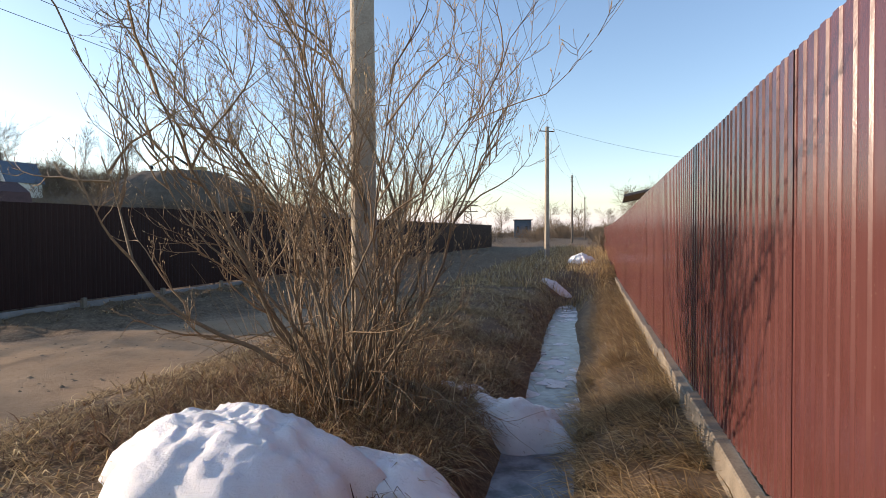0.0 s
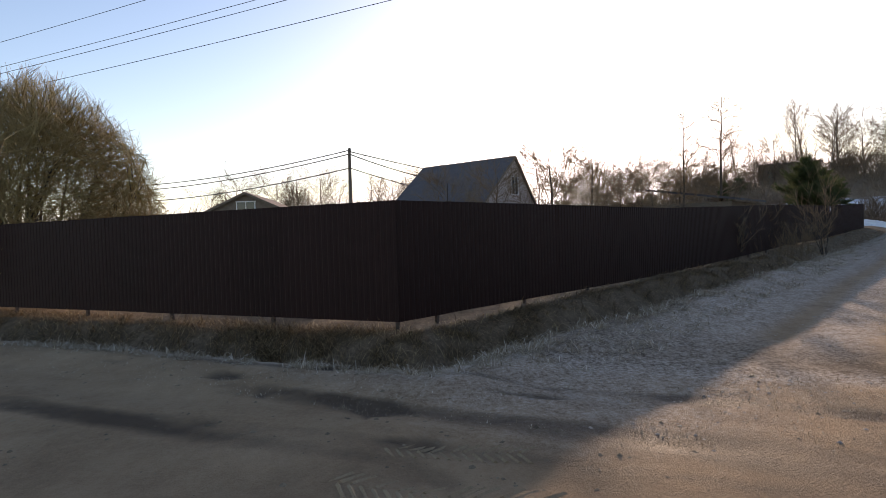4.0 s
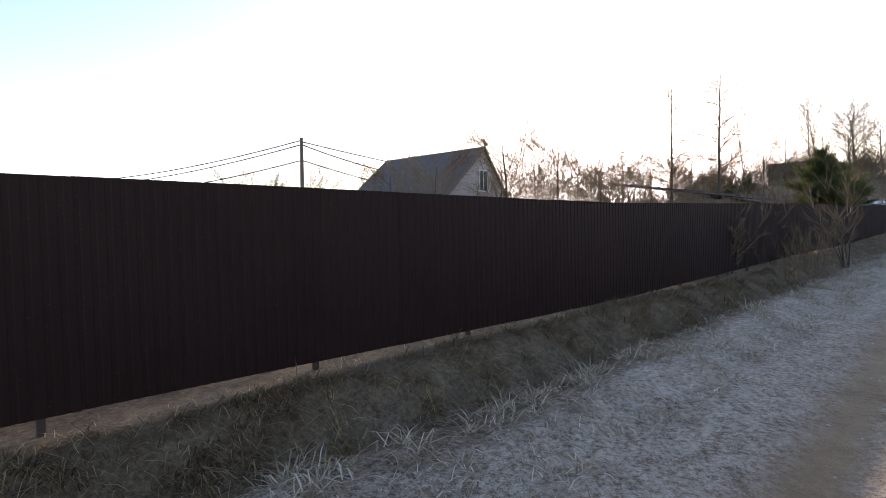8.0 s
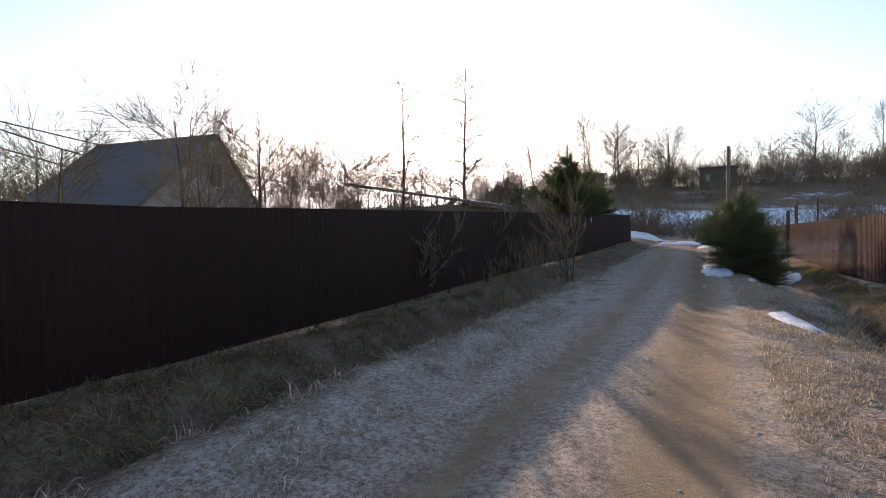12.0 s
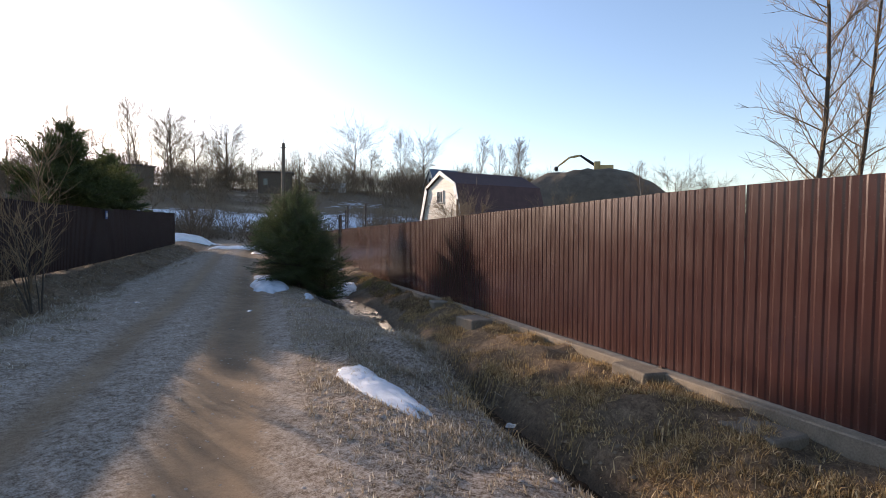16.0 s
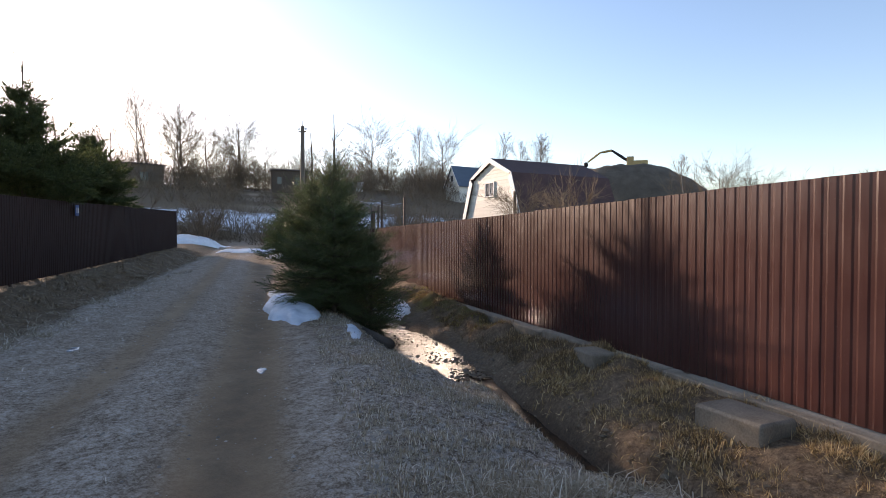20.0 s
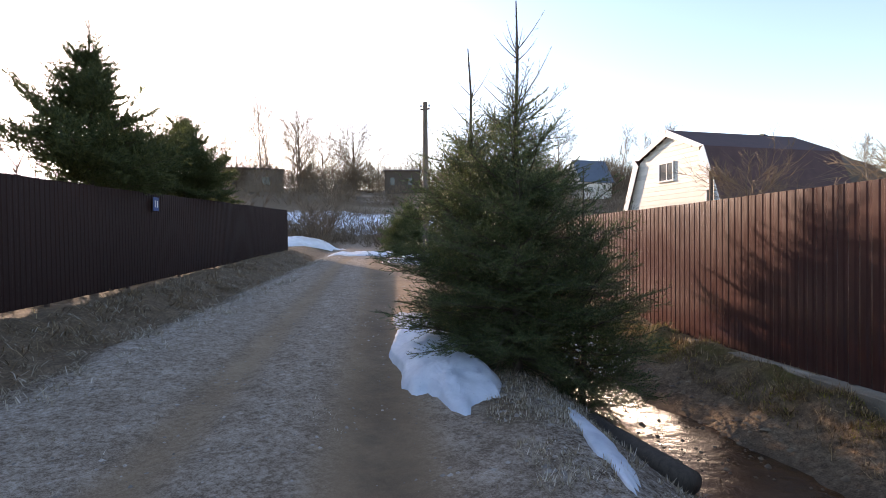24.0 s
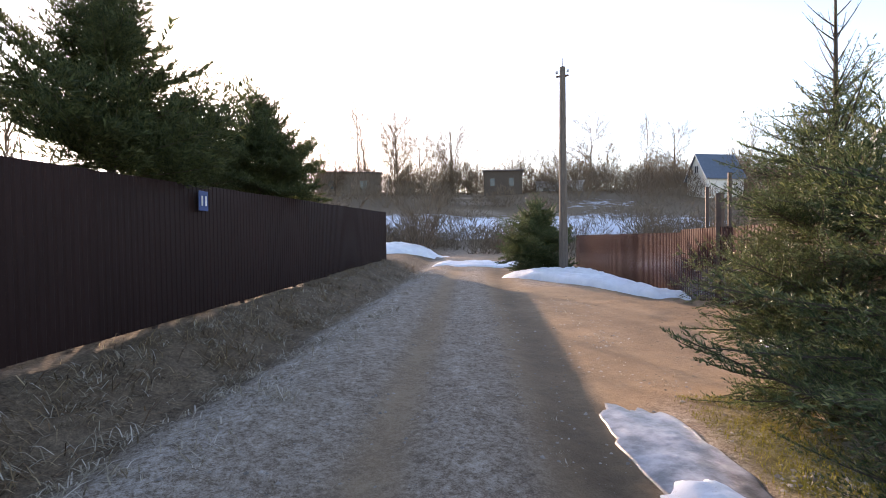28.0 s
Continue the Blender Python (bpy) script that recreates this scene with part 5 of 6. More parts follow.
for az, far, s, kind in (
    (63.5, 104, 1.12, birch), (64.4, 100, 1.15, birch), (60.8, 98, 1.0, maple), (58.6, 104, 0.95, ash), (55.6, 100, 0.9, ash), (53.4, 112, 0.8, maple),
    (50.2, 112, 0.85, ash), (46.8, 118, 0.9, ash), (43.0, 108, 1.15, maple), (41.4, 122, 0.9, ash), (38.2, 112, 1.1, birch), (35.6, 118, 1.15, maple), (36.5, 125, 0.9, ash),
    (30.0, 135, 1.2, birch), (27.6, 138, 1.25, birch), (26.2, 132, 1.15, birch), (25.2, 140, 1.2, birch), (66.5, 96, 0.8, maple), (68.4, 92, 0.75, ash), (70.0, 100, 0.9, birch),
    (71.5, 88, 0.75, maple), (73.5, 95, 0.8, ash), (75.5, 90, 0.8, maple), (77.5, 98, 0.85, ash), (79.5, 92, 0.85, maple), (81.5, 100, 0.9, ash), (83.5, 94, 0.85, maple), (85.5, 102, 0.95, ash), (87.5, 96, 0.9, maple),
    (90, 105, 0.95, maple), (92.5, 110, 1.0, ash), (95, 104, 0.9, maple), (97.5, 112, 1.1, ash), (100, 118, 1.4, maple), (102, 112, 1.3, ash), (104, 122, 1.45, maple), (106, 118, 1.3, ash), (108, 124, 1.3, maple), (109.5, 112, 1.1, birch), (111.5, 116, 1.15, birch), (114, 126, 1.35, ash), (116, 122, 1.4, maple), (118, 128, 1.35, ash), (121, 124, 1.4, ash), (124, 130, 1.3, maple), (127, 132, 1.3, ash),
    (12.0, 75, 0.85, birch), (9.5, 80, 0.8, maple), (6.5, 88, 0.7, ash), (3.0, 82, 0.7, maple), (-1.0, 90, 0.75, birch), (-6, 96, 0.8, ash),
):
    x, y = polar(az, far)
    copy_thing(kind, on(x, y, -0.1, rt.uniform(0, 360)) @ Matrix.Scale(s * rt.uniform(0.92, 1.08), 4))
for m, e, s, kind in ((62, 3, 0.5, birch), (70, 6, 0.6, maple), (78, 2.5, 0.62, birch), (86, 7, 0.7, birch), (94, 4, 0.75, ash), (100, 9, 0.8, birch), (108, 3, 0.8, maple), (116, 7, 0.85, birch), (95, 22, 0.85, birch), (105, 18, 0.8, maple), (110, 26, 0.85, birch), (118, 12, 0.8, ash), (124, 20, 0.95, birch), (130, 30, 0.9, maple), (150, -2, 0.7, ash), (160, -10, 0.7, maple), (170, 6, 0.75, ash), (175, -20, 0.8, maple), (165, -34, 0.8, ash), (60, 14, 0.5, maple), (70, 16, 0.55, birch), (52, 13, 0.45, ash), (150, -45, 0.8, maple), (140, -58, 0.8, ash)):
    x, y = main_road(m, e)
    copy_thing(kind, on(x, y, -0.1, rt.uniform(0, 360)) @ Matrix.Scale(s, 4))
for az, far, h in ((72.5, 70, 5.5), (24.3, 118, 6.0), (70.3, 84, 4.5), (100.0, 100, 7.0)):
    x, y = polar(az, far)
    spruce("small dark spruce on the far slope", int(far), h, h * 0.24, on(x, y), M_NEEDLE_DARK, dense=7, length=0.3, group="far spruces", whorl=0.6, per=6)


def thicket(name, label, centres, seed, mat, high, thick, longest=9.0, stems=0.07):
    """Leafless brushwood: domes of thin twigs that fork outwards from their stems."""
    rng = np.random.default_rng(seed)
    vs = []
    for x, y, r, n, h in centres:
        n = int(n * 1.9)
        a, q = rng.uniform(0, 6.283, n), np.sqrt(rng.random(n))
        t = rng.beta(1.7, 1.3, n)
        spread = r * q * (0.45 + 0.55 * np.sin(np.pi * np.clip(t, 0.1, 0.9)))
        px, py = x + spread * np.cos(a), y + spread * np.sin(a)
        pz = height(px, py, False) - 0.15
        top = h * (1 - 0.45 * q**2) * rng.uniform(0.8, 1.0, n)
        p = np.column_stack([px, py, pz + t * top])
        d = np.column_stack([np.cos(a) * q * 0.7, np.sin(a) * q * 0.7, np.full(n, 0.9)]) + rng.normal(0, 0.42, (n, 3))
        d /= np.linalg.norm(d, axis=1)[:, None]
        ln = np.minimum(h * rng.uniform(0.12, 0.34, n), longest * rng.uniform(0.25, 1.1, n))
        stem = rng.random(n) < stems
        p[stem, 2] = pz[stem]
        ln[stem] = top[stem] * 0.85
        sd = np.cross(d, rng.normal(0, 1, (n, 3)))
        sd /= np.linalg.norm(sd, axis=1)[:, None] + 1e-9
        w = thick * rng.uniform(0.6, 1.3, n) * np.where(stem, 1.3, 1.0)
        vs.append(np.stack([p - sd * w[:, None], p + sd * w[:, None], p + d * ln[:, None]], 1).reshape(-1, 3))
    v = np.concatenate(vs)
    return solo(name, arrays_mesh(name, v, np.arange(len(v)).reshape(-1, 3), mat), mat, Matrix(), label, "brushwood", kind="stuff")


rb = np.random.default_rng(12)
slope = []
for k in range(430):
    u, v = rb.uniform(60, 135), rb.uniform(-75, 80)
    if abs(v + 5) < 18 and 66 < u < 86 and rb.random() < 0.75:
        continue
    x, y = lane(u, v)
    if 42.8 < math.degrees(math.atan2(-30.1 - x, y - 17.5)) < 46.2 and u < 92:
        continue
    slope.append((x, y, rb.uniform(2.0, 4.5), 290, rb.uniform(1.6, 3.4) * (2.2 if u > 98 else 1.0)))
thicket("brushwood_slope", "brown leafless brushwood on the far slope", slope, 61, M_BRUSH, 3, 0.03)
near_brush = []
for k in range(120):
    u, v = rb.uniform(56, 72), rb.uniform(-34, 30)
    x, y = lane(u, v)
    near_brush.append((x, y, rb.uniform(0.8, 1.8), 140, rb.uniform(1.2, 2.6)))
for k in range(70):
    m, e = rb.uniform(62, 150), rb.uniform(-12, 9)
    x, y = main_road(m, e if m > 95 else (e if abs(e + 6.5) > 3.4 else e + 9))
    near_brush.append((x, y, rb.uniform(1.2, 2.6), 170, rb.uniform(1.6, 3.8)))
for k in range(90):
    m, e = rb.uniform(36, 120), rb.choice([rb.uniform(-26, -11.5), rb.uniform(-2, 6)])
    if m < 46 and e < -8:
        continue
    x, y = main_road(m, e)
    near_brush.append((x, y, rb.uniform(1.0, 2.4), 170, rb.uniform(1.2, 2.8)))
thicket("brushwood_lane_end", "brown leafless bushes at the end of the lane", near_brush, 62, M_BRUSH, 3, 0.022)
garden = []
for k in range(80):
    u, v = rb.uniform(24, 60), rb.uniform(-38, -9)
    x, y = lane(u, v)
    garden.append((x, y, rb.uniform(1.2, 2.4), 420, rb.uniform(1.8, min(4.2, 2.3 + 0.09 * (-9 - v)))))
for k in range(46):
    u, v = rb.uniform(20, 44), rb.uniform(-21, -8.5)
    x, y = lane(u, v)
    garden.append((x, y, rb.uniform(1.1, 2.0), 620, rb.uniform(2.5, 2.8 - 0.085 * (v + 8.5))))
for k in range(46):
    u, v = rb.uniform(36, 66), rb.uniform(13, 60)
    x, y = lane(u, v)
    garden.append((x, y, rb.uniform(1.4, 3.0), 240, rb.uniform(2.0, 3.6)))
thicket("brushwood_gardens", "brown leafless thicket in the gardens behind the fences", garden, 63, M_BRUSH, 3, 0.011, 1.0, 0.025)
skyline = []
for k in range(150):
    az = rb.uniform(84, 150)
    x, y = polar(az, rb.uniform(80, 150), (-5, 0))
    skyline.append((x, y, rb.uniform(2.5, 5.0), 260, rb.uniform(3.0, 6.5) * (1.6 if 97 < az < 130 else 1.0)))
for k in range(40):
    m, e = rb.uniform(110, 190), rb.uniform(-90, 60)
    x, y = main_road(m, e)
    skyline.append((x, y, rb.uniform(3, 6), 260, rb.uniform(3.0, 6.0)))
thicket("brushwood_skyline", "far leafless woods along the skyline", skyline, 64, M_BRUSH, 5, 0.06)


# ---- houses ----
def gable_house(label, m, ridge_z, half, long, eave_z, base_z, wall_m, roof_m, over=0.35, window=None, chimney=False, group="village houses", wide=1.0):
    """Ridge along x from 0 to long; the gable with the window faces -x."""
    th = thing("house", m, label, "house", group)
    g = Geo()
    g.prism([(-half, base_z), (half * wide, base_z), (half * wide, eave_z), (0, ridge_z - 0.12), (-half, eave_z)], 0.0, long)
    wall = part("wall", g, wall_m, th)
    for sg in (-1, 1):
        g = Geo()
        e = half * (wide if sg > 0 else 1.0) + over
        k = (ridge_z - eave_z) / (e - over)
        g.prism([(0, ridge_z), (sg * e, ridge_z - k * e), (sg * e, ridge_z - k * e - 0.10), (0, ridge_z - 0.10)], -over, long + over)
        part("roof_slope", g, roof_m, th)
        g = Geo()
        g.prism([(sg * 0.01, ridge_z - 0.02), (sg * e, ridge_z - k * e - 0.02), (sg * e, ridge_z - k * e - 0.2), (sg * 0.01, ridge_z - 0.2)], -over - 0.03, -over)
        part("bargeboard", g, M_TRIM if wall_m is M_SIDING else M_WOOD, th)
    if window:
        wy, wz, ww, wh = window
        w = part("window", Geo_box((-0.02, wy, wz), (0.06, ww, wh)), M_GLASS, th)
        for c, s in (((-0.05, wy, wz + wh / 2), (0.06, ww + 0.16, 0.09)), ((-0.05, wy, wz - wh / 2), (0.08, ww + 0.2, 0.09)), ((-0.05, wy - ww / 2, wz), (0.06, 0.08, wh)), ((-0.05, wy + ww / 2, wz), (0.06, 0.08, wh)), ((-0.05, wy, wz), (0.05, 0.06, wh))):
            part("window_frame", Geo_box(c, s), M_TRIM, w)
    if chimney:
        part("chimney", Geo_box((long * 0.85, 0.3, ridge_z + 0.15), (0.5, 0.5, 1.0)), M_CONCRETE, th)
    return th


def Geo_box(c, s, bev=0.01):
    g = Geo()
    g.box(c, s, bev=bev)
    return g


ridge_turn = math.degrees(math.atan2(-6.9, -4.3))
gable_house("house with a steep grey roof and pale rose gable", Matrix.Translation((-43.3, 0.1, 0)) @ Matrix.Rotation(radians(ridge_turn), 4, "Z"), 7.2, 3.55, 8.2, 3.2, 0.0, M_PINK, M_ROOF_GREY, over=0.2, wide=1.42, window=(0.0, 5.05, 0.9, 1.3))

# gambrel house
gth = thing("gambrel_house", Matrix.Translation((-34.0, 33.6, 0)) @ Matrix.Rotation(math.atan2(0.79, 0.613) + 0.16, 4, "Z"), "cream house with a brown gambrel roof", "house", "village houses")
PROFILE = [(0.0, 5.35), (1.75, 4.55), (2.75, 2.0)]
g = Geo()
g.prism([(-2.6, 0.2), (2.6, 0.2), (2.6, 2.2), (1.68, 4.45), (0, 5.2), (-1.68, 4.45), (-2.6, 2.2)], 0, 5.0)
gwall = part("wall", g, M_SIDING, gth)
for k in range(18):
    zz = 2.3 + 0.16 * k
    half = float(np.interp(zz, [2.0, 4.45, 5.2], [2.66, 1.66, 0.0])) - 0.04
    if half > 0.15:
        g = Geo()
        g.box((0, 0, 0), (0.02, 2 * half, 0.156), bev=0.003)
        part("siding_board", g, M_SIDING, gwall, m=Matrix.Translation((-0.012, 0, zz)) @ Matrix.Rotation(radians(1.6), 4, "Y"))
for sg in (-1, 1):
    for (y0, z0), (y1, z1), nm in ((PROFILE[0], PROFILE[1], "upper_roof_slope"), (PROFILE[1], PROFILE[2], "lower_roof_slope")):
        g = Geo()
        g.prism([(sg * y0, z0), (sg * y1, z1), (sg * (y1 - 0.08), z1 - 0.04), (sg * max(0, y0 - 0.08), z0 - 0.09)], -0.14, 5.2)
        part(nm, g, M_ROOF_BROWN, gth)
        g = Geo()
        g.prism([(sg * (y0 + 0.015), z0 + 0.012), (sg * (y1 + 0.015), z1 + 0.012), (sg * (y1 - 0.22), z1 - 0.03), (sg * max(0, y0 - 0.20), z0 - 0.22)], -0.175, -0.142)
        part("bargeboard", g, M_TRIM, gth)
for wy, wz, ww, wh, bars in ((0.12, 3.95, 0.72, 0.62, 1), (-1.92, 2.75, 0.24, 0.9, 0)):
    gw = part("window", Geo_box((-0.03, wy, wz), (0.05, ww, wh)), M_GLASS, gth)
    for c, sz in (((-0.06, wy, wz + wh / 2), (0.05, ww + 0.1, 0.06)), ((-0.06, wy, wz - wh / 2), (0.07, ww + 0.14, 0.06)), ((-0.06, wy - ww / 2, wz), (0.05, 0.06, wh)), ((-0.06, wy + ww / 2, wz), (0.05, 0.06, wh))) + ((((-0.055, wy - 0.04, wz), (0.04, 0.05, wh)),) if bars else ()):
        part("window_frame", Geo_box(c, sz), M_TRIM, gw)
g = Geo()
g.tube([(-0.25, -2.2, 2.0), (-0.25, -2.2, 3.7)], [0.06, 0.06], 8)
part("flue_pipe", g, M_STEEL, gth)

# lean-to shed behind the left fence
sh = thing("shed", Matrix.Translation((*lane(22.0, -6.9), 0.3)) @ Matrix.Rotation(math.atan2(-0.79, -0.613), 4, "Z"), "low wooden shed with a sloping grey roof behind the brown fence", "shed")
g = Geo()
g.prism([(-4.5, 0), (0.0, 0), (0.0, 2.6), (-4.5, 2.6)], 0.2, 4.8)
part("wall", g, M_WOOD, sh)
g = Geo()
g.add([(-0.25, y, z) for y, z in ((0.3, 2.72), (0.3, 2.62), (-4.8, 2.72), (-4.8, 2.62))] + [(5.1, y, z) for y, z in ((0.3, 3.62), (0.3, 3.52), (-4.8, 3.62), (-4.8, 3.52))], [(0, 4, 6, 2), (1, 3, 7, 5), (0, 1, 5, 4), (2, 6, 7, 3), (0, 2, 3, 1), (4, 5, 7, 6)])
part("roof_slope", g, M_ROOF_GREY, sh)
# shed behind the red fence
rs = thing("shed", Matrix.Translation((*main_road(21.5, 0.5), 0)) @ Matrix.Rotation(math.atan2(D2[1], D2[0]), 4, "Z"), "new wooden shed with an overhanging mono-pitch roof behind the red fence", "shed")
part("wall", Geo_box((2.2, -2.2, 1.5), (4.0, 3.2, 3.0)), M_WOOD_NEW, rs)
g = Geo()
g.add([(x, y, z + t) for t in (0.0, 0.09) for x, y, z in ((-0.2, 0.5, 2.95), (4.8, 0.5, 2.95), (4.8, -4.2, 3.95), (-0.2, -4.2, 3.95))], [(3, 2, 1, 0), (4, 5, 6, 7), (0, 1, 5, 4), (1, 2, 6, 5), (2, 3, 7, 6), (3, 0, 4, 7)])
part("roof_slope", g, M_ROOF_GREY, rs)
for x in (0.0, 2.3, 4.5):
    part("rafter_post", Geo_box((x, -0.55, 1.5), (0.1, 0.1, 3.1)), M_WOOD_NEW, rs)

# far houses and huts
gable_house("small far house with a blue-grey roof", Matrix.Translation((-71.0, 84.5, 0)) @ Matrix.Rotation(radians(66), 4, "Z"), 13.4, 2.1, 5.2, 10.4, 4.0, M_SIDING, M_BLUE_ROOF, over=0.3, window=(0, 11.3, 0.8, 1.0))
gable_house("low far house with white window frames", Matrix.Translation((-44.7, -20.8, 0)) @ Matrix.Rotation(radians(190), 4, "Z"), 5.5, 3.2, 9.0, 4.0, 0.0, M_WOOD, M_ROOF_BROWN, window=(0, 4.3, 1.4, 0.9))


def hut(label, az, far, size, top, mat, eye=(-30.1, 17.5), turn=0.0):
    x, y = polar(az, far, eye)
    th = thing("hut", Matrix.Translation((x, y, top)) @ Matrix.Rotation(radians(az + turn), 4, "Z"), label, "hut", "far huts")
    w, d, h = size
    part("wall", Geo_box((0, 0, -h / 2 - 0.15), (w, d, h)), mat, th)
    part("roof_slope", Geo_box((0, 0, -0.08), (w + 0.5, d + 0.5, 0.16)), M_ROOF_GREY if mat is not M_TRAILER else M_TRAILER, th)
    for dx in (-w * 0.28, w * 0.22):
        part("window", Geo_box((dx, -d / 2 - 0.02, -h * 0.4), (w * 0.12, 0.05, h * 0.25)), M_GLASS, th)
    return th


hut("dark wooden hut on the far slope", 50.2, 80, (5.4, 4.0, 4.4), 12.3, M_BARK)
hut("white trailer on the far slope", 44.4, 85, (7.0, 2.4, 3.6), 11.2, M_TRAILER)
hut("long low grey shed on the far slope", 66.3, 86, (9.6, 3.5, 5.0), 12.9, M_WOOD)
hut("small dark shed on the far slope", 56.5, 88, (3.6, 3.0, 4.0), 11.6, M_WOOD)
hut("small dark shed on the far slope", 60.5, 84, (3.0, 3.0, 4.0), 11.3, M_WOOD)
hut("blue far building down the road", -8.0, 110, (3.4, 3.0, 5.0), 4.2, M_BLUE_ROOF, (0, 0))

# soil heap with the excavator
HX, HY = -49.3, 101.0
yy, xx = np.meshgrid(np.linspace(-1, 1, 56), np.linspace(-1, 1, 90))
px, py = xx * 14.5, yy * 11.0
ramp = np.clip(1 - np.maximum(np.abs(xx) ** 1.6, 0), 0, 1) ** 0.55 * np.clip(1 - np.abs(yy) ** 2, 0, 1) ** 0.7
hz = 6.5 + (7.4 * np.clip(ramp * 1.25, 0, 1)) + ramp * (0.6 * wave(px, py, 4.0, 3) + 0.25 * wave(px, py, 1.2, 2))
idh = np.arange(hz.size).reshape(hz.shape)
qh = np.stack([idh[:-1, :-1], idh[1:, :-1], idh[1:, 1:], idh[:-1, 1:]], -1).reshape(-1, 4)
solo("soil_mound", arrays_mesh("soil_mound", np.stack([px, py, hz - 1.0], -1).reshape(-1, 3), qh, M_SOIL, True), M_SOIL, Matrix.Translation((HX, HY, 0)) @ Matrix.Rotation(radians(20), 4, "Z"), "high heap of dark dug soil", "soil heap")
ex = thing("excavator", Matrix.Translation((-46.4, 99.0, 12.3)) @ Matrix.Rotation(radians(200), 4, "Z") @ Matrix.Scale(0.74, 4), "yellow excavator with a raised dark arm on the soil heap", "excavator")
for y in (-1.1, 1.1):
    g = Geo()
    g.tube([(-2.0, y, 0.45), (2.0, y, 0.45)], [0.45, 0.45], 10)
    g.box((0, y, 0.45), (4.0, 0.55, 0.9), bev=0.2)
    part("track", g, M_DARK, ex)
part("body", Geo_box((-0.9, 0, 1.6), (3.4, 2.5, 1.2), 0.15), M_YELLOW, ex)
cab = part("cab", Geo_box((0.9, 0.7, 2.1), (1.4, 1.1, 1.9), 0.1), M_YELLOW, ex)
part("cab_window", Geo_box((1.62, 0.7, 2.3), (0.04, 0.8, 1.0), 0.01), M_GLASS, cab)
for nm, a, b, r in (("boom", (0.6, 0, 1.8), (4.6, 0, 4.6), 0.28), ("boom_tip", (4.6, 0, 4.6), (7.0, 0, 4.2), 0.24), ("arm", (7.0, 0, 4.2), (9.6, 0, 2.2), 0.2)):
    g = Geo()
    g.tube([a, tuple((p + q) / 2 for p, q in zip(a, b)), b], [r, r * 1.1, r * 0.8], 4)
    part(nm, g, M_YELLOW if nm != "boom" else M_DARK, ex)
part("bucket", Geo_box((9.9, 0, 1.7), (0.9, 1.0, 1.0), 0.25), M_DARK, ex)

# lattice mast far down the road
lm = thing("lattice_mast", Matrix.Translation((6.0, 150.0, 0)), "far lattice power mast", "mast", "masts")
g = Geo()
for sx in (-1, 1):
    for sy in (-1, 1):
        g.tube([(sx * 1.6, sy * 1.6, 0), (sx * 0.5, sy * 0.5, 10.5)], [0.09, 0.07], 4)
for k in range(8):
    z0, z1 = k * 1.3, (k + 1) * 1.3
    w0, w1 = 1.6 - 1.1 * z0 / 10.5, 1.6 - 1.1 * z1 / 10.5
    for sy in (-1, 1):
        g.tube([(-w0, sy * w0, z0), (w1, sy * w1, z1)], [0.05, 0.05], 3)
        g.tube([(w0, sy * w0, z0), (-w1, sy * w1, z1)], [0.05, 0.05], 3)
part("tower", g, M_STEEL, lm)
for z in (7.5, 9.2, 10.4):
    part("crossarm", Geo_box((0, 0, z), (5.6, 0.2, 0.2)), M_STEEL, lm)


# ---- snow, ice and water ----
def heap(label, x, y, a, b, high, turn, seed, mat, n=46, sharp=1.0, name="snow_mound", category="snow heap", lump=0.22, level=-9.0):
    """An uneven mound of old snow lying on the ground."""
    t = radians(turn)
    g, r = np.meshgrid(np.linspace(0, 2 * np.pi, 72, endpoint=False), np.linspace(0.0, 1.0, n))
    edge = 1 + 0.34 * wave(np.cos(g) * 2 + seed, np.sin(g) * 2, 0.8, 4)
    lx, ly = a * r * edge * np.cos(g), b * r * edge * np.sin(g)
    wx, wy = x + lx * math.cos(t) - ly * math.sin(t), y + lx * math.sin(t) + ly * math.cos(t)
    body = np.clip(1 - r**2, 0, 1) ** (0.62 * sharp)
    flat = height(wx, wy) if level < -5 else np.maximum(height(wx, wy) - high * body, level - 0.1)
    fuzz = min(1.0, high * 4)
    z = flat + high * body * (1 + lump * wave(wx + seed, wy, 0.5, 3)) + 0.05 * fuzz * wave(wx, wy, 0.16, 3) * body**0.5 + 0.028 * fuzz * wave(wx, wy, 0.06, 2) * body**0.5 - 0.07 * step(0.86, 1.0, r)
    v = np.stack([wx, wy, z], -1).reshape(-1, 3)
    i = np.arange(n * 72).reshape(n, 72)
    q = np.stack([i[:-1], np.roll(i, -1, 1)[:-1], np.roll(i, -1, 1)[1:], i[1:]], -1).reshape(-1, 4)
    return solo(name, arrays_mesh(name, v, q[:, ::-1], mat, True), mat, Matrix(), label, category, "old snow")


heap("rounded heap of old white snow beside the bush", -1.92, 2.24, 0.86, 0.62, 0.42, -8, 1, M_SNOW, lump=0.14)
heap("low tongue of old snow beside the bush", -0.85, 2.45, 0.8, 0.3, 0.16, -14, 7, M_SNOW)
heap("dirty snow heap lying in the ditch", -0.12, 4.4, 0.72, 0.46, 0.30, -38, 2, M_SNOW_DIRTY, lump=0.5, level=-0.28)
heap("small snow remnant in the ditch", 2.9, 16.5, 0.6, 0.35, 0.18, 30, 3, M_SNOW_DIRTY)
heap("dirty snow remnant by the red fence", 6.0, 25.5, 1.1, 0.6, 0.4, 60, 4, M_SNOW_DIRTY)
heap("thin patch of old snow on the verge", *lane(14.9, 2.13), 0.98, 0.25, 0.05, 160, 5, M_SNOW_ICY_SHADED)
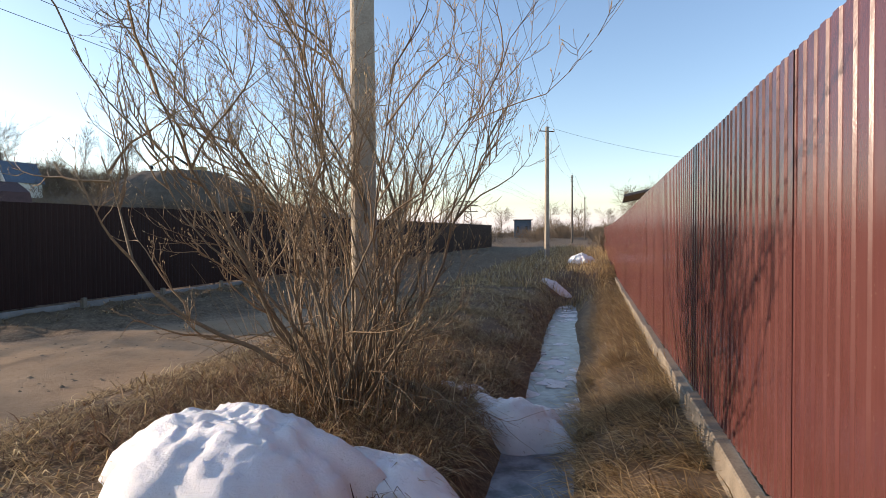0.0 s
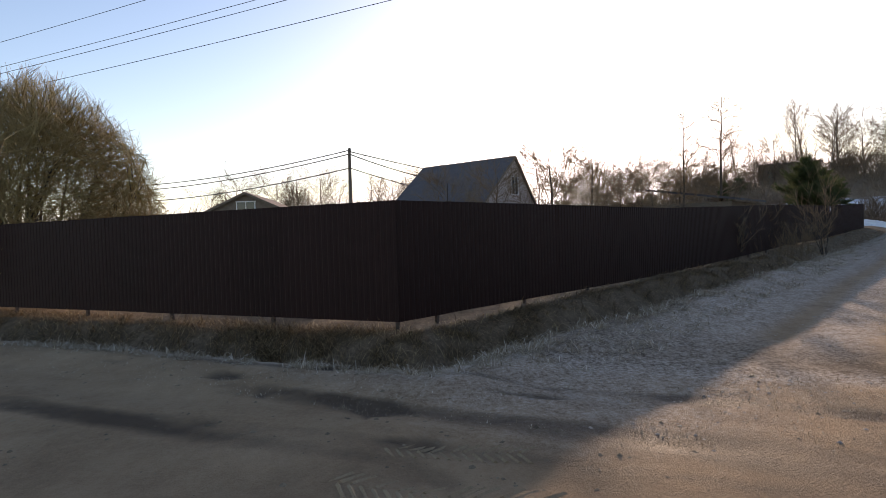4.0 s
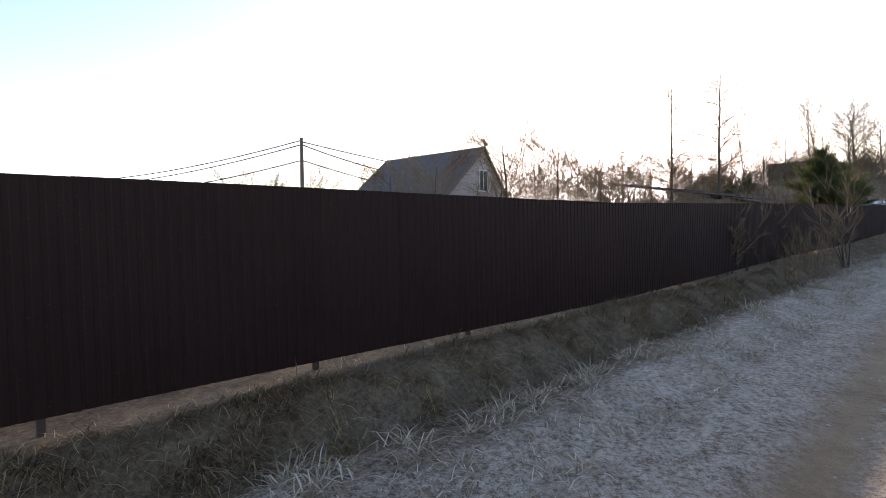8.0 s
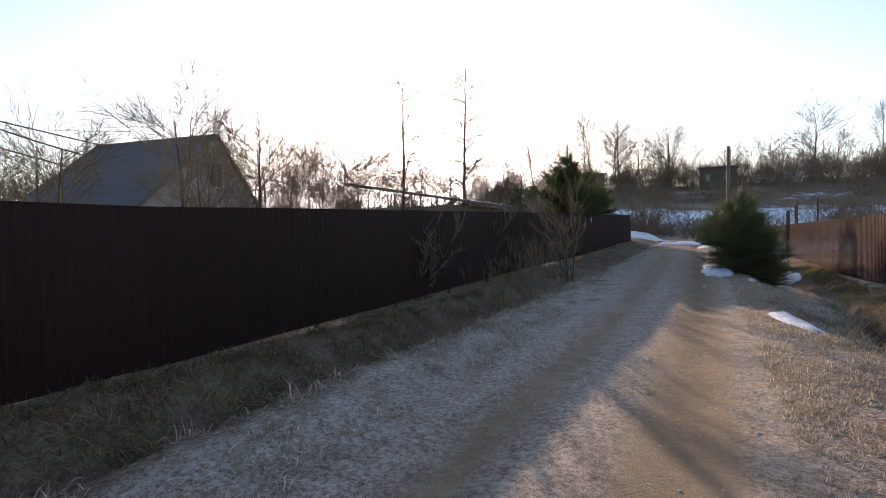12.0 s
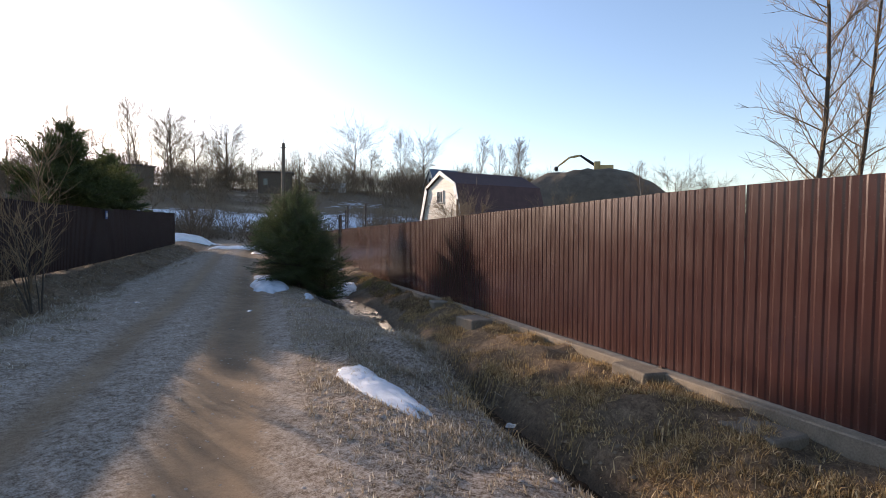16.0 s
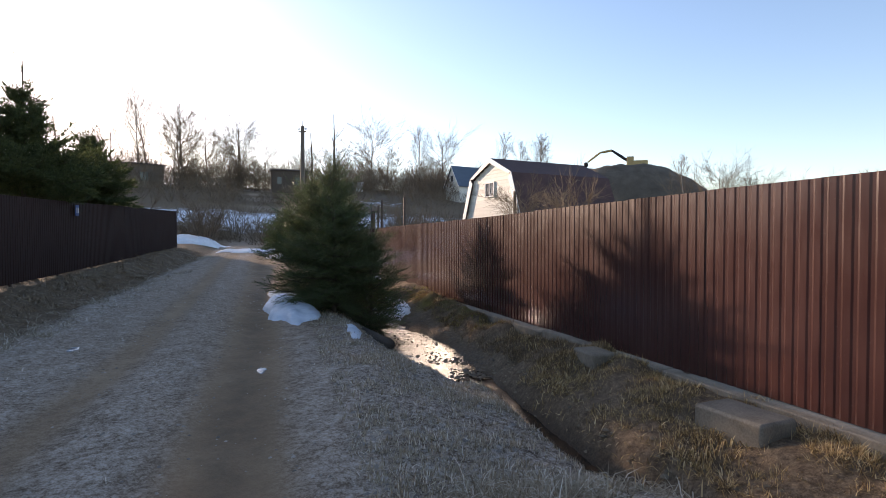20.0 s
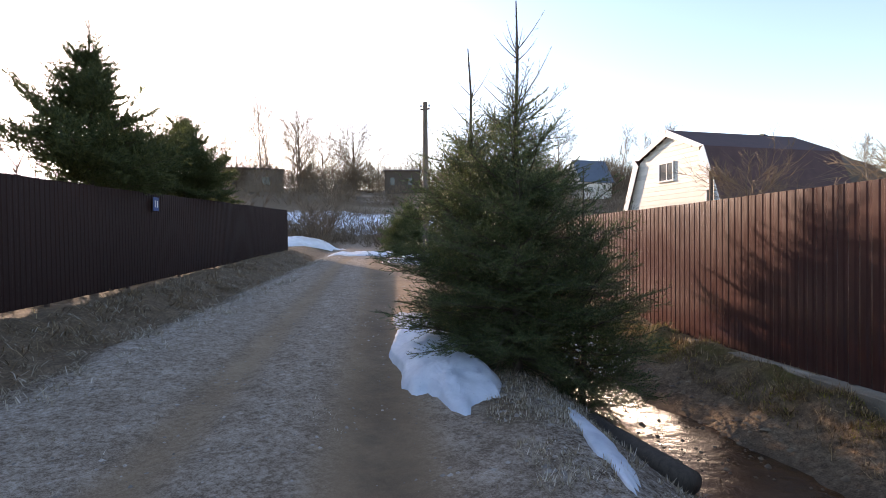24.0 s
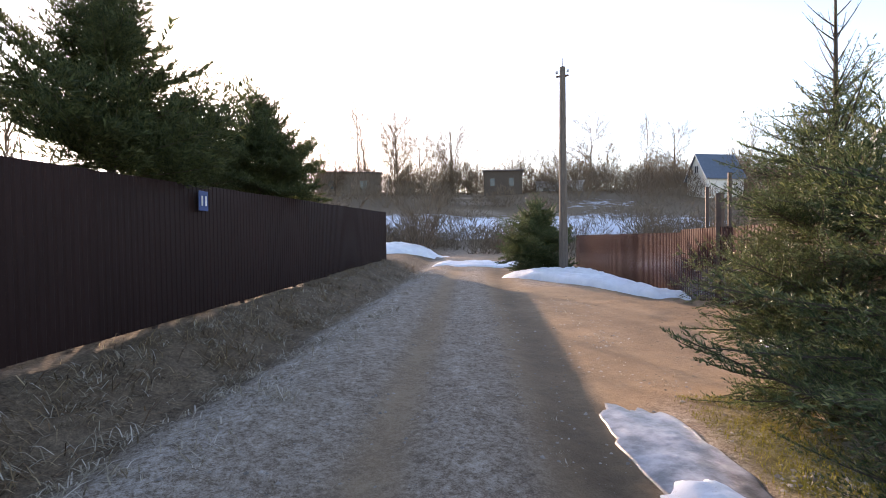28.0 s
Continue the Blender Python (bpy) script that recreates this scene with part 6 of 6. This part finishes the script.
heap("strip of old snow beside a spruce", *lane(26.0, 1.12), 1.95, 0.52, 0.16, LANE_TURN + 2, 6, M_SNOW_ICY_SHADED, lump=0.5)
# the grey ice colour also stands in for shade on this strip
heap("strip of wet ice beside a spruce, greyed for shade", *lane(28.1, 1.05), 1.3, 0.34, 0.03, LANE_TURN + 4, 16, M_ICE)
heap("small old snow patch in the ditch behind a spruce", *lane(27.3, 3.5), 0.9, 0.4, 0.15, LANE_TURN, 8, M_SNOW)
heap("snow bank beside a utility pole", *lane(39.0, 2.7), 3.4, 0.75, 0.34, LANE_TURN + 40, 9, M_SNOW)
heap("snow patch at the end of the lane", *lane(46.5, 0.0), 3.2, 1.3, 0.16, LANE_TURN + 75, 10, M_SNOW_DIRTY)
heap("snow patch at the end of the lane", *lane(54.0, -6.5), 4.5, 2.4, 0.55, LANE_TURN + 90, 11, M_SNOW)
heap("broken snow remnant on the driveway edge", *lane(31.2, 3.6), 0.8, 0.35, 0.12, LANE_TURN + 10, 12, M_SNOW_DIRTY)
heap("thin snow strip on the ditch edge", *lane(23.5, 2.12), 0.95, 0.12, 0.05, LANE_TURN + 172, 13, M_SNOW_ICY_SHADED)


def ribbon(name, pts, widths, z, mat, label, category):
    """A level strip of water or ice along a line."""
    g = Geo()
    n = len(pts)
    vs = []
    for i, p in enumerate(pts):
        a, b = Vector(pts[max(i - 1, 0)]), Vector(pts[min(i + 1, n - 1)])
        d = (b - a).normalized()
        s = Vector((-d.y, d.x)) * widths[i] / 2
        for k in (-1, -0.33, 0.33, 1):
            vs.append((p[0] + s.x * k, p[1] + s.y * k, z[i]))
    g.add(vs, [(i * 4 + k, i * 4 + k + 1, i * 4 + k + 5, i * 4 + k + 4) for i in range(n - 1) for k in range(3)])
    return solo(name, g, mat, Matrix(), label, category, kind="structure")


ms = [1.7 + 0.6 * k for k in range(44)]
ribbon("ditch_ice", [main_road(m, float(ditch_line(m))) for m in ms], [0.95] * 44, [-0.36 - 0.019 * min(m + 1, 21) for m in ms], M_ICE, "grey ice in the roadside ditch", "ice")


def ice_plates(name, places, size, mat, label, seed):
    """Broken plates of ice and crusted snow: flat uneven polygons with their own thickness."""
    rnd = random.Random(seed)
    g = Geo()
    for x, y, z in places:
        n = rnd.randint(7, 11)
        r, turn, tip = rnd.uniform(*size), rnd.uniform(0, 6.283), (rnd.gauss(0, 0.03), rnd.gauss(0, 0.03))
        reach = [r * rnd.uniform(0.4, 1.3) for i in range(n)]
        ring = [(reach[i] * math.cos(turn + 6.283 * i / n), reach[i] * math.sin(turn + 6.283 * i / n)) for i in range(n)]
        thick = rnd.uniform(0.003, 0.010)
        top = [(x + a, y + b, z + thick + tip[0] * a + tip[1] * b) for a, b in ring]
        low = [(x + a * 1.06, y + b * 1.06, z - 0.03) for a, b in ring]
        g.add(top + low, [tuple(range(n))] + [(i, n + i, n + (i + 1) % n, (i + 1) % n) for i in range(n)])
    return solo(name, g, mat, Matrix(), label, "ice", kind="stuff")


rp = random.Random(77)
shards = []
for k in range(64):
    m = rp.uniform(4.6, 22.0)
    e = float(ditch_line(m)) + rp.gauss(0, 0.2)
    shards.append((*main_road(m, e), -0.36 - 0.019 * min(m + 1, 21)))
ice_plates("ditch_ice_plates", shards, (0.06, 0.20), M_SNOW_DIRTY, "broken plates of crusted snow on the ditch ice", 78)
shards = []
for k in range(70):
    u = rp.uniform(0.0, 11.0)
    shards.append((*lane(u, float(lane_ditch(u)) + rp.gauss(0, 0.12)), float(np.interp(u, [-1, 5, 14], [-0.15, -0.245, -0.215]))))
ice_plates("lane_ice_plates", shards, (0.05, 0.14), M_SNOW_DIRTY, "broken plates of thin ice in the lane ditch", 79)
us = [-1.2 + 0.5 * k for k in range(60)]
iu = [-1.5 + 0.5 * k for k in range(26)]
ribbon("ditch_glint_ice", [lane(u, float(lane_ditch(u))) for u in iu], [float(np.interp(u, [-1.5, 3, 11], [0.9, 0.55, 0.4])) for u in iu], [float(np.interp(u, [-1, 5, 14], [-0.15, -0.245, -0.215])) for u in iu], M_GLINT_ICE, "frozen melt water with a painted pale sky glint in the lane ditch", "ice")
ribbon("ditch_water", [lane(u, float(lane_ditch(u))) for u in us], [float(np.interp(u, [-1, 3, 20, 22.5], [0.9, 0.45, 0.45, 2.0])) for u in us], [float(np.interp(u, [-1, 5, 14, 20, 23, 29], [-0.17, -0.27, -0.22, -0.15, -0.085, -0.085])) for u in us], M_WATER, "dark melt water in the lane ditch", "water")
g = Geo()
g.tube([(*lane(23.22, 2.66), 0.06), (*lane(24.35, 2.40), 0.09)], [0.085, 0.085], 18)
g.tube([(*lane(23.205, 2.663), 0.06), (*lane(23.3, 2.641), 0.062)], [0.068, 0.068], 18)
solo("drain_pipe", g, M_BARK, Matrix(), "dark muddy pipe lying on the ditch edge", "pipe", smooth=True)

# ---- house number sign and fence fittings ----
sx, sy = lane(32.35, float(left_fence_v(32.35)) + 0.05)
sg = thing("house_sign", Matrix.Translation((sx, sy, 2.5)) @ Matrix.Rotation(math.atan2(U2[1], U2[0]) + math.pi, 4, "Z"), "small blue house number sign on the fence", "sign")
part("plate", Geo_box((0, 0.0, 0), (0.27, 0.012, 0.3), 0.004), M_SIGN, sg)
for dx in (-0.055, 0.055):
    part("digit_bar", Geo_box((dx, 0.012, 0), (0.045, 0.006, 0.15), 0.002), M_TRIM, sg, "white digit")
for u, v, hgt in ((36.2, 4.9, 2.75), (37.6, 5.0, 2.6), (35.2, 5.6, 2.8)):
    x, y = lane(u, v)
    g = Geo()
    g.tube([(0, 0, -0.3), (0, 0, hgt)], [0.04, 0.04], 8)
    solo("steel_post", g, M_STEEL, on(x, y), "grey steel post standing behind the fence", "post", "steel posts")
gp = thing("gate_post", on(*lane(35.6, 4.45)), "dark brown steel gate post at the fence end", "post")
part("shaft", Geo_box((0, 0, 1.0), (0.12, 0.12, 2.3)), M_STEEL, gp)

# ---- grass ----
blades("straw_verge", scatter_main(34000, -3.0, 16.0, -5.1, -1.6, 0.5, lambda m, e: (m > 1.2) | (e < -2.6)), M_STRAW, (0.10, 0.34), 1.3, (0.005, 0.012), "matted yellow straw on the road verge", flat=0.9)
blades("straw_clumps", clumped(scatter_main(1100, -3.0, 9.0, -4.6, -1.7, 0.4, lambda m, e: (m > 1.2) | (e < -2.6)), 20, 0.07), M_STRAW, (0.10, 0.30), 1.3, (0.004, 0.009), "clumps of flattened straw on the road verge", flat=1.0)
blades("russet_verge", scatter_main(26000, -3.0, 12.0, -4.9, -1.6, 0.5, lambda m, e: (m > 1.2) | (e < -2.6)), M_RUSSET, (0.06, 0.24), 1.35, (0.005, 0.012), "flattened brown thatch on the road verge", flat=0.9)
blades("straw_tussock", scatter_main(13000, 1.6, 9.0, -3.6, -1.5, 0.8), M_STRAW, (0.18, 0.45), 1.25, (0.005, 0.010), "long tangled straw round the bush", flat=0.9)
blades("russet_tangle", scatter_main(16000, 1.4, 7.5, -4.0, -1.5, 0.6), M_RUSSET, (0.15, 0.45), 1.25, (0.005, 0.010), "tangled russet grass under the bush", flat=1.0)
blades("straw_far_verge", scatter_main(14000, 14.0, 46.0, -5.0, -0.6, 0.4), M_STRAW, (0.2, 0.5), 0.7, (0.008, 0.016), "dry yellow grass along the far verge")
blades("straw_fence_bank", clumped(scatter_main(1150, 0.4, 24.0, -0.75, 0.8, 0.35), 30, 0.08), M_STRAW, (0.22, 0.52), 1.15, (0.005, 0.011), "long combed straw on the bank of the red fence", flat=1.0, wind=math.pi - 0.3)
DOWN = math.atan2(V2[1], V2[0])


def off_left(u, v, lo, hi):
    w = v - left_fence_v(u)
    return (w > lo) & (w < hi)


def left_strip(n, lo, hi, u0=-2.2, u1=46.0):
    return scatter_lane(n, u0, u1, -5.8, -1.6, 0.5, lambda u, v: off_left(u, v, lo, hi))


blades("grass_left_bank", clumped(left_strip(1500, 0.1, 1.4, -2.2, 17.0), 26, 0.08), M_BANK_SHADED, (0.14, 0.42), 1.2, (0.005, 0.011), "matted dead grass combed down the ditch bank", flat=1.0, wind=DOWN)
blades("grass_left_bank_far", clumped(left_strip(1000, 0.1, 1.4, 17.0, 46.0), 14, 0.10), M_BANK_SHADED, (0.14, 0.42), 1.2, (0.006, 0.013), "matted dead grass on the far ditch bank", flat=1.0)
blades("russet_left_bank", left_strip(16000, 0.3, 1.6), M_RUSSET, (0.14, 0.4), 1.25, (0.005, 0.011), "brown dead grass hanging down the ditch bank", flat=1.0, wind=DOWN)
blades("straw_left_bank", clumped(left_strip(420, 0.2, 1.3, -2.2, 24.0), 22, 0.06), M_STRAW, (0.12, 0.34), 1.2, (0.004, 0.008), "pale straw clumps on the ditch bank", flat=1.1)
blades("straw_left_shelf", left_strip(12000, -0.3, 0.5), M_STRAW, (0.06, 0.2), 1.0, (0.004, 0.009), "dry straw on the shelf under the brown fence", flat=0.9)
blades("frost_left_lip", clumped(left_strip(950, 1.85, 2.6, -2.5, 24.0), 24, 0.06), M_FROST, (0.13, 0.36), 1.05, (0.006, 0.012), "curled frosted grass hanging over the ditch lip", flat=1.1)
def off_corner(m, e, lo, hi):
    xs, ys = m * D2[0] + e * E2[0], m * D2[1] + e * E2[1]
    u, v = lies(xs, ys)[:2]
    d = fence_gap(u, v, e)
    return (d > lo) & (d < hi) & (u < 0.5)


blades("frost_corner_lip", clumped(scatter_main(700, -15.0, -3.0, -10.6, -8.0, 0.5, lambda m, e: off_corner(m, e, 1.85, 2.6)), 22, 0.07), M_FROST, (0.08, 0.28), 1.1, (0.006, 0.012), "curled frosted grass on the ditch lip at the corner", flat=1.1)
blades("corner_grass", clumped(scatter_main(520, -9.5, -3.0, -11.4, -9.0, 0.5, lambda m, e: off_corner(m, e, 0.05, 1.35)), 26, 0.08), M_BANK_SHADED, (0.12, 0.36), 1.15, (0.005, 0.011), "matted dead grass round the fence corner", flat=1.0)
blades("frost_left_verge", clumped(left_strip(1500, 2.1, 3.6, -2.5, 22.0), 20, 0.09), M_FROST, (0.07, 0.22), 1.15, (0.006, 0.012), "frosted dead grass on the verge", flat=1.0)
blades("frost_left_verge_far", clumped(left_strip(1100, 0.4, 2.6, 20.0, 44.0), 18, 0.10), M_FROST, (0.08, 0.26), 1.15, (0.006, 0.012), "frosted straw on the far verge", flat=1.0)
tufts("frost_lane_tufts", scatter_lane(7500, -3.5, 36.0, -2.6, 1.7, 0.9, lambda u, v: (np.abs(v + 0.75) > 0.33) & (np.abs(v - 0.75) > 0.40)), 7, M_FROST, (0.02, 0.055), 0.03, (0.005, 0.011), "short frosted grass between the wheel tracks", 0.9)
blades("frost_mouth_grass", scatter_main(50000, -13.0, 2.0, -10.0, -7.4, 0.7, lambda m, e: ~off_corner(m, e, -9.0, 1.8)), M_FROST, (0.012, 0.05), 1.1, (0.005, 0.012), "short frosted grass at the mouth of the lane", simple=True)
tufts("frost_right_verge", scatter_lane(13000, 0.0, 27.5, 1.45, 3.25, 0.4), 11, M_FROST, (0.02, 0.07), 0.035, (0.006, 0.014), "short frosted grass tufts on the verge", 0.7)
blades("frost_right_tufts", scatter_lane(22000, 0.0, 27.0, 1.7, 3.1, 0.95), M_FROST, (0.05, 0.13), 1.0, (0.004, 0.009), "longer frosted tufts on the verge", flat=0.8)
blades("grass_right_bank", scatter_lane(30000, 2.0, 29.0, 3.6, 4.95, 0.6, lambda u, v: (u < 20.3) | ((v > 4.3) & (RNG.random(len(u)) < 0.25))), M_STRAW, (0.03, 0.11), 1.2, (0.006, 0.012), "matted dead grass below the fence footing", flat=0.9)
tufts("straw_right_bank", scatter_lane(11500, 2.0, 20.8, 3.75, 4.95, 0.45), 10, M_STRAW, (0.03, 0.10), 0.04, (0.004, 0.009), "yellowed grass tufts below the fence footing", 0.9)
blades("hummock_grass", clumped(scatter_lane(420, 15.2, 17.7, 2.0, 3.5, 0.5), 24, 0.06), M_FROST, (0.08, 0.26), 1.1, (0.004, 0.009), "tangled frosted stalks on the hummock by the ditch", flat=1.1)
tufts("bank_tufts", scatter_lane(2600, 20.0, 28.0, 4.0, 4.95, 0.6), 12, M_BANK_SHADED, (0.04, 0.13), 0.05, (0.004, 0.009), "dead grass tufts on the steep ditch bank", 1.0)
blades("moss_by_snow", scatter_lane(15000, 26.6, 29.4, 1.4, 2.7, 0.6), M_MOSS, (0.02, 0.06), 0.8, (0.005, 0.011), "yellow-green moss beside the snow strip", "moss", simple=True)
blades("moss_right_bank", scatter_lane(12000, 23.2, 28.5, 4.0, 4.8, 0.95), M_MOSS, (0.02, 0.06), 0.8, (0.005, 0.011), "yellow-green moss on the ditch bank", "moss", simple=True)
blades("straw_tufts", scatter_lane(3000, 13.5, 17.5, 2.7, 3.6, 0.9), M_STRAW, (0.12, 0.3), 0.8, (0.004, 0.008), "dry straw tufts on the ditch edge", flat=0.9)
blades("grass_leg_bank", scatter_main(22000, -30.0, -6.0, -11.2, -9.6, 0.45), M_BANK_SHADED, (0.14, 0.4), 1.2, (0.006, 0.013), "matted dead grass below the shaded brown fence", flat=0.9)
blades("grass_corner", scatter_main(8000, 2.0, 30.0, -11.0, -9.5, 0.45), M_BANK_SHADED, (0.08, 0.25), 1.1, (0.006, 0.012), "dead grass below the corner fence", flat=0.8)
blades("frost_heap_grass", scatter_lane(30000, 0.0, 7.0, 0.6, 3.2, 0.6), M_FROST, (0.03, 0.14), 1.1, (0.005, 0.011), "frosted dead grass on the earth heap", flat=0.9)


def lumps(name, xy, mat, size, label, category, level=None):
    """Clods and stones lying loose, as one sheet of small rough lumps."""
    n = len(xy)
    base = np.array([[1, 0, 0], [0.3, 0.95, 0], [-0.8, 0.6, 0], [-0.8, -0.6, 0], [0.3, -0.95, 0], [0.1, 0.05, 0.75]])
    tri = np.array([[0, 1, 5], [1, 2, 5], [2, 3, 5], [3, 4, 5], [4, 0, 5]])
    r = size[0] * (size[1] / size[0]) ** (RNG.random(n) ** 2.5)
    a = RNG.uniform(0, 6.283, n)
    v = base[None] * (1 + RNG.normal(0, 0.22, (n, 6, 1))) * r[:, None, None]
    c, s = np.cos(a)[:, None], np.sin(a)[:, None]
    x, y = v[..., 0] * c - v[..., 1] * s, v[..., 0] * s + v[..., 1] * c
    z = v[..., 2] * RNG.uniform(0.5, 1.0, (n, 1)) + np.maximum(height(xy[:, 0], xy[:, 1]), -9.0 if level is None else level)[:, None] - 0.004
    verts = np.stack([x + xy[:, :1], y + xy[:, 1:], z], -1).reshape(-1, 3)
    tris = (tri[None] + np.arange(n)[:, None, None] * 6).reshape(-1, 3)
    return solo(name, arrays_mesh(name, verts, tris, mat), mat, Matrix(), label, category, kind="stuff")


M_GRIT = surface("frosted_grit", (0.16, 0.13, 0.10), (0.46, 0.41, 0.35), 9, 60, 0.9, 0.3, 0.01, vary=0.45, island=True)
M_CLOD = surface("dry_clod", (0.10, 0.075, 0.045), (0.30, 0.23, 0.15), 9, 60, 0.95, 0.3, 0.01, vary=0.35, island=True)
lumps("road_clods", scatter_main(7000, -14.0, 16.0, -9.7, -4.6, 0.6), M_CLOD, (0.006, 0.035), "small clods and stones on the dirt road", "clods")
pit_spots = np.array([main_road(pm + RNG.normal(0, 0.3 * a), pe + RNG.normal(0, 0.14 * a)) for pm, pe, a in PITS for k in range(30)])
lumps("pit_clods", pit_spots, M_CLOD, (0.006, 0.022), "trodden clods round the muddy hollows", "clods")
lumps("lane_gravel", scatter_lane(26000, -4.0, 36.0, -2.6, 1.8, 0.55), M_GRIT, (0.006, 0.026), "loose gravel on the lane", "gravel")
lumps("drive_clods", scatter_lane(2500, 28.5, 38.0, 0.4, 5.5, 0.5), M_CLOD, (0.006, 0.03), "small clods on the driveway", "clods")
lumps("heap_clods", scatter_lane(1500, 0.0, 7.0, 0.6, 3.2, 0.5), M_CLOD, (0.015, 0.07), "clods on the earth heap", "clods")
lumps("ditch_litter", scatter_lane(3500, 8.0, 27.5, 2.8, 4.0, 0.5), M_CLOD, (0.01, 0.04), "leaf litter and mud in the ditch", "litter")


M_TREAD = surface("pressed_dirt", (0.24, 0.17, 0.10), (0.42, 0.31, 0.19), 9, 60, 0.95, 0.2, 0.01)


def tyre_print(label, a, b, wide, gap, tall=0.012):
    """Chevron ridges that a tyre pressed into the dirt."""
    a, b = Vector(a), Vector(b)
    d = (b - a).normalized()
    n = Vector((-d.y, d.x))
    g = Geo()
    for k in range(int((b - a).length / gap)):
        c = a + d * (k * gap)
        for sg in (-1, 1):
            p, q = c + n * sg * 0.015, c + n * sg * wide / 2 + d * wide * 0.35
            w = d * gap * 0.28
            pts = [p - w, p + w, q + w, q - w, p, q]
            if RNG.random() < 0.2:
                continue
            g.add([(v.x, v.y, ground_z(v.x, v.y) + (tall * RNG.uniform(0.5, 1.2) if i > 3 else -0.004)) for i, v in enumerate(pts)], [(0, 4, 5, 3), (1, 2, 5, 4), (0, 1, 4), (2, 3, 5)])
    return solo("tyre_print", g, M_TREAD, Matrix(), label, "tyre print", "tyre prints", "stuff")


tyre_print("chevron tyre print pressed into the dirt road", main_road(-4.4, -6.15), main_road(-2.9, -6.35), 0.3, 0.08, 0.014)
tyre_print("chevron tyre print pressed into the dirt road", main_road(-4.3, -6.75), main_road(-3.2, -6.95), 0.26, 0.08, 0.012)

lumps("verge_grit", scatter_lane(16000, 2.0, 28.0, 1.5, 3.2, 0.6), M_GRIT, (0.008, 0.035), "frosted earth crumbs on the verge", "clods")
M_LITTER = surface("wet_leaf_litter", (0.05, 0.032, 0.018), (0.22, 0.15, 0.085), 9, 60, 0.6, 0.2, 0.01, vary=0.4, island=True)
lumps("floating_litter", scatter_lane(5200, 21.5, 28.0, 2.4, 3.9, 0.75), M_LITTER, (0.012, 0.045), "wet leaves and stalks lying in the melt water", "litter", -0.092)


# ---- small things along the ditch and in the ruts ----
def stump(label, u, v, high, rad, seed):
    """A broken stub of wood with a torn, uneven top."""
    rnd = random.Random(seed)
    g = Geo()
    n = 11
    rings = [(-0.1, 1.25), (0.05, 1.05), (high * 0.6, 0.9), (high, 0.8)]
    vs = []
    for k, (z, w) in enumerate(rings):
        for i in range(n):
            a = 6.283 * i / n
            q = rad * w * rnd.uniform(0.85, 1.15)
            vs.append((q * math.cos(a), q * math.sin(a), z + (rnd.uniform(-0.3, 0.25) * high if k == 3 else 0)))
    vs.append((0, 0, high * 0.55))
    fs = [(k * n + i, k * n + (i + 1) % n, (k + 1) * n + (i + 1) % n, (k + 1) * n + i) for k in range(3) for i in range(n)]
    fs += [(3 * n + i, 3 * n + (i + 1) % n, 4 * n) for i in range(n)]
    g.add(vs, fs)
    return solo("stump", g, M_BARK, on(*lane(u, v)), label, "stump", "stumps by the ditch")


stump("dark rotten stump on the ditch edge", 16.35, 3.40, 0.2, 0.12, 5)
stump("pale splintered stub of a branch by the ditch", 16.7, 3.31, 0.24, 0.05, 6)
for u, v, a in ((14.7, 3.56, 40),):
    x, y = lane(u, v)
    rl = random.Random(int(u * 10))
    g = Geo()
    pts = [(0.075 * math.cos(6.283 * i / 9) * rl.uniform(0.6, 1.2), 0.04 * math.sin(6.283 * i / 9) * rl.uniform(0.6, 1.2)) for i in range(9)]
    g.add([(px, py, 0.0) for px, py in pts] + [(px * 0.75, py * 0.75, 0.03 + rl.uniform(-0.012, 0.012)) for px, py in pts] + [(0, 0, 0.022)], [(i, (i + 1) % 9, 9 + (i + 1) % 9, 9 + i) for i in range(9)] + [(9 + i, 9 + (i + 1) % 9, 18) for i in range(9)])
    solo("plastic_litter", g, M_TRIM, Matrix.Translation((x, y, max(ground_z(x, y), -0.2))) @ Matrix.Rotation(radians(a), 4, "Z"), "crumpled piece of white plastic lying in the ditch", "litter", "ditch litter")
for u, v, a, b in ((21.2, 0.77, 0.16, 0.06), (22.8, -1.58, 0.2, 0.06), (17.1, 2.29, 0.12, 0.07)):
    heap("small thin ice patch on the lane", *lane(u, v), a, b, 0.012, LANE_TURN, int(u * 7), M_GLINT_ICE, n=10, name="ice_patch", category="ice", lump=0.1)
